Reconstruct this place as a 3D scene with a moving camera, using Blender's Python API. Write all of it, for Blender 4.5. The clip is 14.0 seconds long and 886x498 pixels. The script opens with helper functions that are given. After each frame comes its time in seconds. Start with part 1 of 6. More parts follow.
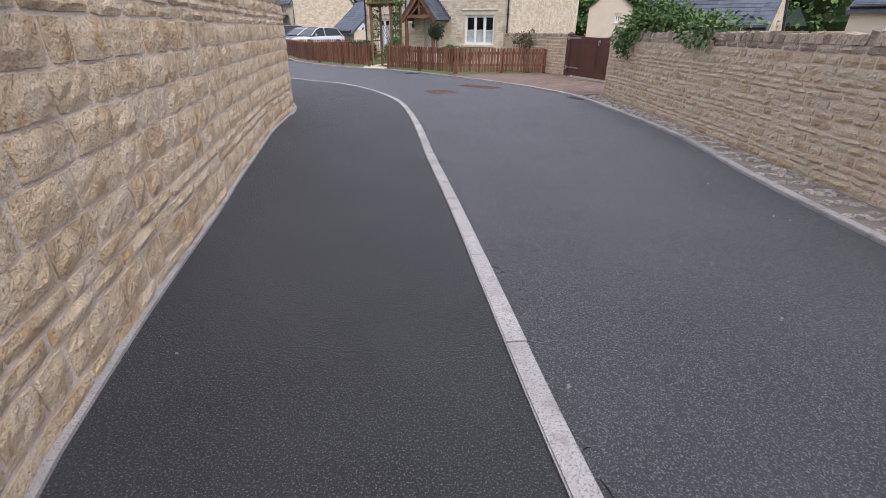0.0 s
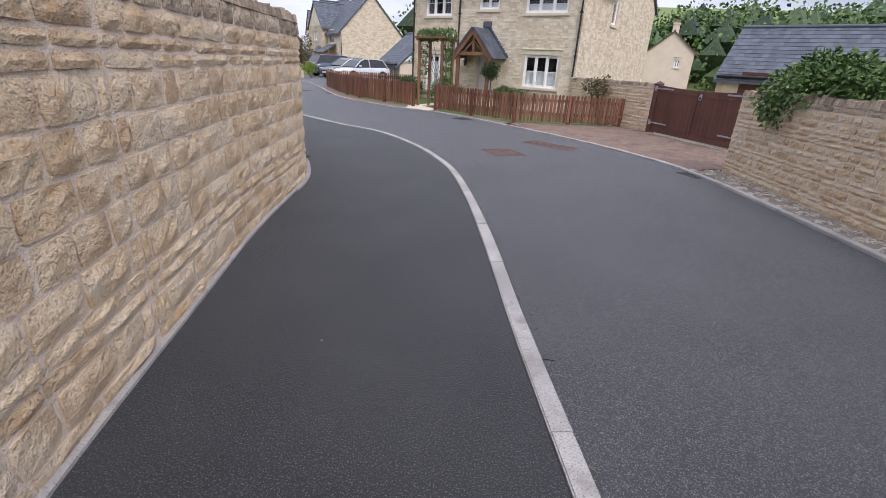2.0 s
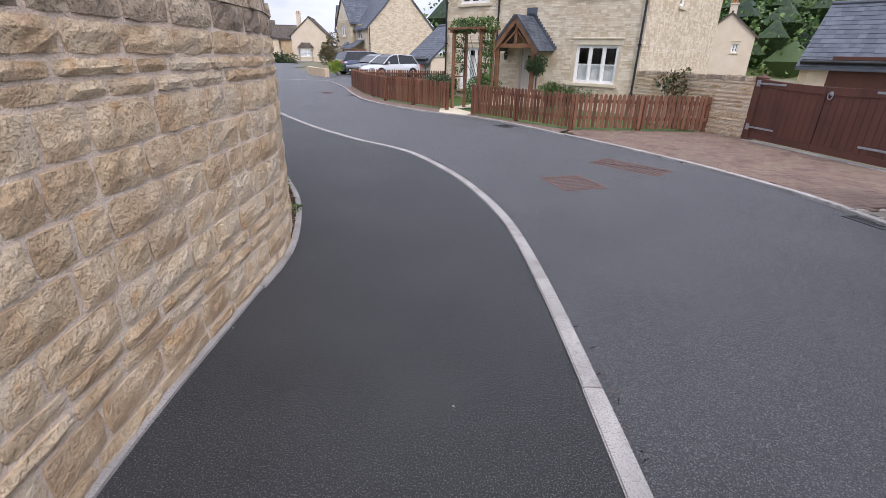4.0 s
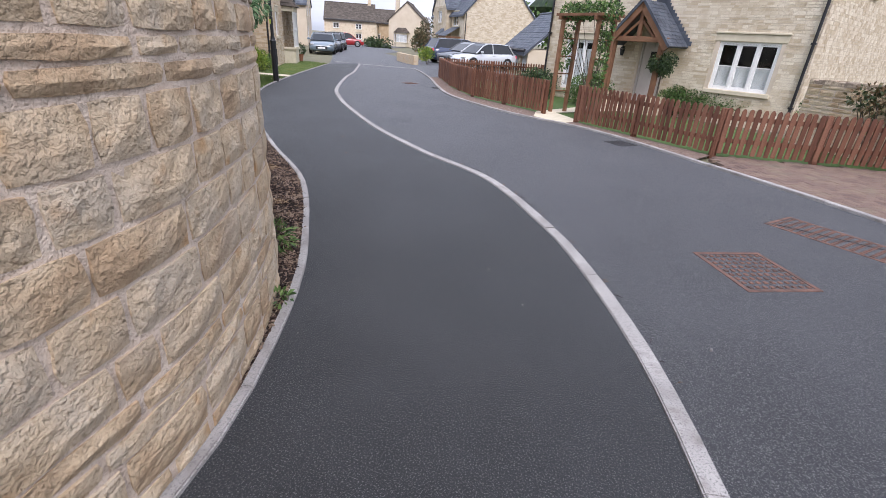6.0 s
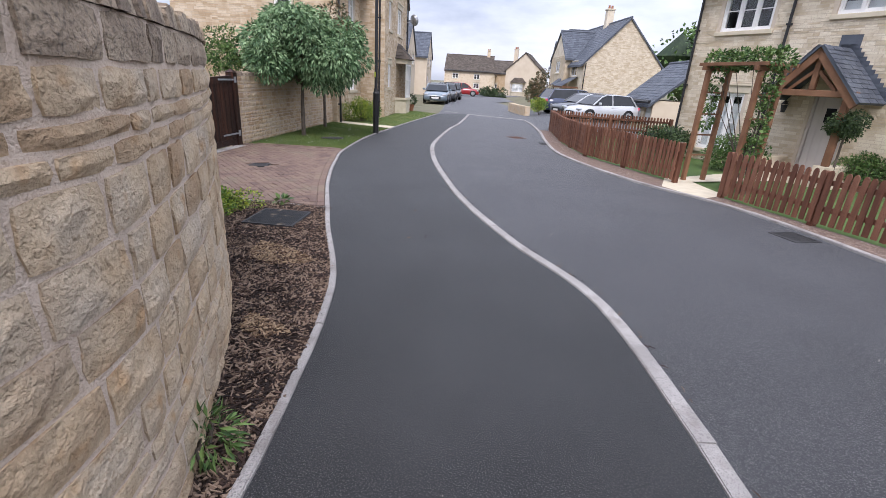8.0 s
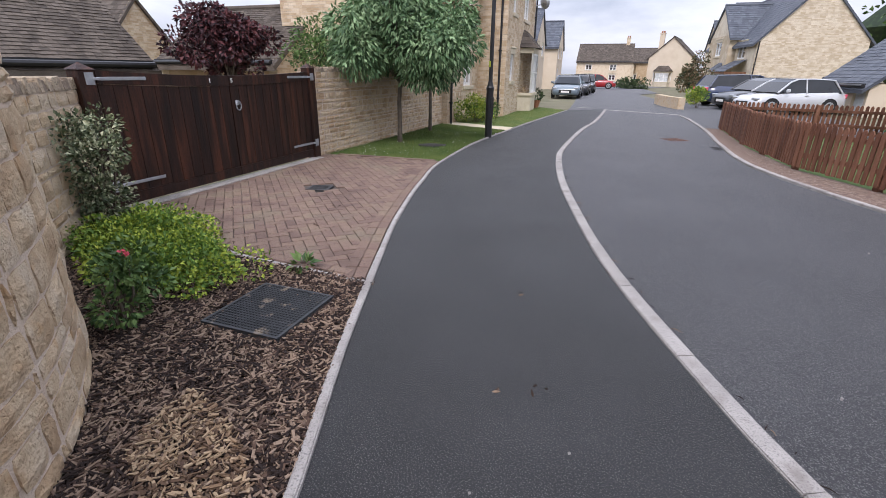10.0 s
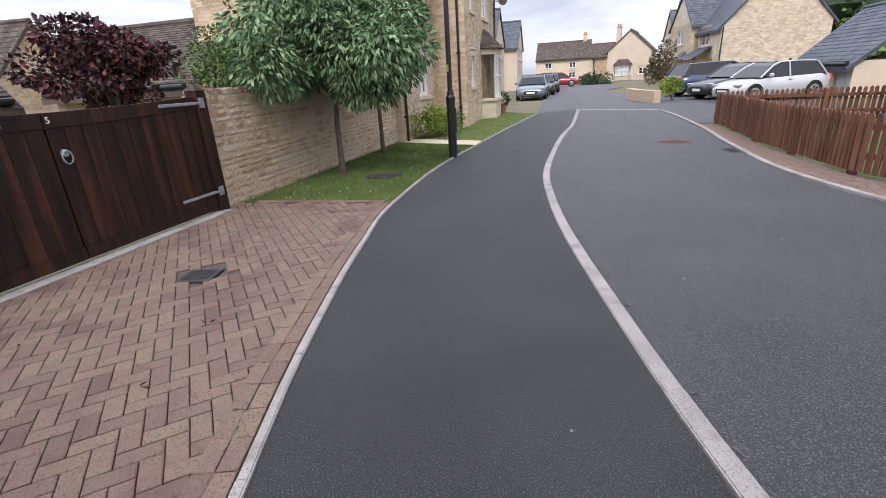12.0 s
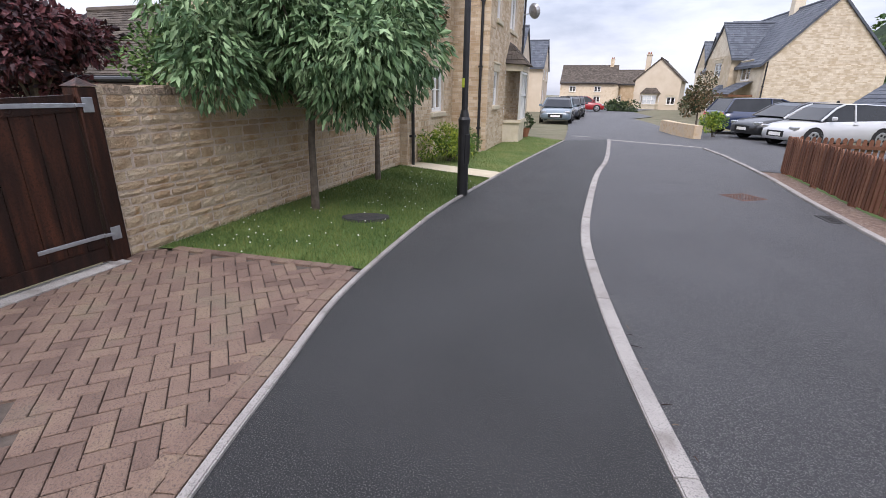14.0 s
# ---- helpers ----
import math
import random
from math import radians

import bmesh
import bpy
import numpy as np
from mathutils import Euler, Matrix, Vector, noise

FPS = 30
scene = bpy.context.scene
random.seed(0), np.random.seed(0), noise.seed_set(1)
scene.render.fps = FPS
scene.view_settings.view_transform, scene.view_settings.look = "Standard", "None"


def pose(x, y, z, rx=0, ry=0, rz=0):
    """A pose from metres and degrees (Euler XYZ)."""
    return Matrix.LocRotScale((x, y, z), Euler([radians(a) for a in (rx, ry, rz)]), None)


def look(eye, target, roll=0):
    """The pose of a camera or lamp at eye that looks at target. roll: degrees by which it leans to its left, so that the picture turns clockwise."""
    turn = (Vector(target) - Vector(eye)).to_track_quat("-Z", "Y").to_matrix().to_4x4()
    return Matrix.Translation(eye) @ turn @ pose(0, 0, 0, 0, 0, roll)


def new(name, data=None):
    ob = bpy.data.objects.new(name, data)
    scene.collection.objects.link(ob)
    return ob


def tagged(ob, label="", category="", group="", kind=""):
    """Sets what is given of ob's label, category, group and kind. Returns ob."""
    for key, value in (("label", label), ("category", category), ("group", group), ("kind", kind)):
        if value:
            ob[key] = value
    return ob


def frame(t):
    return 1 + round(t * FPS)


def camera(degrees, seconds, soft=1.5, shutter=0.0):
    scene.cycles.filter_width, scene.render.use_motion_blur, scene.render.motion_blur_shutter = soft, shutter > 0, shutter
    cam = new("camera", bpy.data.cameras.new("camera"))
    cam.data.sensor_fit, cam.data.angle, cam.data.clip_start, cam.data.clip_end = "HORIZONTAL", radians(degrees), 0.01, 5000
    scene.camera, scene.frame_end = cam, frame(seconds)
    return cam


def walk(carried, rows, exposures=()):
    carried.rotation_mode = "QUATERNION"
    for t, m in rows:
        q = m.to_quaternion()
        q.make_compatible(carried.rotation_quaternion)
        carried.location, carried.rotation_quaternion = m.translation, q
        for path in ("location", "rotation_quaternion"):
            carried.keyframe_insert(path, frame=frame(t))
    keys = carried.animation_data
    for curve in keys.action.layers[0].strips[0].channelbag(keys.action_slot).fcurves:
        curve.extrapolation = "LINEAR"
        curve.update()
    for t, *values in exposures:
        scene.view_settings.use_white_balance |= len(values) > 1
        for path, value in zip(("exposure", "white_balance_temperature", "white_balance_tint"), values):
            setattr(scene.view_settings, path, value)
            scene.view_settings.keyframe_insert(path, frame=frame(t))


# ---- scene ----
# ---- camera and walk ----
cam = camera(88.0, 14.0, soft=0.6)
PATH = [
    (0.0, pose(-0.006, -0.121, 1.305, 64.52, -0.57, -0.06)),
    (0.5, pose(-0.141, 0.499, 1.469, 66.20, -0.89, 1.42)),
    (1.0, pose(-0.233, 1.391, 1.402, 65.66, -0.54, 0.99)),
    (1.5, pose(-0.354, 2.099, 1.401, 66.84, -2.57, 5.01)),
    (2.0, pose(-0.473, 2.748, 1.457, 67.88, -3.03, 4.98)),
    (2.5, pose(-0.585, 3.323, 1.502, 67.30, -1.25, 6.57)),
    (3.0, pose(-0.696, 3.893, 1.551, 67.78, -0.02, 6.17)),
    (5.5, pose(-1.229, 6.834, 1.524, 65.11, -3.37, 16.27)),
    (6.0, pose(-1.378, 7.336, 1.537, 65.33, -3.42, 19.56)),
    (6.5, pose(-1.517, 7.873, 1.594, 65.12, -4.69, 24.04)),
    (7.0, pose(-1.659, 8.505, 1.621, 67.72, -0.02, 20.89)),
    (7.5, pose(-1.708, 8.742, 1.661, 69.60, -1.68, 26.77)),
    (10.0, pose(-3.494, 11.458, 1.499, 68.90, -0.66, 48.11)),
    (10.5, pose(-3.926, 11.819, 1.542, 69.67, -1.44, 52.64)),
    (11.0, pose(-4.291, 12.212, 1.520, 69.53, -1.00, 56.38)),
    (11.5, pose(-4.673, 12.633, 1.539, 71.04, 0.97, 55.01)),
    (12.0, pose(-5.013, 13.164, 1.498, 69.68, 3.29, 43.51)),
    (12.5, pose(-5.360, 13.492, 1.472, 63.42, 0.99, 47.73)),
    (13.0, pose(-5.745, 13.886, 1.517, 62.89, -0.54, 48.77)),
    (13.5, pose(-5.858, 14.257, 1.517, 64.58, 1.95, 39.79)),
    (14.0, pose(-6.382, 14.784, 1.538, 71.21, -0.95, 46.12)),
]
walk(cam, PATH, exposures=[(0.0, 0.44, 6150, 19), (3.0, 0.46, 6150, 19), (6.5, 0.62, 6050, 19), (11.0, 0.52, 6250, 19), (12.5, 0.64, 6300, 19), (13.5, 0.74, 6300, 19), (14.0, 0.56, 6250, 19)])

# ---- sky, sun and exposure ----
SUN_EL, SUN_AZ = radians(50), radians(150)
world = bpy.data.worlds.new("overcast_sky")
scene.world = world
world.use_nodes = True
wn, wl = world.node_tree.nodes, world.node_tree.links
wn.clear()
w_out, w_bg = wn.new("ShaderNodeOutputWorld"), wn.new("ShaderNodeBackground")
w_sky = wn.new("ShaderNodeTexSky")
w_sky.sky_type, w_sky.sun_disc, w_sky.sun_elevation, w_sky.sun_rotation = "NISHITA", False, SUN_EL, SUN_AZ
w_sky.dust_density, w_sky.air_density = 3.0, 1.2
w_co, w_map = wn.new("ShaderNodeTexCoord"), wn.new("ShaderNodeMapping")
w_map.inputs["Scale"].default_value = (1.0, 1.0, 3.2)
w_noise, w_ramp, w_mix = wn.new("ShaderNodeTexNoise"), wn.new("ShaderNodeValToRGB"), wn.new("ShaderNodeMix")
w_noise.inputs["Scale"].default_value, w_noise.inputs["Detail"].default_value = 2.6, 7.0
w_noise.inputs["Roughness"].default_value = 0.55
w_ramp.color_ramp.elements[0].position, w_ramp.color_ramp.elements[0].color = 0.36, (4.5, 5.0, 5.8, 1)
w_ramp.color_ramp.elements[1].position, w_ramp.color_ramp.elements[1].color = 0.62, (8.5, 8.9, 9.4, 1)
w_mix.data_type, w_mix.inputs["Factor"].default_value = "RGBA", 0.86
wl.new(w_co.outputs["Generated"], w_map.inputs["Vector"])
wl.new(w_map.outputs["Vector"], w_noise.inputs["Vector"])
wl.new(w_noise.outputs["Fac"], w_ramp.inputs["Fac"])
wl.new(w_sky.outputs["Color"], w_mix.inputs["A"])
wl.new(w_ramp.outputs["Color"], w_mix.inputs["B"])
w_sep, w_up, w_mul = wn.new("ShaderNodeSeparateXYZ"), wn.new("ShaderNodeMapRange"), wn.new("ShaderNodeVectorMath")
w_up.inputs["From Max"].default_value, w_up.inputs["To Min"].default_value, w_up.inputs["To Max"].default_value = 0.9, 0.78, 2.1
w_mul.operation = "SCALE"
wl.new(w_co.outputs["Generated"], w_sep.inputs[0])
wl.new(w_sep.outputs["Z"], w_up.inputs["Value"])
wl.new(w_mix.outputs["Result"], w_mul.inputs[0])
wl.new(w_up.outputs["Result"], w_mul.inputs["Scale"])
wl.new(w_mul.outputs["Vector"], w_bg.inputs["Color"])
wl.new(w_bg.outputs["Background"], w_out.inputs["Surface"])
w_bg.inputs["Strength"].default_value = 0.10
sun = new("sun", bpy.data.lights.new("sun", "SUN"))
sun.data.energy, sun.data.angle, sun.data.color = 1.5, radians(22), (1.0, 0.96, 0.9)
sun.matrix_world = look((0, 0, 0), (-math.sin(SUN_AZ) * math.cos(SUN_EL), -math.cos(SUN_AZ) * math.cos(SUN_EL), -math.sin(SUN_EL)))


# ---- materials ----
def material(name, colours, scale=4.0, rough=0.85, bump=0.0, bump_scale=40.0, fine=None, island=0.0, metal=0.0, stain=None, detail=6.0, spec=0.4, coarse=None, speck=None, stretch=1.0):
    """Noise mixes the colours at a broad and a fine scale; island: how much pieces differ; stain: (colour, scale, amount)."""
    m = bpy.data.materials.new(name)
    m.use_nodes = True
    n, l = m.node_tree.nodes, m.node_tree.links
    bsdf = n["Principled BSDF"]
    co = n.new("ShaderNodeTexCoord")
    geo = n.new("ShaderNodeNewGeometry")
    broad = n.new("ShaderNodeTexNoise")
    broad.inputs["Scale"].default_value, broad.inputs["Detail"].default_value = scale, detail
    along = n.new("ShaderNodeVectorMath")
    along.operation = "MULTIPLY"
    along.inputs[1].default_value = (1, 1, stretch)
    l.new(geo.outputs["Position"], along.inputs[0])
    l.new(along.outputs["Vector"], broad.inputs["Vector"])
    ramp = n.new("ShaderNodeValToRGB")
    els = ramp.color_ramp.elements
    while len(els) < len(colours):
        els.new(0.5)
    for i, c in enumerate(colours):
        els[i].position = 0.3 + 0.4 * i / max(1, len(colours) - 1)
        els[i].color = (*c, 1)
    fac = broad.outputs["Fac"]
    if island:
        info = n.new("ShaderNodeObjectInfo")
        add = n.new("ShaderNodeMath")
        add.operation = "ADD"
        l.new(geo.outputs["Random Per Island"], add.inputs[0])
        l.new(info.outputs["Random"], add.inputs[1])
        fr = n.new("ShaderNodeMath")
        fr.operation = "FRACT"
        l.new(add.outputs[0], fr.inputs[0])
        rng = n.new("ShaderNodeMapRange")
        rng.inputs["To Min"].default_value, rng.inputs["To Max"].default_value = -island / 2, island / 2
        l.new(fr.outputs[0], rng.inputs["Value"])
        s = n.new("ShaderNodeMath")
        s.operation = "ADD"
        l.new(fac, s.inputs[0])
        l.new(rng.outputs["Result"], s.inputs[1])
        fac = s.outputs[0]
    l.new(fac, ramp.inputs["Fac"])
    colour = ramp.outputs["Color"]
    grain = n.new("ShaderNodeTexNoise")
    grain.inputs["Scale"].default_value, grain.inputs["Detail"].default_value = bump_scale, 4.0
    l.new(geo.outputs["Position"], grain.inputs["Vector"])
    if fine:
        mix = n.new("ShaderNodeMix")
        mix.data_type, mix.blend_type = "RGBA", "MIX"
        fr2 = n.new("ShaderNodeMapRange")
        fr2.inputs["From Min"].default_value, fr2.inputs["From Max"].default_value = fine[1], fine[2]
        l.new(grain.outputs["Fac"], fr2.inputs["Value"])
        l.new(fr2.outputs["Result"], mix.inputs["Factor"])
        l.new(colour, mix.inputs["A"])
        mix.inputs["B"].default_value = (*fine[0], 1)
        colour = mix.outputs["Result"]
    if stain:
        sn = n.new("ShaderNodeTexNoise")
        sn.inputs["Scale"].default_value, sn.inputs["Detail"].default_value = stain[1], 5.0
        l.new(geo.outputs["Position"], sn.inputs["Vector"])
        sr = n.new("ShaderNodeMapRange")
        sr.inputs["From Min"].default_value, sr.inputs["From Max"].default_value, sr.inputs["To Max"].default_value = 0.52, 0.72, stain[2]
        l.new(sn.outputs["Fac"], sr.inputs["Value"])
        mix = n.new("ShaderNodeMix")
        mix.data_type = "RGBA"
        l.new(sr.outputs["Result"], mix.inputs["Factor"])
        l.new(colour, mix.inputs["A"])
        mix.inputs["B"].default_value = (*stain[0], 1)
        colour = mix.outputs["Result"]
    if speck:
        vo = n.new("ShaderNodeTexNoise")
        vo.inputs["Scale"].default_value, vo.inputs["Detail"].default_value = speck[1], 2.0
        l.new(geo.outputs["Position"], vo.inputs["Vector"])
        vr = n.new("ShaderNodeMapRange")
        vr.inputs["From Min"].default_value, vr.inputs["From Max"].default_value = speck[2], speck[3]
        l.new(vo.outputs["Fac"], vr.inputs["Value"])
        mix = n.new("ShaderNodeMix")
        mix.data_type = "RGBA"
        l.new(vr.outputs["Result"], mix.inputs["Factor"])
        l.new(colour, mix.inputs["A"])
        mix.inputs["B"].default_value = (*speck[0], 1)
        colour = mix.outputs["Result"]
    l.new(colour, bsdf.inputs["Base Color"])
    bsdf.inputs["Roughness"].default_value = rough
    bsdf.inputs["Metallic"].default_value = metal
    bsdf.inputs["Specular IOR Level"].default_value = spec
    if bump:
        b = n.new("ShaderNodeBump")
        b.inputs["Strength"].default_value, b.inputs["Distance"].default_value = bump, 0.01
        l.new(grain.outputs["Fac"], b.inputs["Height"])
        last = b
        if coarse:
            cn = n.new("ShaderNodeTexNoise")
            cn.inputs["Scale"].default_value, cn.inputs["Detail"].default_value, cn.inputs["Roughness"].default_value = coarse[0], 5.0, 0.65
            l.new(geo.outputs["Position"], cn.inputs["Vector"])
            b2 = n.new("ShaderNodeBump")
            b2.inputs["Strength"].default_value, b2.inputs["Distance"].default_value = 1.0, coarse[1]
            l.new(cn.outputs["Fac"], b2.inputs["Height"])
            l.new(b.outputs["Normal"], b2.inputs["Normal"])
            last = b2
        l.new(last.outputs["Normal"], bsdf.inputs["Normal"])
    return m


M_STONE = material("cotswold_stone", [(0.43, 0.30, 0.18), (0.53, 0.395, 0.25), (0.59, 0.46, 0.31), (0.56, 0.455, 0.33)], 5.0, 0.92, 1.0, 70, ((0.34, 0.24, 0.145), 0.54, 0.80), 0.32, stain=((0.44, 0.385, 0.315), 2.2, 0.4), coarse=(26, 0.035), speck=((0.47, 0.285, 0.135), 7.5, 0.60, 0.78))
M_STONE_OLD = material("weathered_coping_stone", [(0.24, 0.185, 0.135), (0.38, 0.295, 0.21), (0.48, 0.385, 0.275)], 6.0, 0.95, 1.0, 60, ((0.11, 0.088, 0.068), 0.5, 0.76), 0.5, coarse=(26, 0.035))
M_MORTAR = material("lime_mortar", [(0.53, 0.42, 0.325), (0.62, 0.51, 0.405)], 6.0, 0.95, 0.9, 120, ((0.38, 0.295, 0.22), 0.55, 0.8), coarse=(25, 0.012))
M_HOUSE = material("house_stone", [(0.51, 0.415, 0.285), (0.615, 0.525, 0.39), (0.70, 0.62, 0.485)], 2.5, 0.9, 0.8, 40, ((0.45, 0.365, 0.265), 0.55, 0.8), 0.42, coarse=(18, 0.025))
M_HOUSE_WARM = material("warm_house_stone", [(0.47, 0.345, 0.215), (0.57, 0.445, 0.305), (0.66, 0.55, 0.405)], 2.5, 0.9, 0.8, 40, ((0.40, 0.295, 0.185), 0.55, 0.8), 0.45, coarse=(14, 0.03))
M_HMORTAR = material("house_mortar", [(0.50, 0.42, 0.32), (0.59, 0.50, 0.395)], 5.0, 0.95, 0.4, 90)
M_DRESSED = material("dressed_stone", [(0.50, 0.43, 0.31), (0.60, 0.53, 0.40)], 5.0, 0.85, 0.3, 70)
M_RENDER = material("pale_render", [(0.56, 0.465, 0.345), (0.63, 0.54, 0.42)], 1.2, 0.9, 0.2, 60)
M_ROAD = material("road_asphalt", [(0.054, 0.055, 0.059), (0.066, 0.067, 0.072), (0.08, 0.081, 0.086)], 0.9, 0.66, 1.0, 120, ((0.155, 0.153, 0.15), 0.54, 0.66), stain=((0.10, 0.10, 0.102), 0.3, 0.3), spec=0.5, coarse=(60, 0.02), speck=((0.24, 0.236, 0.228), 140, 0.575, 0.645))
M_PATH = material("path_asphalt", [(0.038, 0.0395, 0.042), (0.048, 0.0495, 0.0525), (0.059, 0.0605, 0.064)], 1.2, 0.7, 1.0, 120, ((0.105, 0.104, 0.10), 0.54, 0.66), stain=((0.06, 0.06, 0.06), 0.9, 0.4), spec=0.4, coarse=(60, 0.02), speck=((0.20, 0.197, 0.19), 140, 0.58, 0.65))
M_KERB = material("pale_concrete", [(0.265, 0.245, 0.228), (0.345, 0.322, 0.30), (0.41, 0.383, 0.356)], 3.0, 0.9, 0.9, 110, ((0.16, 0.15, 0.14), 0.5, 0.72), 0.2, stain=((0.17, 0.15, 0.135), 6.0, 0.75), coarse=(40, 0.01))
M_PAVER = material("brick_paver", [(0.128, 0.083, 0.064), (0.175, 0.115, 0.088), (0.20, 0.135, 0.10), (0.232, 0.166, 0.114)], 2.0, 0.9, 1.0, 90, ((0.10, 0.07, 0.058), 0.5, 0.70), 0.26, stain=((0.105, 0.095, 0.072), 2.0, 0.5), coarse=(30, 0.015))
M_SAND = material("joint_sand", [(0.06, 0.048, 0.04), (0.10, 0.08, 0.065)], 20.0, 1.0, 0.5, 200)
M_GATE = material("dark_stained_wood", [(0.011, 0.0055, 0.0045), (0.026, 0.0105, 0.007), (0.072, 0.025, 0.013)], 13.0, 0.5, 0.6, 60, ((0.009, 0.005, 0.004), 0.5, 0.8), 0.13, stretch=0.09, spec=0.25)
M_REDGATE = material("red_brown_boards", [(0.075, 0.028, 0.018), (0.11, 0.042, 0.027)], 2.0, 0.65, 0.3, 60, island=0.3)
M_FENCE = material("red_brown_fence_stain", [(0.10, 0.038, 0.020), (0.16, 0.066, 0.036), (0.21, 0.095, 0.055)], 9.0, 0.7, 0.5, 70, ((0.08, 0.03, 0.018), 0.52, 0.8), 0.4, stretch=0.15)
M_OAK = material("brown_oak", [(0.14, 0.065, 0.032), (0.23, 0.115, 0.06)], 5.0, 0.7, 0.4, 60, island=0.3)
M_SLATE = material("blue_slate", [(0.058, 0.066, 0.082), (0.075, 0.085, 0.105), (0.098, 0.11, 0.13)], 2.0, 0.6, 0.4, 60, island=0.4)
M_STONETILE = material("stone_roof_tile", [(0.058, 0.046, 0.037), (0.088, 0.071, 0.056), (0.125, 0.102, 0.082)], 2.0, 0.9, 0.8, 50, ((0.046, 0.038, 0.031), 0.5, 0.8), 0.4, coarse=(20, 0.02))
M_WHITE = material("white_paint", [(0.74, 0.73, 0.70), (0.82, 0.81, 0.78)], 3.0, 0.45)
M_CREAM = material("cream_door_paint", [(0.44, 0.40, 0.36), (0.52, 0.48, 0.44)], 2.0, 0.5)
M_BLACK = material("black_paint", [(0.012, 0.012, 0.013), (0.022, 0.022, 0.024)], 6.0, 0.4, 0.1, 60)
M_IRON = material("rusty_iron", [(0.05, 0.03, 0.022), (0.12, 0.06, 0.042), (0.17, 0.085, 0.06)], 9.0, 0.8, 0.6, 90)
M_DARKIRON = material("dark_iron", [(0.02, 0.02, 0.022), (0.05, 0.048, 0.046)], 9.0, 0.7, 0.5, 90)
M_GALV = material("galvanised_steel", [(0.30, 0.31, 0.33), (0.42, 0.43, 0.45)], 14.0, 0.45, 0.1, 80, metal=0.6)
M_GRASS = material("grass", [(0.06, 0.105, 0.022), (0.10, 0.15, 0.035), (0.15, 0.175, 0.05)], 1.6, 0.9, 0.8, 60, ((0.13, 0.12, 0.05), 0.6, 0.9), 0.6)
M_EARTH = material("rough_earth", [(0.10, 0.095, 0.055), (0.15, 0.135, 0.085), (0.19, 0.165, 0.11)], 0.8, 0.95, 0.8, 40, ((0.08, 0.10, 0.04), 0.5, 0.75))
M_SOIL = material("bark_soil", [(0.022, 0.014, 0.010), (0.05, 0.032, 0.022)], 8.0, 1.0, 0.9, 60)
M_BARKCHIP = material("bark_chips", [(0.018, 0.010, 0.0075), (0.042, 0.024, 0.017), (0.09, 0.054, 0.037), (0.24, 0.17, 0.12)], 3.0, 0.95, 0.6, 90, island=0.85)
M_FRESHCHIP = material("fresh_wood_chips", [(0.10, 0.06, 0.036), (0.24, 0.155, 0.09), (0.36, 0.26, 0.16)], 4.0, 0.95, 0.5, 90, island=0.8)
M_TRUNK = material("tree_bark", [(0.07, 0.055, 0.042), (0.14, 0.115, 0.09)], 12.0, 0.95, 0.8, 70)
M_GRAVEL = material("gravel", [(0.20, 0.17, 0.14), (0.34, 0.29, 0.24), (0.42, 0.37, 0.31)], 9.0, 0.95, 0.9, 60, ((0.13, 0.10, 0.08), 0.52, 0.75), 0.6)
M_STRIP = material("red_gravel", [(0.13, 0.085, 0.065), (0.21, 0.145, 0.11), (0.29, 0.215, 0.17)], 12.0, 0.95, 0.9, 60, ((0.10, 0.07, 0.055), 0.52, 0.75), 0.6, speck=((0.36, 0.30, 0.25), 40, 0.60, 0.68))
M_PLASTIC = material("black_plastic_cover", [(0.018, 0.02, 0.022), (0.035, 0.037, 0.04)], 9.0, 0.55, 0.5, 70, speck=((0.24, 0.19, 0.135), 10.0, 0.62, 0.72))
M_CURTAIN = material("pale_blind", [(0.55, 0.57, 0.58), (0.66, 0.67, 0.67)], 6.0, 0.9)
# near-black colour that paints in the dimness of unlit rooms
M_ROOM_DIMNESS = material("painted_room_dimness", [(0.03, 0.03, 0.032), (0.05, 0.048, 0.046)], 2.0, 0.9)
M_TERRACOTTA = material("terracotta", [(0.25, 0.10, 0.055), (0.33, 0.15, 0.085)], 6.0, 0.9, 0.3, 60)
M_TYRE = material("tyre_rubber", [(0.012, 0.012, 0.012), (0.02, 0.02, 0.02)], 20.0, 0.8)
M_ALLOY = material("alloy", [(0.35, 0.36, 0.37), (0.45, 0.46, 0.47)], 5.0, 0.35, metal=0.8)


def leaves(name, colours, rough=0.6):
    m = material(name, colours, 2.5, rough, island=0.7, spec=0.35)
    return m


M_LEAF_GREY = leaves("grey_green_leaf", [(0.045, 0.095, 0.036), (0.11, 0.195, 0.08), (0.215, 0.315, 0.155)])
M_LEAF_GREEN = leaves("green_leaf", [(0.03, 0.07, 0.015), (0.07, 0.13, 0.03), (0.12, 0.19, 0.05)])
M_LEAF_LIME = leaves("lime_leaf", [(0.07, 0.14, 0.016), (0.17, 0.26, 0.03), (0.34, 0.40, 0.045)])
M_LEAF_RED = leaves("purple_leaf", [(0.018, 0.007, 0.01), (0.05, 0.014, 0.018), (0.10, 0.028, 0.03)])
# hedge leaf colour, also painted on the solids that shade the far woods
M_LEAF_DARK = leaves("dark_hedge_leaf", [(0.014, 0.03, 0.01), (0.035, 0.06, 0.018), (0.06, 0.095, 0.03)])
M_LEAF_SILVER = leaves("variegated_leaf", [(0.05, 0.07, 0.03), (0.14, 0.17, 0.085), (0.34, 0.35, 0.22)])
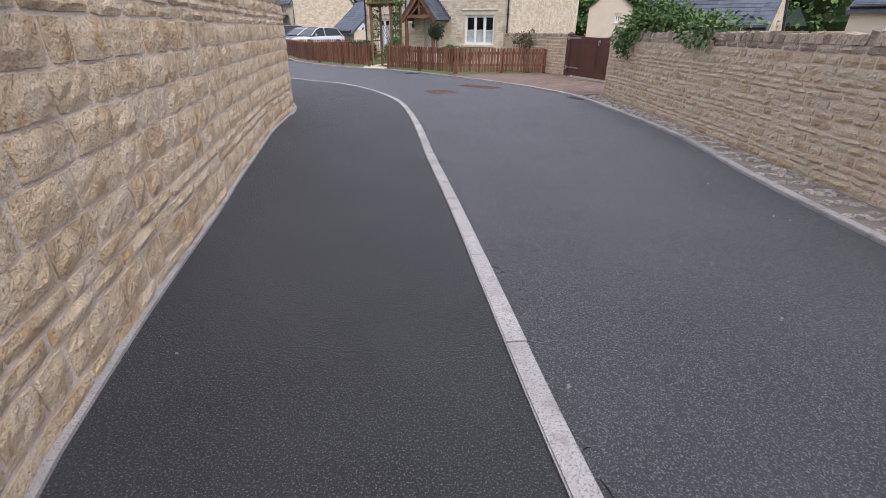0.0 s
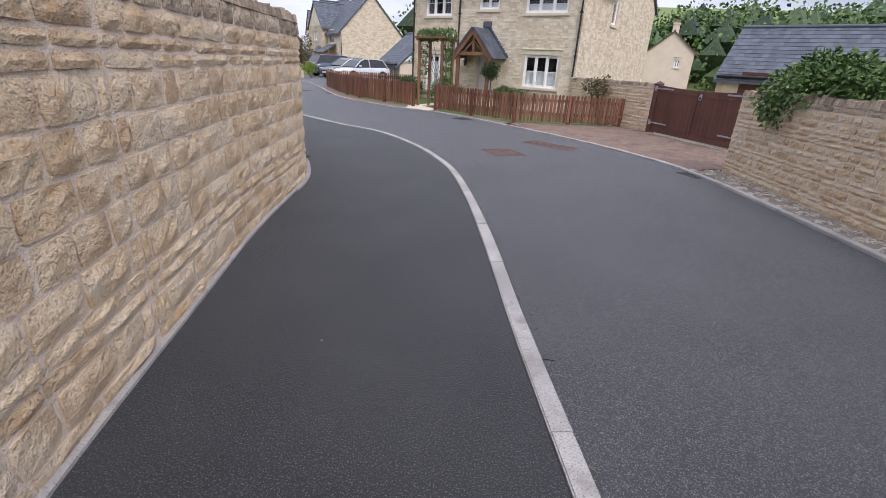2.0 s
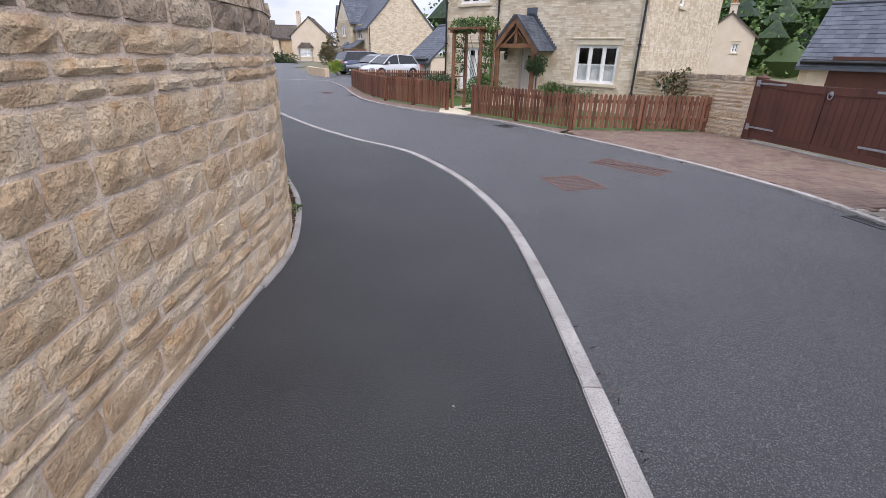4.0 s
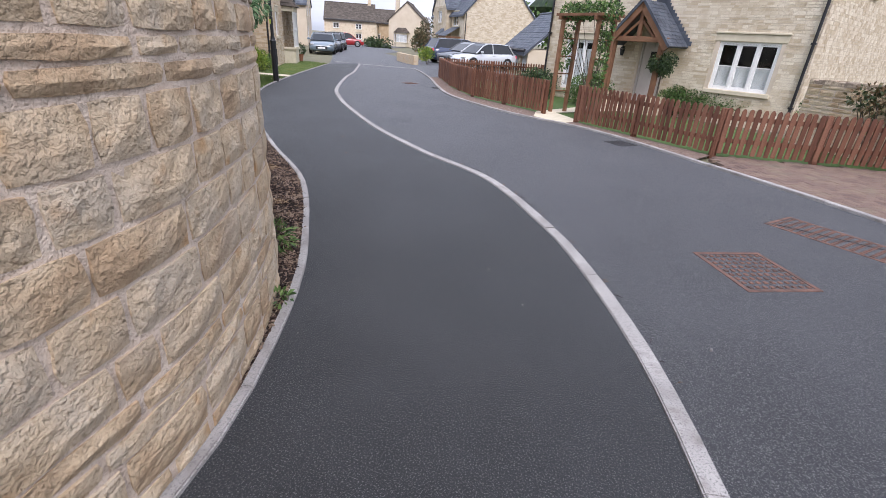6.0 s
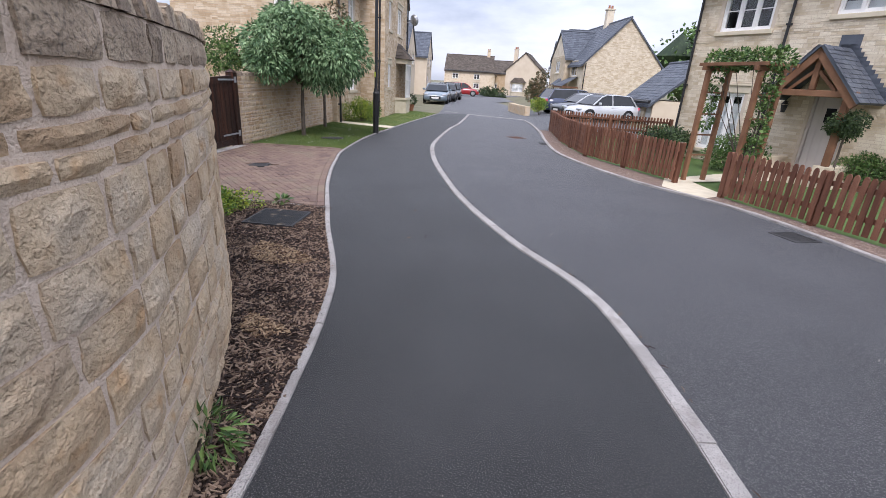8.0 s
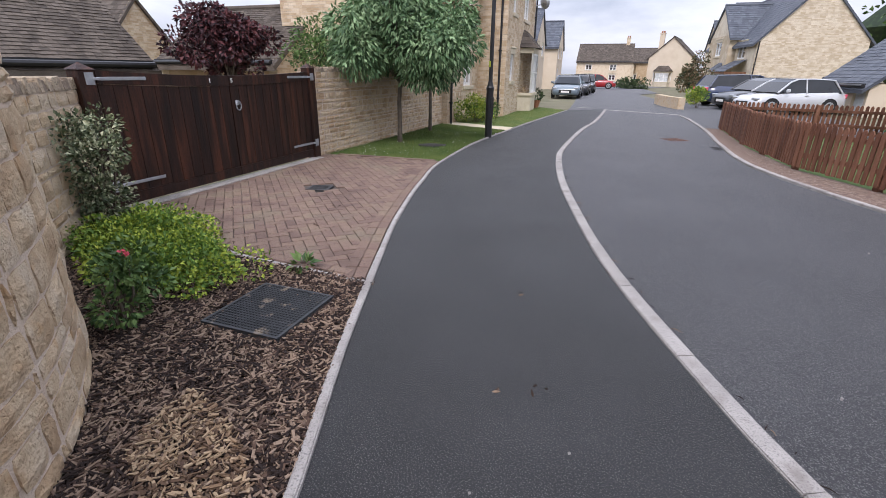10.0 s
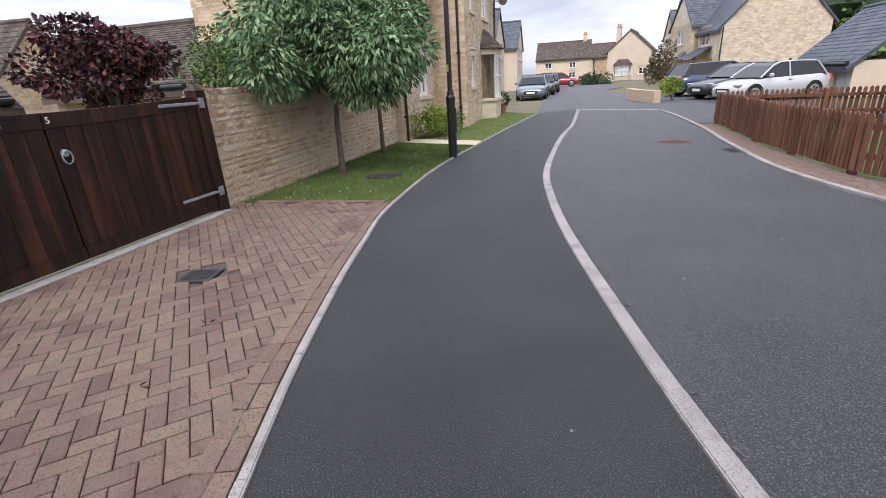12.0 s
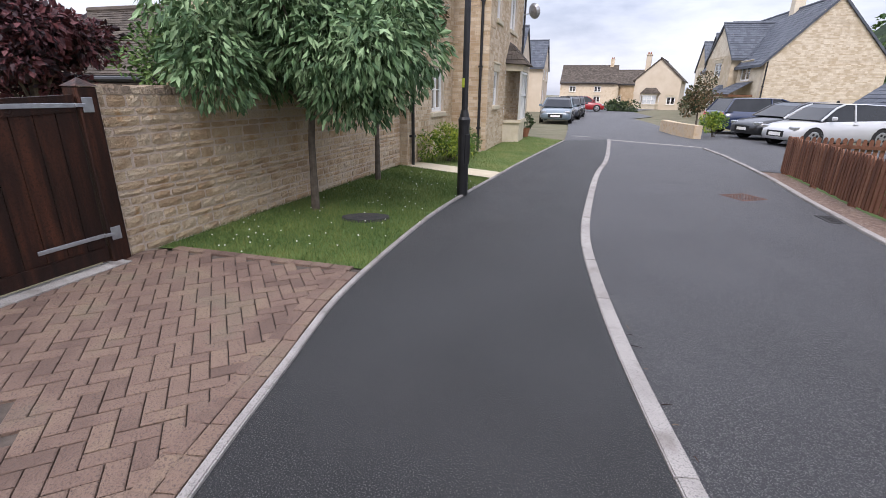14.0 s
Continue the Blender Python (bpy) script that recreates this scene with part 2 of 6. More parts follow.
M_LEAF_BROWN = leaves("bronze_leaf", [(0.03, 0.05, 0.018), (0.09, 0.085, 0.03), (0.16, 0.10, 0.05)])
M_ROSE = material("pink_petal", [(0.55, 0.05, 0.09), (0.65, 0.12, 0.15)], 9.0, 0.6)
M_PALE_ROSE = material("pale_pink_petal", [(0.5, 0.28, 0.33), (0.6, 0.4, 0.44)], 9.0, 0.6)

M_GLASS = bpy.data.materials.new("window_glass")
M_GLASS.use_nodes = True
_g = M_GLASS.node_tree.nodes["Principled BSDF"]
_g.inputs["Base Color"].default_value, _g.inputs["Roughness"].default_value = (0.97, 0.99, 0.985, 1), 0.02
_g.inputs["Transmission Weight"].default_value, _g.inputs["IOR"].default_value = 1.0, 1.45


def car_paint(name, rgb):
    m = material(name, [tuple(c * 0.92 for c in rgb), rgb], 2.0, 0.3, spec=0.5)
    m.node_tree.nodes["Principled BSDF"].inputs["Coat Weight"].default_value = 0.8
    return m


M_CARGLASS = material("car_glass", [(0.012, 0.014, 0.016), (0.02, 0.022, 0.025)], 2.0, 0.06, spec=0.45)


# ---- building helpers ----
def as_mesh(name, source, mat):
    me = bpy.data.meshes.new(name)
    if isinstance(source, tuple):
        me.from_pydata(source[0], [], source[1])
    else:
        source.to_mesh(me)
        source.free()
    me.materials.append(mat)
    me.update()
    return me


def thing(name, label, category, at=(0, 0, 0), rz=0.0, group="", kind=""):
    return tagged(place(new(name), pose(*at, 0, 0, rz)), label, category, group, kind)


def place(ob, m):
    ob.matrix_basis = m
    return ob


def part(name, source, mat, parent, label="", world=True, kind=""):
    """One mesh under a thing or a part. world: the vertices are in world places, else in those of the parent."""
    ob = new(name, source if isinstance(source, bpy.types.Mesh) else as_mesh(name, source, mat))
    ob.parent = parent
    if world and parent.parent is None:
        ob.matrix_parent_inverse = parent.matrix_basis.inverted()
    return tagged(ob, label, kind=kind)


def structure(name, source, mat, label, category):
    return tagged(new(name, as_mesh(name, source, mat)), label, category, kind="structure")


def box(bm, lo, hi, m=None, bevel=0.0):
    """An upright box between two corners, turned by m, with bevelled edges."""
    lo, hi = Vector(lo), Vector(hi)
    made = bmesh.ops.create_cube(bm, size=1)["verts"]
    t = Matrix.Translation((lo + hi) / 2) @ Matrix.Diagonal((*(hi - lo), 1))
    bmesh.ops.transform(bm, matrix=t, verts=made)
    if bevel:
        edges = list({e for v in made for e in v.link_edges})
        out = bmesh.ops.bevel(bm, geom=edges, offset=bevel, segments=1, affect="EDGES")
        made = list({v for f in out["faces"] for v in f.verts} | {v for v in made if v.is_valid})
    if m is not None:
        bmesh.ops.transform(bm, matrix=m, verts=made)
    return bm


def boxes(items, m=None, bevel=0.0):
    bm = bmesh.new()
    for lo, hi in items:
        box(bm, lo, hi, m, bevel)
    return bm


def tube(points, radii, sides=8):
    """A round bar along points, tapering through the radii."""
    verts, faces = [], []
    pts = [Vector(p) for p in points]
    for i, p in enumerate(pts):
        d = (pts[min(i + 1, len(pts) - 1)] - pts[max(i - 1, 0)]).normalized()
        a = d.orthogonal().normalized()
        b = d.cross(a)
        r = radii[i] if isinstance(radii, (list, tuple)) else radii
        for k in range(sides):
            w = 2 * math.pi * k / sides
            verts.append(p + (a * math.cos(w) + b * math.sin(w)) * r)
    for i in range(len(pts) - 1):
        for k in range(sides):
            faces.append((i * sides + k, i * sides + (k + 1) % sides, (i + 1) * sides + (k + 1) % sides, (i + 1) * sides + k))
    faces.append(tuple(range(sides))[::-1])
    faces.append(tuple(range((len(pts) - 1) * sides, len(pts) * sides)))
    return verts, faces


def merge(*meshes):
    verts, faces = [], []
    for v, f in meshes:
        n = len(verts)
        verts.extend(v)
        faces.extend(tuple(i + n for i in q) for q in f)
    return verts, faces


def smooth(points, step=0.25):
    """A smooth line through the points, as evenly spaced places."""
    p = [Vector(q) for q in points]
    p = [2 * p[0] - p[1]] + p + [2 * p[-1] - p[-2]]
    fine = []
    for i in range(1, len(p) - 2):
        n = max(2, int((p[i + 1] - p[i]).length / 0.05))
        for k in range(n):
            t = k / n
            fine.append(0.5 * (2 * p[i] + (p[i + 1] - p[i - 1]) * t + (2 * p[i - 1] - 5 * p[i] + 4 * p[i + 1] - p[i + 2]) * t * t + (3 * p[i] - p[i - 1] - 3 * p[i + 1] + p[i + 2]) * t ** 3))
    fine.append(p[-2])
    return Line(fine).even(step)


class Line:
    """A line in the plan, with places and normals by its length."""
    def __init__(self, pts):
        self.pts = [Vector(q) for q in pts]
        self.at = [0.0]
        for a, b in zip(self.pts, self.pts[1:]):
            self.at.append(self.at[-1] + (b - a).length)
        self.length = self.at[-1]

    def even(self, step):
        n = max(1, round(self.length / step))
        return Line([self.spot(self.length * i / n)[0] for i in range(n + 1)])

    def spot(self, s):
        """The place at length s and the unit normal to the line's right."""
        s = min(max(s, 0.0), self.length)
        lo, hi = 0, len(self.at) - 1
        while hi - lo > 1:
            mid = (lo + hi) // 2
            if self.at[mid] <= s:
                lo = mid
            else:
                hi = mid
        a, b = self.pts[lo], self.pts[hi]
        d = (b - a).normalized()
        return a + (b - a) * ((s - self.at[lo]) / max(1e-9, self.at[hi] - self.at[lo])), Vector((d.y, -d.x))

    def offset(self, w):
        """The line moved w metres to its right."""
        out = []
        for i, q in enumerate(self.pts):
            d = (self.pts[min(i + 1, len(self.pts) - 1)] - self.pts[max(i - 1, 0)]).normalized()
            out.append(q + Vector((d.y, -d.x)) * w)
        return Line(out)

    def nearest(self, x, y):
        return min(range(len(self.pts)), key=lambda i: (self.pts[i] - Vector((x, y))).length_squared)

    def cut(self, s0, s1, step=0.25):
        n = max(1, int((s1 - s0) / step))
        return Line([self.spot(s0 + (s1 - s0) * i / n)[0] for i in range(n + 1)])


def ribbon(left, right, z0, z1):
    """A slab between two lines of equal count, its top at z1."""
    n = len(left.pts)
    verts = [(q.x, q.y, z) for z in (z1, z0) for ln in (left, right) for q in ln.pts]
    faces = []
    for i in range(n - 1):
        faces.append((i, n + i, n + i + 1, i + 1))
        faces.append((i, i + 1, 2 * n + i + 1, 2 * n + i))
        faces.append((n + i, 3 * n + i, 3 * n + i + 1, n + i + 1))
    faces += [(0, 2 * n, 3 * n, n), (n - 1, 2 * n - 1, 4 * n - 1, 3 * n - 1)]
    return verts, faces


def sheet(outline, z, depth=0.0):
    bm = bmesh.new()
    f = bm.faces.new([bm.verts.new((q[0], q[1], z)) for q in outline])
    if f.normal.z < 0:
        f.normal_flip()
    f.normal_update()
    if f.normal.z < 0:
        f.normal_flip()
    bmesh.ops.triangulate(bm, faces=[f])
    return bm


def inside(x, y, poly):
    hit = False
    for (x0, y0), (x1, y1) in zip(poly, poly[1:] + poly[:1]):
        if (y0 > y) != (y1 > y) and x < (x1 - x0) * (y - y0) / (y1 - y0) + x0:
            hit = not hit
    return hit


# ---- plan: the lines of the street ----
KERB = smooth([(1.25, -9), (0.93, -3.99), (0.68, -1.00), (0.38, 0.92), (0.24, 1.98), (0.03, 3.58), (-0.20, 5.17), (-0.39, 6.67), (-0.65, 8.28), (-0.95, 9.60), (-1.40, 10.75), (-1.82, 11.52), (-2.67, 12.72), (-3.79, 13.55), (-5.19, 14.79), (-6.54, 16.28), (-7.53, 17.47), (-8.54, 18.86), (-9.10, 19.77), (-9.83, 21.17), (-11.06, 23.68), (-12.12, 26.13), (-14.46, 30.82), (-14.80, 31.40)], 0.25)
EDGE = smooth([(-2.52, 7.54), (-2.60, 8.25), (-2.79, 8.85), (-3.19, 9.73), (-3.71, 10.54), (-4.07, 11.06), (-4.62, 11.72), (-5.56, 12.55), (-6.20, 13.15), (-6.75, 13.67), (-7.26, 14.16), (-8.12, 15.08), (-8.69, 15.75), (-9.50, 16.76), (-10.88, 19.08), (-12.28, 22.12), (-13.53, 24.95), (-15.44, 29.52)], 0.25)
LEFT_WALL = smooth([(-0.80, -9), (-0.79, -3.00), (-1.07, -0.01), (-1.31, 0.96), (-1.53, 1.96), (-1.77, 3.25), (-1.95, 4.09), (-2.16, 5.18), (-2.39, 6.37), (-2.54, 7.53), (-2.64, 8.30), (-2.78, 8.70), (-3.02, 9.20), (-3.33, 9.66), (-3.82, 10.10), (-4.50, 10.65), (-5.37, 11.20), (-5.88, 11.38), (-6.42, 11.46), (-7.00, 11.43), (-7.75, 11.28)], 0.2)
KERB_RIGHT = smooth([(3.20, -9), (3.10, 0.00), (3.14, 3.95), (3.33, 6.14), (3.25, 8.31), (3.14, 9.85), (2.85, 11.22), (2.17, 12.66), (1.25, 14.06), (0.17, 15.42), (-0.97, 16.84), (-2.05, 17.83), (-3.60, 18.70), (-5.78, 20.86), (-7.27, 23.55), (-8.47, 26.08), (-10.26, 29.41), (-12.24, 32.70), (-17.89, 43.22), (-24.5, 52.0), (-34.0, 62.5), (-47.0, 73.0)], 0.3)
FAR_LEFT = smooth([(-15.43, 29.53), (-20.2, 37.5), (-27.0, 48.0), (-38.0, 59.0), (-52.0, 69.5)], 1.0)
RIGHT_WALL = smooth([(3.66, -9), (3.64, 0), (3.68, 4.2), (3.74, 6.2), (3.72, 8.5), (3.70, 10.0), (3.68, 10.9)], 0.2)

# ---- ground, path, road ----
structure("ground", sheet([(-1500, -1500), (1500, -1500), (1500, 1500), (-1500, 1500)], -0.06), M_EARTH, "wide rough ground of grass and earth", "ground")
path_side = [q for q in EDGE.pts if q.y > 8.0]
wall_side = [q for q in LEFT_WALL.pts if q.y < 7.8]
structure("pavement", sheet([(q.x + 0.02, q.y) for q in wall_side] + [tuple(q) for q in path_side] + [tuple(q) for q in reversed(KERB.pts)], 0.0), M_PATH,
          "dark smooth asphalt footpath with fine pale specks", "pavement")
structure("road", sheet([tuple(q) for q in KERB.pts] + [(-15.43, 29.53)] + [tuple(q) for q in FAR_LEFT.pts[1:]] + [tuple(q) for q in reversed(KERB_RIGHT.pts)], -0.012), M_ROAD,
          "grey worn asphalt road curving between stone walls", "road")


# ---- walls, kerbs, paving beds ----
def wall_core(name, line, thick, z0, z1, label):
    return structure(name, ribbon(line.offset(-thick), line.offset(-0.004), z0, z1), M_MORTAR, label, "wall")


wall_west = wall_core("wall_west", LEFT_WALL, 0.40, -0.3, 1.78, "curving rough buff limestone garden wall with weathered coping")
LOW_WALL = Line([(-7.72, 11.31), (-9.62, 11.98)]).even(0.2)
wall_low = wall_core("wall_low", LOW_WALL, 0.35, -0.3, 1.30, "low buff limestone wall beside the timber gate")
RIGHT_FACE = Line([(q.x, q.y) for q in reversed(RIGHT_WALL.pts)])
wall_east = wall_core("wall_east", RIGHT_FACE, 0.40, -0.3, 1.22, "long buff limestone wall with dark streaks and upright coping")
EAST_END = Line([(4.08, 10.92), (3.68, 10.92)]).even(0.2)
YARD_WALL = Line([(-11.44, 15.52), (-14.50, 21.35)]).even(0.2)
wall_yard = wall_core("wall_yard", YARD_WALL, 0.35, -0.3, 1.48, "buff limestone yard wall behind two small trees")
GARDEN_WALL = Line([(2.30, 18.95), (3.98, 15.92)]).even(0.2)
wall_garden = wall_core("wall_garden", GARDEN_WALL, 0.35, -0.3, 1.16, "buff limestone garden wall between the house and red gate")

DRIVE = [(-6.20, 13.22)] + [tuple(q) for q in EDGE.pts if -9.56 < q.x < -6.22] + [(-9.62, 17.02), (-11.3, 16.02), (-11.55, 15.62), (-11.35, 15.45), (-9.58, 12.09), (-9.3, 12.04), (-7.26, 12.68)]
structure("driveway_bed", sheet(DRIVE, -0.008), M_SAND, "sanded bed of the herringbone brick driveway", "driveway")
BED = [(q.x - 0.03, q.y) for q in EDGE.pts if -6.17 < q.x and q.y > 8.05] + [(-6.20, 13.2), (-7.26, 12.66), (-9.3, 12.03), (-9.6, 11.96), (-7.75, 11.28)] + [tuple(q) for q in reversed(LEFT_WALL.pts) if q.y > 8.1 and q.x < -2.58]
structure("planting_bed", sheet(BED, -0.015), M_SOIL, "dark soil bed under bark mulch beside the wall", "planting bed")
LAWN = [tuple(q) for q in EDGE.pts if q.x < -9.62 and q.y < 21.6] + [(-14.45, 21.25), (-11.62, 15.74), (-11.3, 16.04), (-9.64, 17.04)]
structure("lawn", sheet(LAWN, -0.006), M_GRASS, "small mown lawn with daisies beside the yard wall", "lawn")
structure("garden_path", sheet([(-12.08, 21.60), (-12.42, 22.28), (-14.95, 21.85), (-14.50, 21.25)], 0.0), M_DRESSED, "pale stone slab path to a side gate", "path")
LAWN_FAR = [(-12.44, 22.3), (-13.54, 24.95), (-15.43, 29.53), (-17.9, 30.1), (-15.05, 24.6), (-15.95, 24.3), (-14.95, 21.9)]
structure("lawn_far", sheet(LAWN_FAR, -0.006), M_GRASS, "narrow lawn strip along the house front", "lawn")
FRONT = [(q.x + 0.05, q.y + 0.03) for q in KERB_RIGHT.pts if 16.3 < q.y < 27.0] + [(-8.45, 27.12), (-4.3, 28.3), (-3.7, 24.8), (2.4, 19.6), (3.45, 16.85), (0.42, 16.32)]
structure("front_garden", sheet(FRONT, -0.02), M_GRASS, "front garden lawn behind the picket fence", "garden")
structure("parking_bay", sheet([(q.x, q.y) for q in KERB_RIGHT.pts if 26.9 < q.y < 41.0] + [(-10.4, 41.2), (-3.8, 28.6), (-8.35, 27.2)], -0.014), M_ROAD, "asphalt parking bay beside the street", "parking")
RIGHT_DRIVE = [(q.x + 0.04, q.y) for q in KERB_RIGHT.pts if 10.7 < q.y < 15.3] + [(0.42, 16.16), (3.5, 16.7), (4.0, 15.88), (5.0, 13.0), (3.80, 10.95)]
structure("brick_driveway", sheet(RIGHT_DRIVE, -0.008), M_SAND, "brick driveway before the red-brown gate", "driveway")
GRAVEL = [(q.x + 0.04, q.y) for q in KERB_RIGHT.pts if q.y < 10.8] + [(3.70, 10.93)] + [tuple(q) for q in RIGHT_FACE.pts]
structure("verge", sheet(GRAVEL, -0.006), M_GRAVEL, "cobbled gravel verge under the wall", "verge")
VERGE_N = [(q.x + 0.03, q.y + 0.02) for q in KERB_RIGHT.pts if 15.4 < q.y < 27.0] + [(-8.45, 27.08), (-7.68, 25.52), (-6.72, 23.52), (-5.27, 21.24), (-2.87, 19.2), (-2.0, 18.4), (-0.87, 17.36), (0.41, 16.22)]
structure("verge_strip", sheet(VERGE_N, -0.002), M_STRIP, "narrow red-brown gravel strip between kerb and picket fence", "verge")
structure("entry_slab", sheet([(-3.0, 18.55), (-2.25, 18.0), (-1.95, 18.6), (-2.6, 19.6), (-0.6, 22.0), (-1.6, 22.5), (-3.1, 19.5)], 0.004), M_DRESSED, "pale stone path through the garden gate", "path")
structure("haunch", ribbon(LEFT_WALL.cut(0, 17.3).offset(-0.02), LEFT_WALL.cut(0, 17.3).offset(0.036), -0.1, 0.018), M_KERB, "rough concrete strip along the wall foot", "kerb")


def kerb_run(name, line, lo, hi, width, z, length, mat, label):
    """Kerb stones end to end along a line."""
    run = thing(name, label, "kerb", (*line.spot(lo)[0], 0), kind="structure")
    s, r = lo, random.Random(5)
    while s < hi - 0.1:
        e = min(s + length - 0.006, hi)
        c = line.cut(s, e, 0.3)
        h = z + r.uniform(-0.003, 0.003)
        w = width * r.uniform(0.96, 1.04)
        a, b, a2, b2 = c.offset(-w / 2), c.offset(w / 2), c.offset(-w / 2 + 0.008), c.offset(w / 2 - 0.008)
        body = ribbon(a, b, -0.12, h - 0.006)
        top = ribbon(a2, b2, h - 0.006, h)
        part("kerbstone", merge(body, top), mat, run)
        s += length
    return run


KERB_C = KERB.offset(0.06)
kerb_run("kerb_line", KERB_C, 7.0, KERB_C.length, 0.105, 0.010, 0.915, M_KERB, "flush pale concrete kerb dividing footpath and road")
kerb_run("edging", EDGE, 0.2, EDGE.length, 0.055, 0.022, 0.915, M_KERB, "narrow pale concrete path edging")
kerb_run("street_kerb", KERB_RIGHT, 6.0, 45.0, 0.10, 0.022, 0.915, M_KERB, "low concrete kerb along the far side of the road")
bed_edge = Line([(-6.18, 13.18), (-7.26, 12.66), (-9.35, 12.02)]).even(0.3)
kerb_run("bed_edging", bed_edge, 0.0, bed_edge.length, 0.05, 0.012, 0.915, M_KERB, "concrete edging between driveway and planting bed")
speed_line = structure("kerb_cross", ribbon(Line([(-14.8, 31.45), (-11.5, 31.55)]).even(0.5), Line([(-14.75, 31.23), (-11.5, 31.33)]).even(0.5), -0.05, -0.006), M_KERB, "flush pale kerb across the road", "kerb")
speed_end = structure("kerb_dash", ribbon(Line([(-16.4, 31.75), (-15.65, 31.9)]).even(0.5), Line([(-16.35, 31.55), (-15.6, 31.7)]).even(0.5), -0.05, -0.006), M_KERB, "flush pale kerb at the path end", "kerb")
structure("street_end", sheet([(-21.0, 43.0), (-27.5, 48.0), (-38.0, 59.0), (-52.0, 69.5), (-68.0, 82.0), (-48.0, 92.0), (-32.0, 80.0), (-30.0, 66.0), (-22.5, 54.0)], -0.02), M_ROAD, "asphalt court at the end of the street", "road")
FAR_WALL = Line([(-15.4, 38.1), (-14.0, 36.1), (-12.75, 34.75)]).even(0.5)
wall_far = structure("wall_far", ribbon(FAR_WALL.offset(-0.15), FAR_WALL.offset(0.15), -0.2, 0.5), M_STONE, "low limestone wall beside the street", "wall")


# ---- stone and tile builders ----
def stones(f, z0, z1, bounds, holes, courses, lengths, rough, seed, joint=0.007):
    """Stones in courses over a face. f(s, z, d): the place d metres proud of the face. Gives (s, z, verts, faces)."""
    r = random.Random(seed)
    z, k = z0, 0
    while z < z1 - 0.03:
        h = min(r.choice(courses) * r.uniform(0.92, 1.08), z1 - z)
        if z1 - z - h < 0.05:
            h = z1 - z
        lo, hi = bounds(z + h / 2)
        s = lo - r.uniform(0, lengths[0])
        while s < hi:
            ln = r.uniform(*lengths) * (1.25 if h < 0.1 else 1.0)
            a, b = max(s, lo), min(s + ln, hi)
            s += ln
            if hi - b < lengths[0] * 0.35:
                b = hi
                s = hi
            spans = [(a, b)]
            for h0, h1, g0, g1 in holes:
                if g0 < z + h * 0.8 and g1 > z + h * 0.2:
                    spans = [q for p0, p1 in spans for q in ((p0, min(p1, h0)), (max(p0, h1), p1)) if q[1] - q[0] > 0.03]
            for a, b in spans:
                if b - a > 0.03:
                    yield ((a + b) / 2, z + h / 2) + one_stone(f, a + joint, b - joint, z + joint * 0.85, z + h - joint * 0.85, rough, r)
        z += h
        k += 1


def one_stone(f, a, b, c, d, rough, r):
    if not rough:
        e = r.uniform(0.003, 0.014)
        v = [f(a, c, e), f(b, c, e), f(b, d, e), f(a, d, e), f(a, c, -0.02), f(b, c, -0.02), f(b, d, -0.02), f(a, d, -0.02)]
        return v, [(0, 1, 2, 3), (1, 0, 4, 5), (2, 1, 5, 6), (3, 2, 6, 7), (0, 3, 7, 4)]
    nx, nz = max(3, min(6, int((b - a) / 0.08) + 2)), 4 if d - c > 0.11 else 3
    tilt_s, tilt_z, base = r.uniform(-0.005, 0.005), r.uniform(-0.004, 0.004), r.uniform(0.006, 0.013)
    v = []
    for j in range(nz):
        for i in range(nx):
            rim = i in (0, nx - 1) or j in (0, nz - 1)
            corner = i in (0, nx - 1) and j in (0, nz - 1)
            s = a + (b - a) * i / (nx - 1) + (r.uniform(-0.008, 0.008) if not corner else (0.006 if i == 0 else -0.006))
            z = c + (d - c) * j / (nz - 1) + (r.uniform(-0.005, 0.005) if not corner else (0.004 if j == 0 else -0.004))
            p = (0.0 if corner else r.uniform(0.0, 0.006)) if rim else base + r.uniform(-0.006, 0.008)
            p += tilt_s * (2 * i / (nx - 1) - 1) + tilt_z * (2 * j / (nz - 1) - 1)
            v.append(f(s, z, max(p, -0.004)))
    faces = [(j * nx + i, j * nx + i + 1, (j + 1) * nx + i + 1, (j + 1) * nx + i) for j in range(nz - 1) for i in range(nx - 1)]
    loop = [i for i in range(nx)] + [j * nx + nx - 1 for j in range(1, nz)] + [(nz - 1) * nx + i for i in range(nx - 2, -1, -1)] + [j * nx for j in range(nz - 2, 0, -1)]
    n = len(v)
    for q in loop:
        i, j = q % nx, q // nx
        v.append(f(a + (b - a) * i / (nx - 1), c + (d - c) * j / (nz - 1), -0.03))
    for k in range(len(loop)):
        k2 = (k + 1) % len(loop)
        faces.append((loop[k2], loop[k], n + k, n + k2))
    return v, faces


def on_line(line):
    def f(s, z, d):
        p, n = line.spot(s)
        return (p.x + n.x * d, p.y + n.y * d, z)
    return f


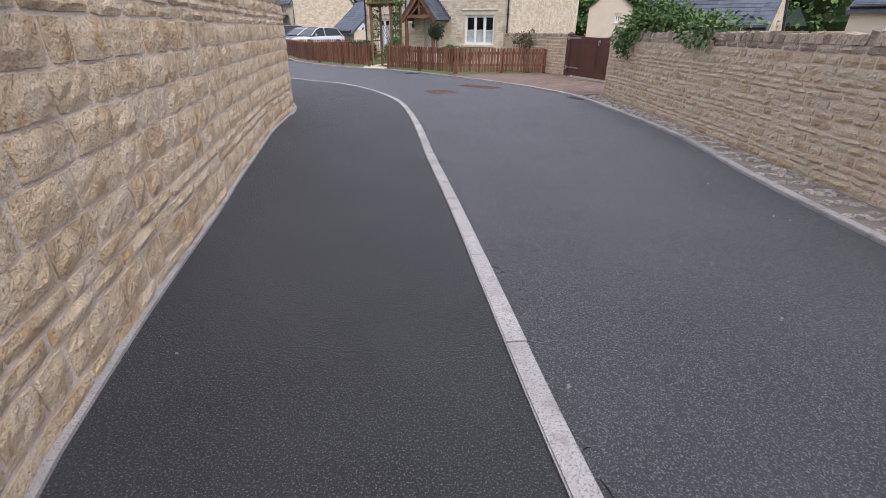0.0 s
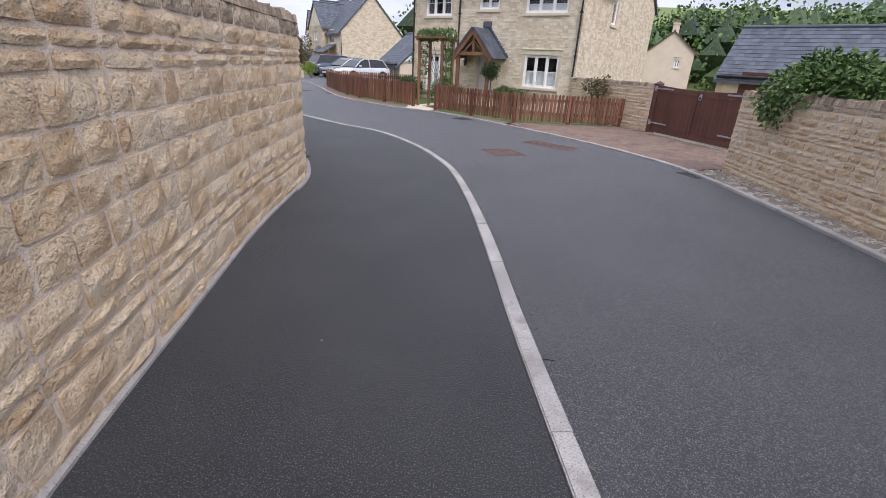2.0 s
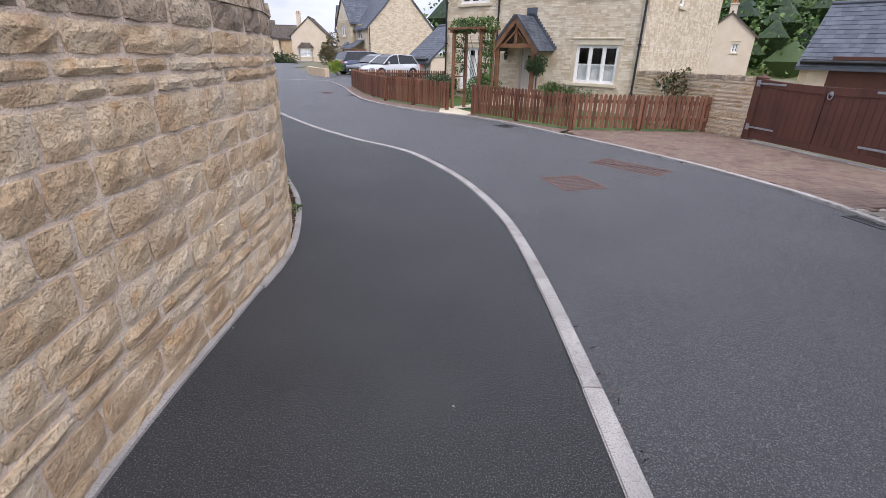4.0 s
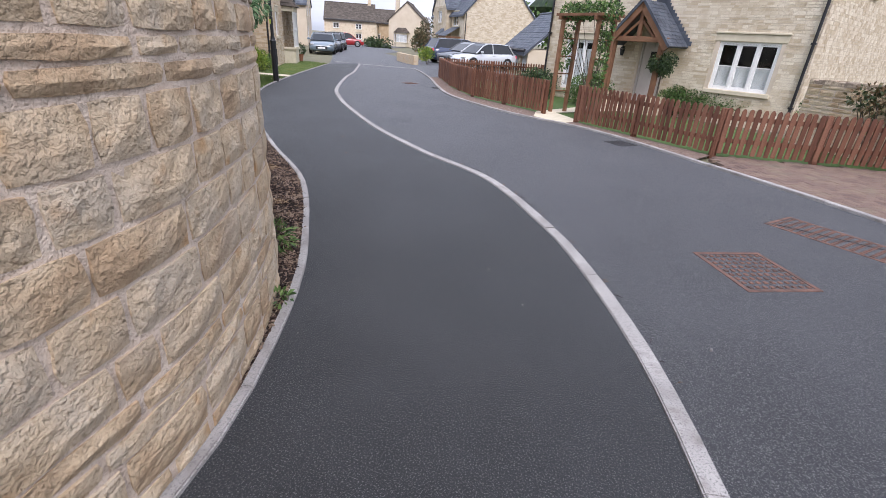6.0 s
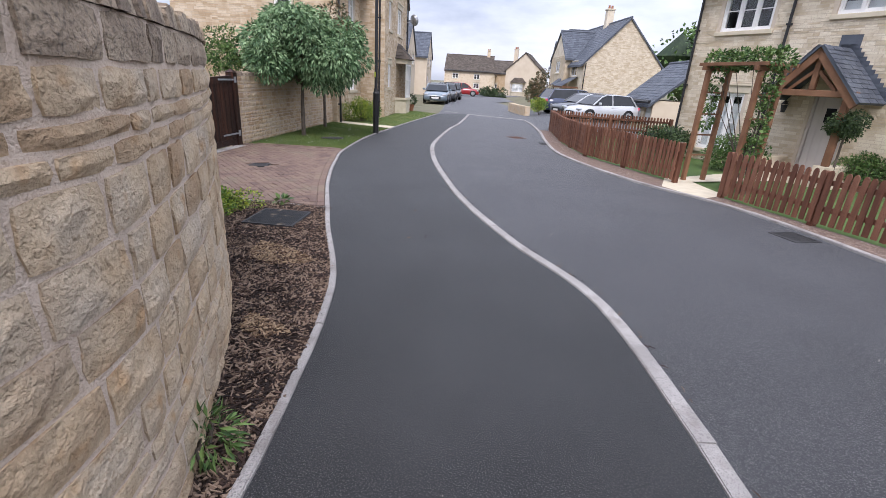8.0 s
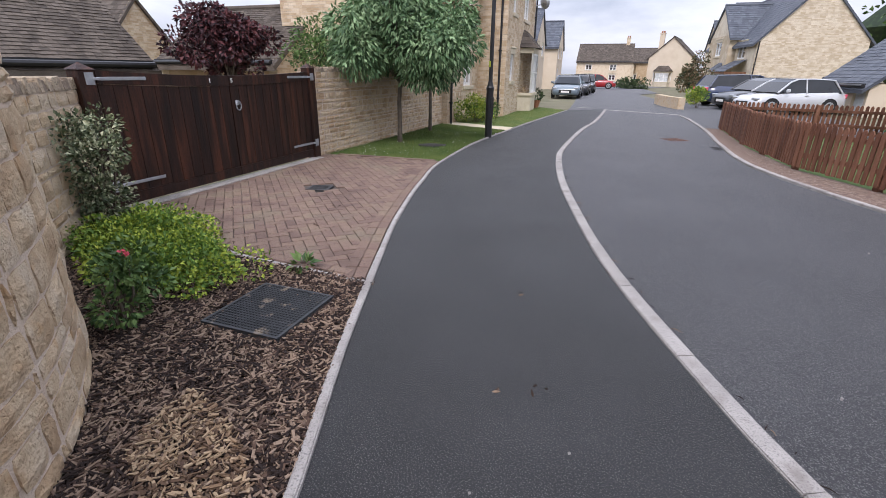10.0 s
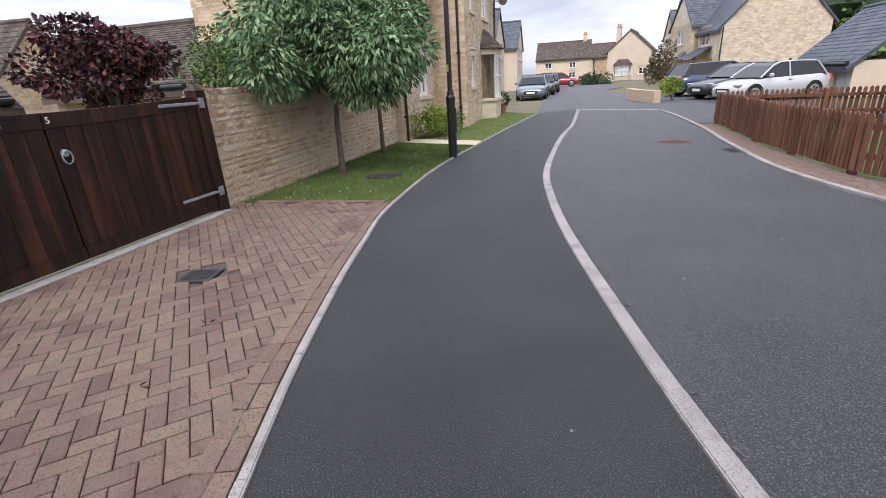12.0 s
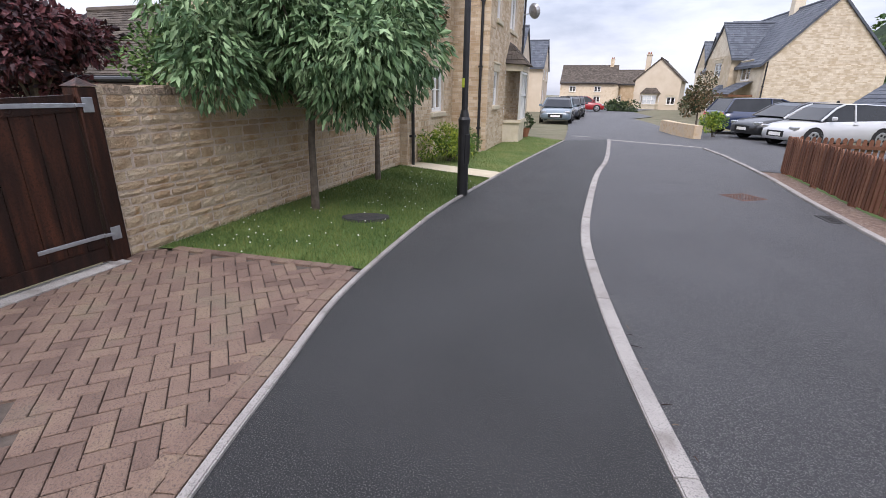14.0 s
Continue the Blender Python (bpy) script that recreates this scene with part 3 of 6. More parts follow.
def tile_roof(p00, p10, p11, p01, row, width, thick, seed):
    """Overlapping tiles from the eave p00-p10 up to the ridge p01-p11, as one mesh."""
    r = random.Random(seed)
    p00, p10, p11, p01 = (Vector(p) for p in (p00, p10, p11, p01))
    up = ((p01 + p11) / 2 - (p00 + p10) / 2)
    n = max(1, int(up.length / row))
    nrm = (p10 - p00).cross(up).normalized()
    if nrm.z < 0:
        nrm = -nrm
    verts, faces = [], []
    for k in range(n):
        t0, t1 = k / n, min(1.0, (k + 1.25) / n)
        a0, b0, a1, b1 = p00.lerp(p01, t0), p10.lerp(p11, t0), p00.lerp(p01, t1), p10.lerp(p11, t1)
        w = max((b0 - a0).length, 0.01)
        cuts, x = [0.0], r.uniform(0.3, 1.0) * width
        while x < w - width * 0.3:
            cuts.append(x / w)
            x += width * r.uniform(0.8, 1.2)
        cuts.append(1.0)
        for c0, c1 in zip(cuts, cuts[1:]):
            g = 0.004 / w
            lift = thick * r.uniform(0.85, 1.3)
            slip = up.normalized() * r.uniform(-0.012, 0.006)
            q = [a0.lerp(b0, c0 + g) + slip, a0.lerp(b0, c1 - g) + slip, a1.lerp(b1, c1 - g), a1.lerp(b1, c0 + g)]
            i = len(verts)
            verts += [q[0] + nrm * lift, q[1] + nrm * lift, q[2] + nrm * 0.003, q[3] + nrm * 0.003, q[0], q[1]]
            faces += [(i, i + 1, i + 2, i + 3), (i + 4, i + 5, i + 1, i), (i + 4, i, i + 3), (i + 5, i + 2, i + 1)]
    return verts, faces


# ---- houses ----
def wall_panel(x0, x1, z0, z1, y0, y1, holes):
    """A wall as thick as y0 to y1 with openings right through it."""
    bm = bmesh.new()
    xs = sorted({x0, x1, *[h[0] for h in holes], *[h[1] for h in holes]})
    zs = sorted({z0, z1, *[h[2] for h in holes], *[h[3] for h in holes]})
    for a, b in zip(xs, xs[1:]):
        for c, d in zip(zs, zs[1:]):
            if not any(h[0] <= (a + b) / 2 <= h[1] and h[2] <= (c + d) / 2 <= h[3] for h in holes):
                box(bm, (a, y0, c), (b, y1, d))
    bmesh.ops.remove_doubles(bm, verts=bm.verts, dist=0.0005)
    return bm


def ring(x0, x1, z0, z1, w, y0, y1, m):
    """A rectangular frame of width w as one closed mesh."""
    o = [(x0, z0), (x1, z0), (x1, z1), (x0, z1)]
    i = [(x0 + w, z0 + w), (x1 - w, z0 + w), (x1 - w, z1 - w), (x0 + w, z1 - w)]
    v = [m @ Vector((x, y, z)) for y in (y0, y1) for q in (o, i) for x, z in q]
    f = []
    for k in range(4):
        n = (k + 1) % 4
        f += [(k, n, n + 4, k + 4), (k + 8, k + 12, n + 12, n + 8), (k, k + 8, n + 8, n), (k + 4, n + 4, n + 12, k + 12)]
    return v, f


def window(house, m, x0, x1, z0, z1, lights=3, bars=True, blind=0.0, sill=True, lintel=True, mat=None):
    """A casement window in an opening of a front that runs along local x at y = 0, facing -y. m: the front's pose in the house."""
    mat = mat or M_WHITE
    f = 0.06
    w = part("window", ring(x0, x1, z0, z1, f, 0.05, 0.13, m), mat, house, "white-painted casement window frame", world=False)
    for i in range(1, lights):
        x = x0 + (x1 - x0 - f) * i / lights
        part("mullion", boxes([((x, 0.047, z0 + f), (x + f, 0.127, z1 - f))], m, 0.006), mat, w, world=False)
    step = (x1 - x0 - f) / lights
    for i in range(lights):
        a, b = x0 + f + step * i, x0 + step * (i + 1)
        part("sash", ring(a + 0.004, b - 0.004, z0 + f + 0.004, z1 - f - 0.004, 0.036, 0.07, 0.11, m), mat, w, world=False)
        if bars:
            part("glazing_bar", boxes([((a + 0.04, 0.075, (z0 + z1) / 2 - 0.012), (b - 0.04, 0.105, (z0 + z1) / 2 + 0.012))], m), mat, w, world=False)
        pane = part("pane", boxes([((a + 0.03, 0.086, z0 + f + 0.03), (b - 0.03, 0.092, z1 - f - 0.03))], m), M_GLASS, w, world=False)
        pane.visible_shadow = False
        if blind:
            part("blind", boxes([((a + 0.02, 0.16, z0 + f), (b - 0.02, 0.17, z0 + f + (z1 - z0 - 2 * f) * blind))], m), M_CURTAIN, w, "pale half-drawn blind", world=False)
    # shallow dark box: the room's shade is put into its colour
    part("backing", boxes([((x0 - 0.1, 0.75, z0 - 0.1), (x1 + 0.1, 0.77, z1 + 0.1)), ((x0 - 0.1, 0.3, z0 - 0.12), (x1 + 0.1, 0.77, z0 - 0.1)), ((x0 - 0.1, 0.3, z1 + 0.1), (x1 + 0.1, 0.77, z1 + 0.12)), ((x0 - 0.12, 0.3, z0 - 0.1), (x0 - 0.1, 0.77, z1 + 0.1)), ((x1 + 0.1, 0.3, z0 - 0.1), (x1 + 0.12, 0.77, z1 + 0.1))], m), M_ROOM_DIMNESS, w, "near-black box behind the glass, standing in for a dim room", world=False)
    if sill:
        part("sill", boxes([((x0 - 0.1, -0.07, z0 - 0.12), (x1 + 0.1, 0.06, z0 - 0.004))], m, 0.012), M_DRESSED, w, "dressed stone sill", world=False)
    if lintel:
        part("lintel", boxes([((x0 - 0.14, -0.018, z1 + 0.004), (x1 + 0.14, 0.1, z1 + 0.2))], m, 0.008), M_DRESSED, w, "dressed stone lintel", world=False)
        part("hood", boxes([((x0 - 0.16, -0.055, z1 + 0.202), (x1 + 0.16, 0.04, z1 + 0.255))], m, 0.01), M_DRESSED, w, world=False)
    return w


def facing(house, m, width, z0, eave, mat, holes, seed, gable=0.0, lo=0.0, courses=(0.05, 0.065, 0.085, 0.105), lengths=(0.10, 0.29)):
    """Coursed stones over a front along local x at y = 0, with a gable of that height above the eave."""
    def f(s, z, d):
        return m @ Vector((s, -d, z))
    def bounds(z):
        if z <= eave or not gable:
            return lo, width
        t = (z - eave) / gable
        return lo + (width - lo) * t / 2, width - (width - lo) * t / 2
    bits = [q[2:] for q in stones(f, z0, eave + gable * 0.96, bounds, holes, courses, lengths, False, seed, 0.006)]
    return part("facing", merge(*bits), mat, house, "coursed stones in pale mortar", world=False, kind="stuff")


def pipe(house, m, x, z0, z1, y=-0.07, mat=None):
    p = part("downpipe", merge(tube([(x, y, z0), (x, y, z1)], 0.038, 8)), mat or M_BLACK, house, "dark rainwater downpipe", world=False)
    p.matrix_basis = m
    for z in np.arange(z0 + 0.6, z1, 1.6):
        part("bracket", boxes([((x - 0.055, y - 0.045, z), (x + 0.055, 0.0, z + 0.05))]), mat or M_BLACK, p, world=False)
    return p


def gutter(house, m, x0, x1, z, y=-0.28):
    g = part("gutter", tube([(x0, y, z), (x1, y, z)], 0.06, 8), M_BLACK, house, "dark half-round gutter", world=False)
    g.matrix_basis = m
    part("fascia", boxes([((x0, y + 0.06, z - 0.09), (x1, y + 0.09, z + 0.09))]), M_BLACK, g, world=False)


def gable_roof(house, m, x0, x1, y0, y1, eave, ridge, mat, over=0.28, verge=0.12, seed=1, row=0.24, width=0.26, thick=0.02):
    """A roof with its ridge along local x."""
    ym = (y0 + y1) / 2
    slope = (ridge - eave) / (ym - y0)
    e = eave - slope * over
    core = []
    for a, b in ((y0 - over, ym), (y1 + over, ym)):
        v = [m @ Vector(q) for q in ((x0 - verge, a, e), (x1 + verge, a, e), (x1 + verge, b, ridge), (x0 - verge, b, ridge))]
        low = [q - Vector((0, 0, 0.14)) for q in v]
        core.append((v + low, [(0, 1, 2, 3), (4, 7, 6, 5), (0, 4, 5, 1), (1, 5, 6, 2), (2, 6, 7, 3), (3, 7, 4, 0)]))
    roof = part("roof", merge(*core), mat, house, world=False)
    for k, a in enumerate((y0 - over, y1 + over)):
        q = [m @ Vector(p) for p in ((x0 - verge, a, e), (x1 + verge, a, e), (x1 + verge, ym, ridge), (x0 - verge, ym, ridge))]
        part("roof_tiles", tile_roof(*q, row, width, thick, seed + k), mat, roof, world=False, kind="stuff")
    ridge_t = part("ridge_tiles", tube([m @ Vector((x0 - verge, ym, ridge + 0.01)), m @ Vector((x1 + verge, ym, ridge + 0.01))], 0.09, 8), mat, roof, world=False)
    return roof


def gable_end(house, m, width, eave, ridge, mat, thick=0.3, holes=(), z0=-0.3):
    """A wall along local x at y = 0 with a gable above the eave."""
    bm = wall_panel(0, width, z0, eave, 0, thick, list(holes))
    a = [bm.verts.new(v) for v in ((0, 0, eave), (width, 0, eave), (width / 2, 0, ridge), (0, thick, eave), (width, thick, eave), (width / 2, thick, ridge))]
    for q in ((0, 1, 2), (5, 4, 3), (0, 2, 5, 3), (1, 4, 5, 2)):
        bm.faces.new([a[i] for i in q])
    bmesh.ops.transform(bm, matrix=m, verts=bm.verts)
    return part("wall", bm, mat, house, world=False)


def chimney(house, m, x, y, z0, z1, mat, w=0.6):
    c = part("chimney", boxes([((x - w / 2, y - w / 2, z0), (x + w / 2, y + w / 2, z1))], m, 0.01), mat, house, "square stone chimney stack", world=False)
    part("cap", boxes([((x - w / 2 - 0.06, y - w / 2 - 0.06, z1 + 0.003), (x + w / 2 + 0.06, y + w / 2 + 0.06, z1 + 0.12))], m, 0.01), M_DRESSED, c, world=False)
    for d in (-0.13, 0.13):
        part("pot", tube([m @ Vector((x + d, y, z1 + 0.12)), m @ Vector((x + d, y, z1 + 0.4))], [0.11, 0.09], 10), M_TERRACOTTA, c, world=False)


I4 = Matrix.Identity(4)


def simple_house(label, at, ang, width, depth, eave, ridge, wall_mat, roof_mat, front=(), side0=(), side1=(), gable_front=False, faced=(), seed=1, chim=None, group="", row=0.24, tile=0.26):
    """A gabled house with its front along local x. at: the front's left corner seen from outside. Windows: (x0, x1, z0, z1, lights)."""
    h = thing("house", label, "house", (*at, 0), ang, group)
    turn = lambda x, y, a: Matrix.Translation((x, y, 0)) @ Matrix.Rotation(radians(a), 4, "Z")
    ms = {"front": (I4, width, front), "right": (turn(width, 0, 90), depth, side1), "back": (turn(width, depth, 180), width, ()), "left": (turn(0, depth, 270), depth, side0)}
    for key, (m, w, wins) in ms.items():
        holes = [q[:4] for q in wins]
        if (key in ("front", "back")) == gable_front:
            gable_end(h, m, w, eave, ridge, M_HMORTAR if key in faced else wall_mat, 0.3, holes)
        else:
            bm = wall_panel(0.3, w - 0.3, -0.3, eave, 0, 0.3, holes)
            bmesh.ops.transform(bm, matrix=m, verts=bm.verts)
            part("wall", bm, M_HMORTAR if key in faced else wall_mat, h, world=False)
        for q in wins:
            window(h, m, *q)
        if key in faced:
            facing(h, m, w, 0.0, eave, wall_mat, [(q[0] - 0.1, q[1] + 0.1, q[2] - 0.12, q[3] + 0.21) for q in wins], seed + len(key), ridge - eave if (key in ("front", "back")) == gable_front else 0.0)
    if gable_front:
        gable_roof(h, turn(width, 0, 90), 0, depth, 0, width, eave, ridge, roof_mat, seed=seed, row=row, width=tile)
    else:
        gable_roof(h, I4, 0, width, 0, depth, eave, ridge, roof_mat, seed=seed, row=row, width=tile)
        gutter(h, I4, 0, width, eave - 0.1)
    if chim:
        chimney(h, I4, *chim, wall_mat)
    return h


# the house with the porch
HL, H_ANG, HW, HD = (-3.68, 24.34), -30.8, 8.62, 11.0
HOUSE = thing("house", "two-storey coursed limestone house with slate roof, oak porch and white windows", "house", (*HL, 0), H_ANG)
HOUSE.matrix_basis = pose(*HL, 0, 0, 0, H_ANG) @ Matrix.Scale(0.86, 4)
H_WINS = [(6.26, 7.85, 0.90, 2.20, 3), (0.85, 2.05, 0.35, 2.05, 3), (0.75, 2.25, 3.75, 4.85, 3), (3.76, 4.78, 3.98, 4.90, 2), (6.07, 7.95, 3.82, 4.95, 3)]
H_DOOR = (3.87, 4.75, 0.12, 2.22)
H_HOLES = [q[:4] for q in H_WINS] + [H_DOOR]
part("wall", wall_panel(0, HW, -0.3, 5.15, 0, 0.3, H_HOLES), M_HMORTAR, HOUSE, world=False)
for k, q in enumerate(H_WINS):
    window(HOUSE, I4, *q, True, (0.5, 0.85, 0.0, 0.3, 0.3)[k], True, True)
facing(HOUSE, I4, HW, 0.0, 5.15, M_HOUSE, [(q[0] - 0.1, q[1] + 0.1, q[2] - 0.12, q[3] + 0.2) for q in H_WINS] + [(3.8, 4.82, 0, 2.3)], 11)
M_RIGHT = Matrix.Translation((HW, 0, 0)) @ Matrix.Rotation(radians(90), 4, "Z")
M_BACKW = Matrix.Translation((HW, HD, 0)) @ Matrix.Rotation(radians(180), 4, "Z")
M_LEFTW = Matrix.Translation((0, HD, 0)) @ Matrix.Rotation(radians(270), 4, "Z")
gable_end(HOUSE, M_RIGHT, HD, 5.15, 8.6, M_HMORTAR, 0.28, [(3.6, 4.3, 3.7, 4.8)])
window(HOUSE, M_RIGHT, 3.6, 4.3, 3.7, 4.8, 1)
facing(HOUSE, M_RIGHT, HD, 0.0, 5.15, M_HOUSE, [(3.5, 4.4, 3.58, 5.0)], 12, 3.45, 0.02)
gable_end(HOUSE, M_LEFTW, HD, 5.15, 8.6, M_HOUSE, 0.28)
part("wall", boxes([((0.3, HD - 0.3, -0.3), (HW - 0.3, HD, 5.1))]), M_HOUSE, HOUSE, world=False)
gable_roof(HOUSE, I4, 0, HW, 0, HD, 5.15, 8.6, M_SLATE, seed=3, row=0.22, width=0.3, thick=0.016)
gutter(HOUSE, I4, 3.0, 5.75, 5.02)
for x0, x1 in ((-0.02, 2.9), (5.85, HW + 0.02)):
    xm, top = (x0 + x1) / 2, 5.15 + 1.55
    bm = bmesh.new()
    v = [bm.verts.new(q) for q in ((x0, -0.02, 5.15), (x1, -0.02, 5.15), (xm, -0.02, top), (x0, 0.28, 5.15), (x1, 0.28, 5.15), (xm, 0.28, top))]
    for q in ((0, 1, 2), (5, 4, 3), (0, 2, 5, 3), (1, 4, 5, 2), (0, 3, 4, 1)):
        bm.faces.new([v[i] for i in q])
    part("gable", bm, M_HOUSE, HOUSE, world=False)
    gable_roof(HOUSE, Matrix.Translation((x1, 0, 0)) @ Matrix.Rotation(radians(90), 4, "Z"), 0.1, 3.4, 0, x1 - x0, 5.15, top, M_SLATE, 0.22, 0.14, 5, 0.22, 0.3, 0.016)
pipe(HOUSE, I4, 0.06, 0.0, 5.0)
pipe(HOUSE, I4, 2.76, 0.0, 5.0)
pipe(HOUSE, I4, 8.56, 0.0, 5.0)
part("doorstep", boxes([((3.3, -1.15, -0.1), (5.3, -0.02, 0.12))], None, 0.02), M_DRESSED, HOUSE, "pale stone doorstep", world=False)
door = part("door", boxes([((3.93, 0.1, 0.14), (4.69, 0.15, 2.16))], None, 0.006), M_CREAM, HOUSE, "grey-cream painted front door", world=False)
for x in (4.0, 4.2, 4.4, 4.6):
    part("board", boxes([((x - 0.06, 0.088, 0.2), (x + 0.085, 0.1, 2.1))], None, 0.004), M_CREAM, door, world=False)
part("door_pane", boxes([((4.2, 0.075, 1.45), (4.42, 0.087, 1.8))]), M_CARGLASS, door, "small dark door window", world=False)
part("handle", boxes([((4.6, 0.05, 1.05), (4.65, 0.087, 1.2))], None, 0.008), M_GALV, door, "metal handle", world=False)
part("door_frame", boxes([((3.87, 0.04, 0.12), (3.93, 0.16, 2.22)), ((4.69, 0.04, 0.12), (4.75, 0.16, 2.22)), ((3.93, 0.04, 2.16), (4.69, 0.16, 2.22))]), M_CREAM, HOUSE, world=False)
# dark board behind the door, coloured as the unlit hall's shade
part("hall_backing", boxes([((3.8, 0.5, 0.1), (4.9, 0.52, 2.3))]), M_ROOM_DIMNESS, HOUSE, world=False)
box_a = part("alarm_box", boxes([((5.2, -0.08, 4.6), (5.48, -0.016, 4.92))], None, 0.03), M_WHITE, HOUSE, "white burglar alarm box", world=False)
part("flashing", boxes([((4.05, -0.03, 3.15), (4.5, -0.02, 3.5))]), M_SLATE, HOUSE, "lead flashing above the porch", world=False)
part("lantern", merge(tube([(3.28, -0.14, 1.62), (3.28, -0.14, 1.82)], [0.05, 0.085], 6), tube([(3.28, -0.14, 1.83), (3.28, -0.14, 1.93)], [0.095, 0.02], 6), tube([(3.28, -0.14, 1.9), (3.28, -0.02, 1.9)], 0.012, 6)), M_DARKIRON, HOUSE, "dark wall lantern beside the door", world=False)

# its porch
PX, PW, PY, PZE, PZR = 4.28, 1.02, -1.2, 1.98, 3.2
porch = part("porch", boxes([((PX - 0.95, PY + 0.06, 2.052), (PX + 0.95, PY + 0.24, 2.2))], None, 0.012), M_OAK, HOUSE, "brown oak porch with slate roof", world=False)
for x in (PX - 0.86, PX + 0.72):
    part("post", boxes([((x, PY + 0.08, 0.5), (x + 0.14, PY + 0.22, 2.05))], None, 0.012), M_OAK, porch, world=False)
for x in (PX - 0.93, PX + 0.6):
    part("plinth", boxes([((x, PY + 0.02, 0.12), (x + 0.33, -0.02, 0.498))], None, 0.012), M_HOUSE, porch, "low stone porch wall", world=False)
part("king_post", boxes([((PX - 0.06, PY + 0.08, 2.202), (PX + 0.06, PY + 0.2, 3.0))], None, 0.01), M_OAK, porch, world=False)
for sgn in (-1, 1):
    part("wall_plate", boxes([((PX + sgn * 0.79 - 0.07, PY + 0.25, 2.06), (PX + sgn * 0.79 + 0.07, -0.02, 2.18))], None, 0.01), M_OAK, porch, world=False)
    a, b = Vector((PX + sgn * (PW + 0.04), 0, PZE - 0.05)), Vector((PX, 0, PZR - 0.05))
    d = (b - a).normalized()
    nn = Vector((-d.z * sgn, 0, d.x * sgn))
    nn = nn if nn.z > 0 else -nn
    def slab(y0, y1, t0, t1):
        v = [a + nn * t0, b + nn * t0, b + nn * t1, a + nn * t1]
        vs = [Vector((q.x, y, q.z)) for y in (y0, y1) for q in v]
        return vs, [(0, 1, 2, 3), (7, 6, 5, 4), (0, 4, 5, 1), (1, 5, 6, 2), (2, 6, 7, 3), (3, 7, 4, 0)]
    part("rafter", slab(PY, PY + 0.08, -0.16, 0.0), M_OAK, porch, "oak barge board", world=False)
    part("brace", tube([(PX + sgn * 0.5, PY + 0.14, 2.2), (PX + sgn * 0.06, PY + 0.14, 2.62)], 0.05, 4), M_OAK, porch, world=False)
    rf = part("porch_roof", slab(PY - 0.04, -0.02, 0.003, 0.06), M_SLATE, porch, world=False)
    c0 = [Vector((q.x, y, q.z)) + nn * 0.064 for q, y in ((a, PY - 0.06), (a, -0.02), (b, -0.02), (b, PY - 0.06))]
    part("slate_covering", tile_roof(*c0, 0.13, 0.2, 0.016, 7), M_SLATE, rf, world=False, kind="stuff")
    part("lead_soakers", merge(*[(lambda q: ([q + Vector((x, y, z)) for x in (-0.09, 0.09) for y in (-0.015, -0.03) for z in (0, 0.13)], [(0, 1, 3, 2), (4, 6, 7, 5), (0, 2, 6, 4), (1, 5, 7, 3), (2, 3, 7, 6), (0, 4, 5, 1)]))(a.lerp(b, t) + nn * 0.08) for t in np.linspace(0.03, 0.97, 13)]), M_SLATE, rf, "stepped lead flashing", world=False)

# ridge-end garage beside it
GARAGE = thing("garage", "single-storey stone garage with slate roof and grey doors", "garage", (-9.23, 42.29, -0.75), -60.8)
part("wall", wall_panel(0, 5.4, -0.2, 2.0, 0, 0.3, [(0.5, 1.75, -0.2, 1.75), (2.3, 3.6, -0.2, 1.75), (4.1, 5.2, -0.2, 1.75)]), M_RENDER, GARAGE, world=False)
for x0, x1 in ((0.5, 1.75), (2.3, 3.6), (4.1, 5.2)):
    gd = part("garage_door", boxes([((x0, 0.12, 0.0), (x1, 0.16, 1.75))]), M_CURTAIN, GARAGE, "pale grey garage door", world=False)
    for k in range(5):
        part("panel", boxes([((x0 + 0.02, 0.105, 0.03 + k * 0.345), (x1 - 0.02, 0.119, 0.35 + k * 0.345))], None, 0.006), M_CURTAIN, gd, world=False)
part("wall", boxes([((0, 0.3, -0.2), (0.3, 5.0, 2.0)), ((5.1, 0.3, -0.2), (5.4, 5.0, 2.0)), ((0.3, 4.7, -0.2), (5.1, 5.0, 2.0))]), M_RENDER, GARAGE, world=False)
gable_roof(GARAGE, I4, 0, 5.4, 0, 5.0, 2.0, 4.2, M_SLATE, seed=9, row=0.22, width=0.3)
gutter(GARAGE, I4, 0, 5.4, 1.92)


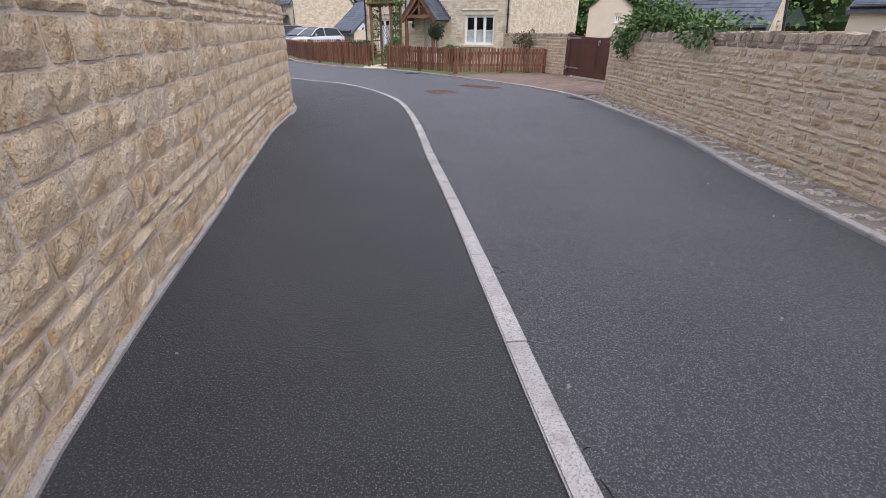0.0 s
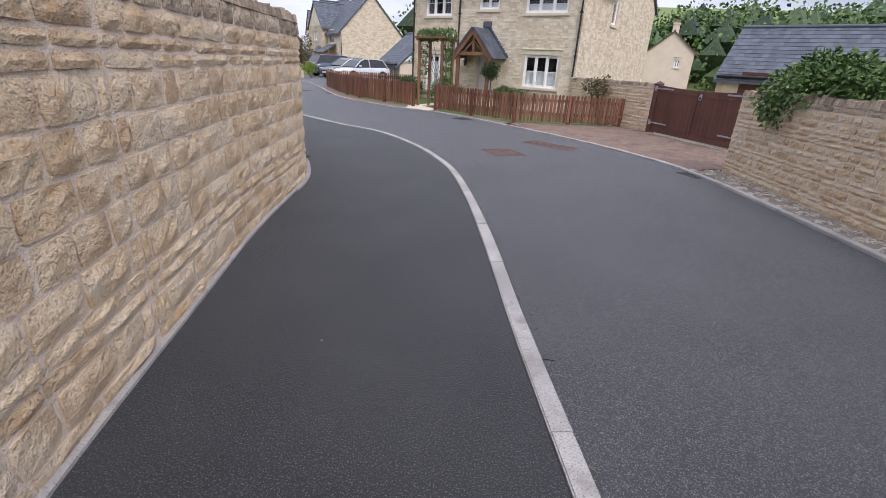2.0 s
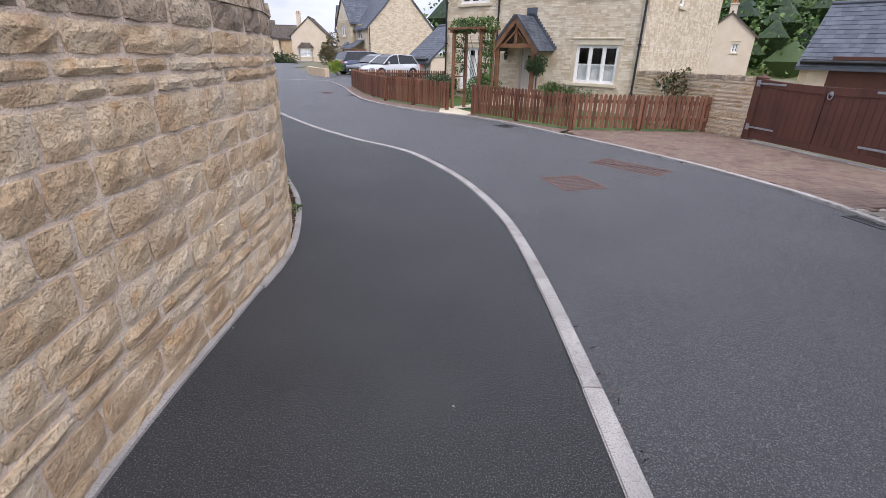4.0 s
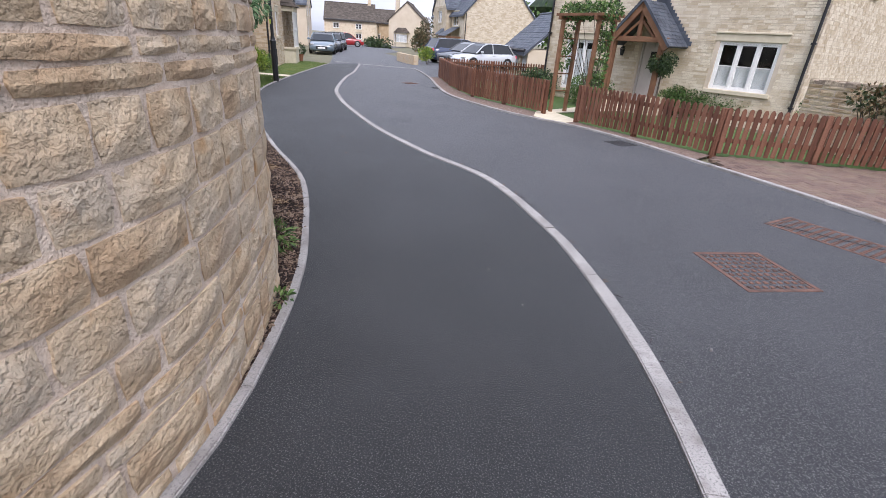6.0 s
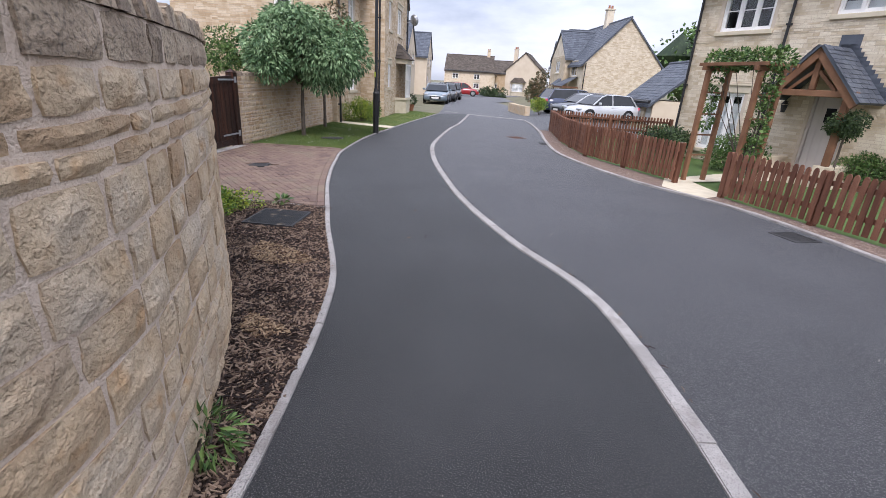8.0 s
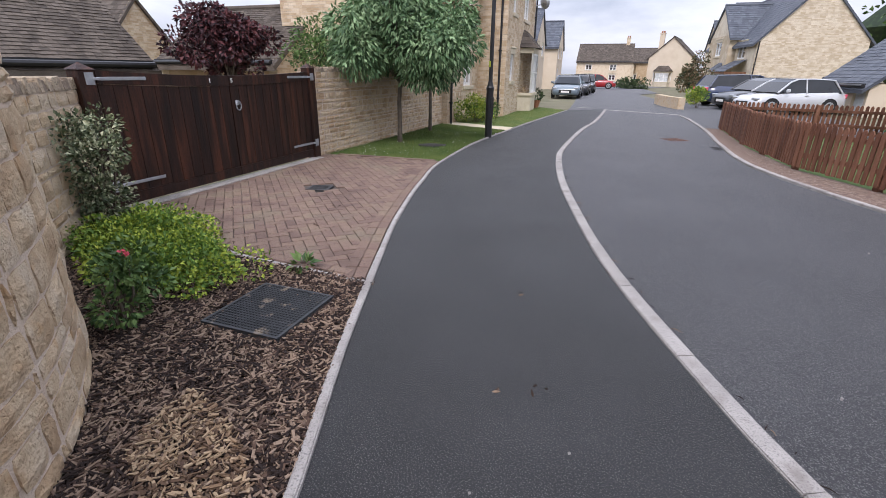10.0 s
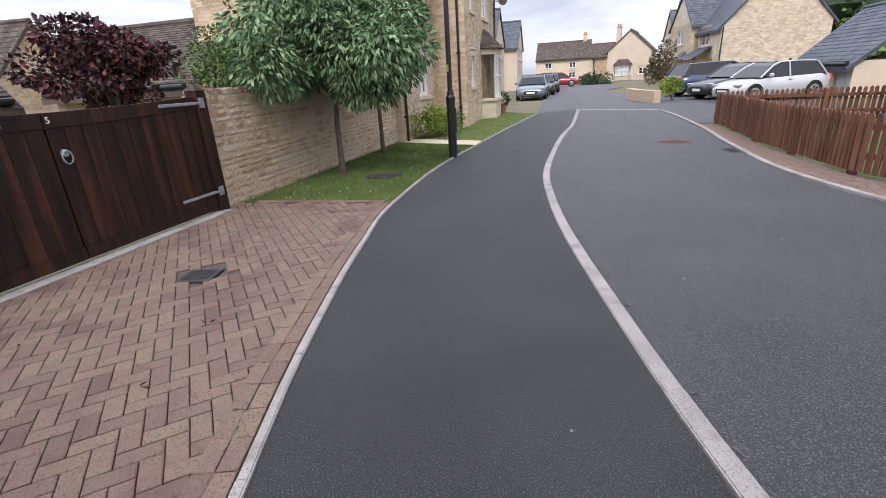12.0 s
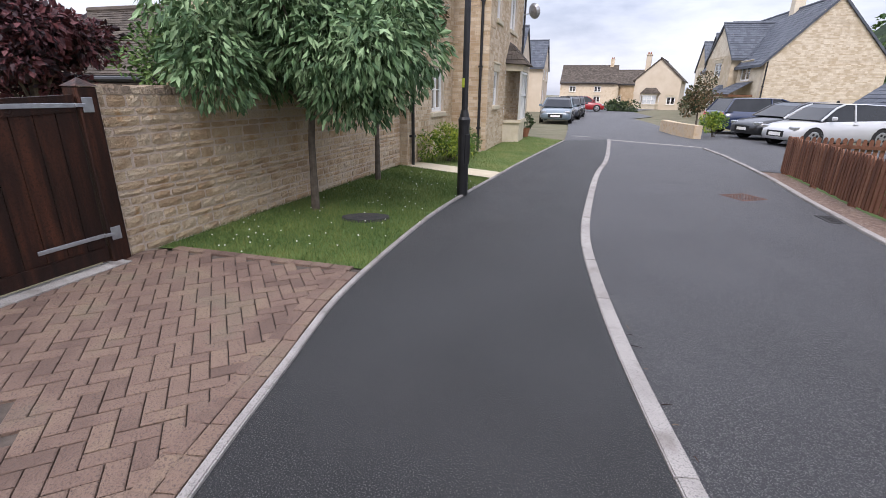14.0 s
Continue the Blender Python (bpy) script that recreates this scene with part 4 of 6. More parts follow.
# ---- further houses ----
def bay(house, m, x0, x1, z0, z1, out, roof_mat, rise=0.7):
    """A bay window with splayed sides and a hipped roof."""
    c = 0.3
    plan = [(x0, 0.0), (x0 + c, -out), (x1 - c, -out), (x1, 0.0)]
    def prism(a, b, grow=0.0):
        q = [(x + (grow if x > (x0 + x1) / 2 else -grow), y - (grow if y < 0 else 0)) for x, y in plan]
        v = [m @ Vector((x, y, z)) for z in (a, b) for x, y in q]
        return v, [(0, 1, 5, 4), (1, 2, 6, 5), (2, 3, 7, 6), (4, 5, 6, 7), (3, 2, 1, 0)]
    b = part("bay_window", merge(prism(-0.2, z0 - 0.1), prism(z0 - 0.098, z0, 0.06)), M_DRESSED, house, "projecting bay window with dressed stone base", world=False)
    part("bay_head", prism(z1, z1 + 0.2, 0.02), M_DRESSED, b, world=False)
    part("pane", prism(z0 + 0.004, z1 - 0.004, -0.05), M_GLASS, b, world=False).visible_shadow = False
    bars = []
    for (ax, ay), (bx, by) in zip(plan, plan[1:]):
        n = 3 if ay == by else 1
        for i in range(n + 1):
            t = i / n
            x, y = ax + (bx - ax) * t, ay + (by - ay) * t
            bars.append(((x - 0.035, y - 0.005, z0 + 0.003), (x + 0.035, y + 0.055, z1 - 0.003)))
    part("mullions", boxes(bars, m), M_WHITE, b, world=False)
    rails = []
    for z in (z0 + 0.004, z1 - 0.074, (z0 + z1) / 2):
        rails.append(((x0 + c, -out - 0.004, z), (x1 - c, -out + 0.05, z + 0.05)))
    part("rails", boxes(rails, m), M_WHITE, b, world=False)
    part("blind", boxes([((x0 + c + 0.05, -out + 0.06, z0 + 0.02), (x1 - c - 0.05, -out + 0.065, z1 - 0.05))], m), M_CURTAIN, b, "drawn pale blind", world=False)
    o = 0.16
    e = [(x0 - o, 0.0), (x0 + c - o * 0.4, -out - o), (x1 - c + o * 0.4, -out - o), (x1 + o, 0.0)]
    top = [(x0 + 0.5, 0.0), (x1 - 0.5, 0.0)]
    ze, zr = z1 + 0.2, z1 + 0.2 + rise
    E = [m @ Vector((*q, ze)) for q in e]
    T = [m @ Vector((*q, zr)) for q in top]
    rb = part("bay_roof", (E + T, [(0, 1, 4), (1, 2, 5, 4), (2, 3, 5), (3, 2, 1, 0)]), roof_mat, b, "small hipped tiled roof", world=False)
    part("roof_tiles", merge(tile_roof(E[1], E[2], T[1], T[0], 0.16, 0.2, 0.02, 3), tile_roof(E[0], E[1], T[0], T[0], 0.16, 0.2, 0.02, 4), tile_roof(E[2], E[3], T[1], T[1], 0.16, 0.2, 0.02, 5)), roof_mat, rb, world=False, kind="stuff")


X1, C1 = Vector((-14.30, 21.35)), Vector((-15.10, 24.85))
SP = Vector((-0.874, -0.486))
lh = simple_house("tall warm limestone house with stone-tiled roof and downpipes", X1 + SP * 5.7, 29.1, 5.7, 9.5, 4.95, 8.0, M_HOUSE_WARM, M_STONETILE,
                  front=[(3.6, 4.2, 3.4, 4.5, 1)], side1=[(1.65, 2.57, 1.08, 2.15, 2), (1.65, 2.55, 3.5, 4.6, 2)], gable_front=True, faced=("front", "right"), seed=21, chim=(2.85, 6.0, 7.2, 9.0))
pipe(lh, Matrix.Translation((5.7, 0, 0)) @ Matrix.Rotation(radians(90), 4, "Z"), 0.15, 0.0, 4.85)
wing = simple_house("projecting warm limestone house wing with bay window and gable", C1, 119.1, 5.9, 4.5, 5.3, 8.2, M_HOUSE_WARM, M_STONETILE,
                    front=[(0.85, 1.5, 1.22, 2.15, 1), (0.9, 1.5, 3.52, 4.6, 1), (3.1, 4.3, 3.52, 4.6, 2)], gable_front=True, faced=("front", "left"), seed=31)
bay(wing, I4, 2.72, 4.62, 0.72, 2.25, 0.5, M_STONETILE)
pipe(wing, Matrix.Translation((0, 4.5, 0)) @ Matrix.Rotation(radians(270), 4, "Z"), 4.3, 0.0, 5.2)
pipe(wing, I4, 5.8, 0.0, 5.2)
dish = part("satellite_dish", merge(tube([(5.75, -0.02, 4.3), (5.75, -0.3, 4.35)], 0.02, 6), tube([(5.75, -0.30, 4.4), (5.80, -0.36, 4.42), (5.86, -0.40, 4.44)], [0.05, 0.2, 0.27], 14)), M_GALV, wing, "grey satellite dish", world=False)
annex = simple_house("low limestone annex with a brown stone-tiled roof behind the yard", Vector((-21.97, 15.44)), 29.1, 4.6, 4.8, 1.80, 3.50, M_HOUSE_WARM, M_STONETILE, faced=("right",), seed=41, row=0.12, tile=0.16)
NC = Vector((-14.24, 48.81))
nh = simple_house("pale limestone house with slate roof and plain gable end", NC, 34.5, 6.3, 11.0, 3.75, 7.1, M_HOUSE, M_SLATE, side0=[(7.5, 9.0, 2.6, 3.6, 2)], gable_front=True, faced=("front",), seed=51, chim=(3.1, 5.0, 6.4, 8.2))
pipe(nh, I4, 0.08, 0.0, 3.6)
part("vent", tube([(4.3, -0.03, 1.4), (4.3, 0.02, 1.4)], 0.09, 10), M_BLACK, nh, world=False)
nh2 = simple_house("pale limestone cross wing with slate gable and canopy", Vector((-19.76, 55.93)), -55.5, 5.0, 4.0, 4.3, 6.5, M_HOUSE, M_SLATE, front=[(1.8, 3.2, 2.9, 3.9, 2), (3.4, 4.4, 0.6, 1.8, 2)], gable_front=True, seed=52)
bay(nh2, I4, 2.9, 4.7, 0.5, 1.6, 0.5, M_SLATE, 0.6)
canopy = part("canopy", tile_roof((5.0, -0.9, 1.75), (8.2, -0.9, 1.75), (7.6, 0.9, 2.75), (5.4, 0.9, 2.75), 0.2, 0.3, 0.02, 5), M_SLATE, nh2, "slate canopy over the entrance", world=False)
part("canopy_beam", boxes([((5.05, -0.85, 1.62), (8.1, -0.75, 1.74)), ((5.05, -0.75, 1.62), (5.15, 0.9, 1.74)), ((8.0, -0.75, 1.62), (8.1, 0.9, 1.74))]), M_OAK, nh2, world=False)
part("canopy_post", boxes([((5.05, -0.85, -0.1), (5.17, -0.75, 1.618))]), M_OAK, nh2, world=False)

gh = simple_house("far pale limestone house, gable end to the street, with bay window", Vector((-34.82, 76.83)), 16.0, 5.4, 8.0, 3.7, 6.15, M_RENDER, M_STONETILE, front=[(4.0, 5.0, 0.6, 1.5, 2)], gable_front=True, seed=61, chim=(1.0, 2.0, 4.5, 6.6))
bay(gh, I4, 0.9, 3.1, 0.6, 1.7, 0.5, M_STONETILE, 0.7)
for k, (x, y) in enumerate(((-21.57, 58.75), (-24.63, 65.12), (-27.65, 71.49))):
    simple_house("far terraced limestone house with steep slate gable", Vector((x + 1.5, y + 1.0)), -60.6, 4.6, 6.0, 4.5, 7.0, M_HOUSE, M_SLATE, front=[(1.5, 3.0, 2.9, 3.9, 2)], gable_front=True, seed=70 + k, group="terrace gables")
for k, (x, y) in enumerate(((-25.5, 37.5), (-29.0, 44.5), (-33.5, 54.0))):
    simple_house("far limestone house with blue slate roof and chimney", Vector((x, y)), 119.0, 5.6, 7.0, 4.2, 6.6, M_RENDER, M_SLATE, front=[(1.0, 2.2, 0.8, 2.0, 2), (1.0, 2.2, 2.9, 3.8, 2), (3.6, 4.8, 2.9, 3.8, 2)], gable_front=True, seed=80 + k, chim=(2.8, 5.0, 6.2, 7.7), group="slate-roofed houses")
end_a = simple_house("far limestone house with brown tiled roof closing the street", Vector((-52.15, 86.41)), 28.0, 9.0, 8.0, 3.6, 6.4, M_HOUSE_WARM, M_STONETILE, front=[(1.5, 2.6, 0.5, 1.4, 2), (5.5, 6.6, 0.5, 1.4, 2), (1.5, 2.6, 2.1, 3.0, 2), (5.5, 6.6, 2.1, 3.0, 2)], seed=90, chim=(8.0, 4.0, 5.8, 7.3))
end_b = simple_house("far limestone cross house with brown tiled gable", Vector((-50.65, 93.15)), 25.0, 5.0, 8.0, 3.2, 5.9, M_HOUSE, M_STONETILE, front=[(1.8, 3.0, 0.6, 1.5, 2)], gable_front=True, seed=91)
end_c = simple_house("far limestone house with long brown tiled roof", Vector((-49.23, 96.2)), 20.0, 10.0, 8.0, 3.6, 6.0, M_HOUSE_WARM, M_STONETILE, front=[(2.0, 3.0, 0.6, 1.5, 2), (5.0, 6.0, 2.1, 3.0, 2)], seed=92)

bh = simple_house("single-storey outbuilding with long blue slate roof", Vector((10.96, 27.96)), -41.3, 5.92, 4.52, 1.68, 3.90, M_HOUSE, M_SLATE, side1=[(2.4, 3.0, 1.0, 1.7, 1)], seed=95)
part("garage_door", boxes([((1.0, -0.03, 0.0), (3.2, -0.01, 1.8))], None, 0.004), M_REDGATE, bh, "dark red-brown garage door", world=False)
bh2 = simple_house("small stone outbuilding with slate roof behind", Vector((19.5, 24.5)), -60.0, 5.0, 5.0, 2.6, 5.0, M_RENDER, M_SLATE, front=[(1.5, 3.0, 1.2, 2.1, 2)], seed=96)
wh = simple_house("pale rendered house with brown roof and small windows", Vector((15.24, 53.71)), -20.9, 4.28, 5.52, 3.65, 5.45, M_RENDER, M_STONETILE, front=[(2.69, 3.17, 2.21, 2.90, 2)], gable_front=True, seed=97, chim=(2.14, 2.5, 4.69, 6.21))

rl = simple_house("low stone outbuilding with a mossy stone-tiled roof behind the gate", Vector((-13.4, 5.74)), 110.4, 8.8, 5.4, 1.67, 3.92, M_HOUSE_WARM, M_STONETILE, seed=101, row=0.11, tile=0.15)
rl2 = simple_house("far stone house gable with brown tiled roof behind the yard", Vector((-26.6, 14.14)), 125.0, 5.0, 9.0, 1.67, 4.27, M_HOUSE_WARM, M_STONETILE, gable_front=True, faced=("front",), seed=102)


# ---- gates ----
def text_mesh(body, size, m):
    cu = bpy.data.curves.new("digits", "FONT")
    cu.body, cu.size, cu.extrude, cu.align_x = body, size, 0.004, "CENTER"
    ob = bpy.data.objects.new("digits", cu)
    scene.collection.objects.link(ob)
    me = bpy.data.meshes.new_from_object(ob.evaluated_get(bpy.context.evaluated_depsgraph_get()))
    bpy.data.objects.remove(ob)
    me.transform(m)
    me.materials.clear()
    return me


def double_gate(label, at, ang, width, post_l, post_r, hinge, mid, mat, number=""):
    """Two boarded leaves between posts, along local x, the front facing -y, the top dipping to the middle."""
    g = thing("gate", label, "gate", at, ang)
    for x, h in ((-0.02, post_l), (width + 0.02, post_r)):
        p = part("post", boxes([((x - 0.085, -0.02, -0.2), (x + 0.085, 0.15, h))], None, 0.01), mat, g, world=False)
        part("post_cap", (lambda a, b, z: ([(a, -0.03, z), (b, -0.03, z), (b, 0.16, z), (a, 0.16, z), ((a + b) / 2, 0.065, z + 0.07)], [(0, 1, 4), (1, 2, 4), (2, 3, 4), (3, 0, 4), (3, 2, 1, 0)]))(x - 0.095, x + 0.095, h + 0.002), mat, p, world=False)
    a, b = 0.085, width - 0.085
    top = lambda x: mid + (hinge - mid) * abs((x - width / 2) / (width / 2)) ** 2
    for k, (l0, l1) in enumerate(((a, width / 2 - 0.006), (width / 2 + 0.006, b))):
        n = 11
        slabs = []
        for i in range(10):
            x, y = l0 + (l1 - l0) * i / 10, l0 + (l1 - l0) * (i + 1) / 10
            v = [(x, 0.0, top(x) - 0.13), (y, 0.0, top(y) - 0.13), (y, 0.0, top(y)), (x, 0.0, top(x)), (x, 0.06, top(x) - 0.13), (y, 0.06, top(y) - 0.13), (y, 0.06, top(y)), (x, 0.06, top(x))]
            slabs.append((v, [(0, 1, 2, 3), (7, 6, 5, 4), (3, 2, 6, 7), (1, 0, 4, 5), (0, 3, 7, 4), (1, 5, 6, 2)]))
        leaf = part("leaf", merge(*slabs), mat, g, "boarded gate leaf", world=False)
        part("bottom_rail", boxes([((l0, 0.0, 0.05), (l1, 0.06, 0.17))]), mat, leaf, world=False)
        for i in range(n):
            x, y = l0 + (l1 - l0) * i / n + 0.003, l0 + (l1 - l0) * (i + 1) / n - 0.003
            t0, t1 = top(x) - 0.132, top(y) - 0.132
            v = [(x, 0.012, 0.172), (y, 0.012, 0.172), (y, 0.012, t1), (x, 0.012, t0), (x, 0.045, 0.172), (y, 0.045, 0.172), (y, 0.045, t1), (x, 0.045, t0)]
            part("board", (v, [(0, 1, 2, 3), (7, 6, 5, 4), (3, 2, 6, 7), (1, 0, 4, 5), (0, 3, 7, 4), (1, 5, 6, 2)]), mat, leaf, world=False)
        s = 1 if k == 0 else -1
        e = l0 if k == 0 else l1
        for z in (0.26, (top(e) - 0.10)):
            part("hinge", boxes([((min(e, e + s * 0.55), -0.010, z), (max(e, e + s * 0.55), -0.002, z + 0.036)), ((min(e - s * 0.13, e - s * 0.04), -0.03, z - 0.04), (max(e - s * 0.13, e - s * 0.04), -0.021, z + 0.08)), ((min(e - s * 0.06, e + s * 0.02), -0.033, z + 0.004), (max(e - s * 0.06, e + s * 0.02), -0.011, z + 0.032))], None, 0.003), M_GALV, leaf, "galvanised strap hinge", world=False)
    part("meeting_strip", boxes([((width / 2 - 0.03, 0.062, 0.06), (width / 2 + 0.03, 0.078, mid - 0.01))]), mat, g, world=False)
    ring = [(width / 2 + 0.1 + 0.045 * math.cos(t), -0.02, 1.02 + 0.06 * math.sin(t)) for t in np.linspace(0, 2 * math.pi, 15)]
    part("ring_handle", merge(tube(ring, 0.009, 6), tube([(width / 2 + 0.1, 0.014, 1.06), (width / 2 + 0.1, -0.012, 1.06)], 0.035, 10)), M_GALV, g, "metal ring handle", world=False)
    for k, ch in enumerate(number):
        me = text_mesh(ch, 0.08, Matrix.Translation((width / 2 - 0.34 + 0.38 * k, -0.006, mid - 0.09)) @ Matrix.Rotation(radians(90), 4, "X"))
        me.materials.append(M_WHITE)
        part("numeral", me, M_WHITE, g, "pale house numeral", world=False)
    return g


double_gate("dark-stained tall boarded double gate with galvanised hinges, closed", (-9.58, 12.09, 0.0), 118.0, 3.77, 1.48, 1.54, 1.48, 1.42, M_GATE, "15")
gate_r = double_gate("red-brown boarded double gate with metal hinges, closed", (4.02, 15.85, 0.0), -71.0, 2.95, 1.24, 1.24, 1.22, 1.16, M_REDGATE)
structure("gate_threshold", ribbon(Line([(-9.62, 12.07), (-11.39, 15.40)]).even(0.5), Line([(-9.46, 12.16), (-11.23, 15.49)]).even(0.5), -0.06, 0.021), M_KERB, "pale slotted drain channel under the gate", "drain")
structure("gate_sill", ribbon(Line([(4.07, 15.88), (5.04, 13.05)]).even(0.5), Line([(3.91, 15.83), (4.88, 13.0)]).even(0.5), -0.06, 0.016), M_KERB, "pale stone sill under the red-brown gate", "drain")
side_gate = thing("side_gate", "weathered grey boarded side gate beside the house", "gate", (-14.52, 21.38, 0), 117.0)
for k in range(7):
    part("board", boxes([((0.03 + k * 0.125, 0.0, 0.05), (0.145 + k * 0.125, 0.03, 1.72))], None, 0.004), M_TRUNK, side_gate, world=False)
part("rail", boxes([((0.03, 0.031, 0.4), (0.9, 0.06, 0.5)), ((0.03, 0.031, 1.3), (0.9, 0.06, 1.4))]), M_TRUNK, side_gate, world=False)


# ---- picket fences ----
def picket_mesh():
    w, t, h = 0.035, 0.01, 0.80
    prof = [(-w, 0.06), (w, 0.06), (w, h - 0.045), (w * 0.55, h - 0.01), (0, h), (-w * 0.55, h - 0.01), (-w, h - 0.045)]
    n = len(prof)
    v = [(x, -t, z) for x, z in prof] + [(x, t, z) for x, z in prof]
    f = [tuple(range(n)), tuple(range(2 * n - 1, n - 1, -1))] + [(i, i + n, (i + 1) % n + n, (i + 1) % n) for i in range(n)]
    return as_mesh("picket", (v, f), M_FENCE)


PICKET = picket_mesh()


def picket_fence(label, pts, pitch=0.104):
    line = Line(pts)
    fence = thing("picket_fence", label, "fence", (*line.pts[0], 0), group="picket fences")
    inv = fence.matrix_basis.inverted()
    r = random.Random(3)
    s = 0.06
    while s < line.length - 0.03:
        p, n = line.spot(s)
        a = math.degrees(math.atan2(n.x, -n.y))
        ob = new("picket", PICKET)
        ob.parent = fence
        ob.matrix_parent_inverse = inv
        ob.matrix_basis = pose(p.x + n.x * 0.03, p.y + n.y * 0.03, r.uniform(-0.008, 0.008), r.uniform(-0.6, 0.6), r.uniform(-0.7, 0.7), a)
        s += pitch
    n = max(1, round(line.length / 1.75))
    for i in range(n + 1):
        p, nn = line.spot(line.length * i / n)
        a = math.atan2(nn.x, -nn.y)
        part("post", boxes([((-0.045, -0.045, -0.2), (0.045, 0.045, 0.78))], Matrix.Translation((p.x - nn.x * 0.05, p.y - nn.y * 0.05, 0)) @ Matrix.Rotation(a, 4, "Z"), 0.006), M_FENCE, fence)
    for z in (0.24, 0.60):
        part("rail", ribbon(line.offset(-0.025), line.offset(0.018), z, z + 0.07), M_FENCE, fence)


picket_fence("red-brown stained picket fence along the street", [(-8.45, 27.0), (-7.7, 25.5), (-6.75, 23.5), (-5.3, 21.2), (-2.9, 19.15)])
picket_fence("red-brown stained picket fence before the front garden", [(-2.05, 18.35), (-0.9, 17.3), (0.40, 16.2)])
picket_fence("red-brown stained picket fence along the driveway", [(0.44, 16.2), (2.0, 16.42), (3.5, 16.72)])
picket_fence("red-brown stained picket fence beside the parked cars", [(-4.3, 28.2), (-8.37, 27.12)])

# ---- rose arch ----
arch = thing("garden_arch", "brown timber garden arch overgrown with a climbing rose", "arch", (-2.35, 19.35, 0), -40)
for x in (-0.55, 0.55):
    for y in (0.0, 0.5):
        part("post", boxes([((x - 0.04, y - 0.04, -0.1), (x + 0.04, y + 0.04, 2.1))], None, 0.005), M_OAK, arch, world=False)
    part("side_beam", boxes([((x - 0.03, -0.15, 2.102), (x + 0.03, 0.65, 2.18))], None, 0.005), M_OAK, arch, world=False)
    for z in (0.5, 0.9, 1.3, 1.7):
        part("slat", boxes([((x - 0.012, 0.04, z), (x + 0.012, 0.46, z + 0.03))]), M_OAK, arch, world=False)
for y in (-0.08, 0.1, 0.25, 0.4, 0.58):
    part("cross_beam", boxes([((-0.72, y - 0.02, 2.182), (0.72, y + 0.02, 2.24))], None, 0.004), M_OAK, arch, world=False)

# ---- street lamp ----
lamp = thing("street_lamp", "tall black-painted steel street lamp post", "street lamp", (-11.36, 20.03, 0))
part("base", merge(tube([(0, 0, -0.1), (0, 0, 1.08), (0, 0, 1.16), (0, 0, 1.20), (0, 0, 1.3)], [0.085, 0.085, 0.095, 0.075, 0.052], 16)), M_BLACK, lamp, "thicker black base section", world=False)
part("pole", tube([(0, 0, 1.28), (0, 0, 4.3)], [0.048, 0.042], 12), M_BLACK, lamp, world=False)
part("door_plate", boxes([((0.06, -0.05, 0.5), (0.09, 0.05, 0.95))], None, 0.004), M_BLACK, lamp, world=False)
part("label_plate", boxes([((-0.02, -0.057, 1.62), (0.03, -0.049, 1.75))]), M_LEAF_LIME, lamp, "small yellow number tag", world=False)
part("cross_arm", merge(tube([(-0.3, 0, 4.0), (0.3, 0, 4.0)], 0.018, 8)), M_BLACK, lamp, world=False)
part("lantern", merge(tube([(0, 0, 4.3), (0, 0, 4.36), (0, 0, 4.75), (0, 0, 4.8), (0, 0, 5.0)], [0.06, 0.12, 0.2, 0.24, 0.05], 10)), M_BLACK, lamp, "black lantern head", world=False)


# ---- covers and drains ----
def frame_plate(name, label, cx, cy, ang, lx, ly, z, mat, cells, rim=0.035, proud=0.004):
    c = thing(name, label, "drain cover", (cx, cy, z), ang)
    part("rim", boxes([((-lx / 2, -ly / 2, -0.04), (lx / 2, -ly / 2 + rim, proud)), ((-lx / 2, ly / 2 - rim, -0.04), (lx / 2, ly / 2, proud)), ((-lx / 2, -ly / 2 + rim, -0.04), (-lx / 2 + rim, ly / 2 - rim, proud)), ((lx / 2 - rim, -ly / 2 + rim, -0.04), (lx / 2, ly / 2 - rim, proud))]), mat, c, world=False)
    part("plate", boxes([((-lx / 2 + rim + 0.004, -ly / 2 + rim + 0.004, -0.03), (lx / 2 - rim - 0.004, ly / 2 - rim - 0.004, -0.003 + proud * 0.5))]), mat, c, world=False)
    v, f = [], []
    nx, ny = cells
    for i in range(nx):
        for j in range(ny):
            x, y = -lx / 2 + rim + (lx - 2 * rim) * (i + 0.5) / nx, -ly / 2 + rim + (ly - 2 * rim) * (j + 0.5) / ny
            a, b = (lx - 2 * rim) / nx * 0.26, (ly - 2 * rim) / ny * 0.26
            n = len(v)
            v += [(x - a, y - b, 0), (x + a, y - b, 0), (x + a, y + b, 0), (x - a, y + b, 0)] + [(x + p * a * 0.8, y + q * b * 0.8, proud + 0.003) for p, q in ((-1, -1), (1, -1), (1, 1), (-1, 1))]
            f += [(n + 4, n + 5, n + 6, n + 7)] + [(n + k, n + (k + 1) % 4, n + 4 + (k + 1) % 4, n + 4 + k) for k in range(4)]
    part("studs", (v, f), mat, c, world=False, kind="stuff")
    return c


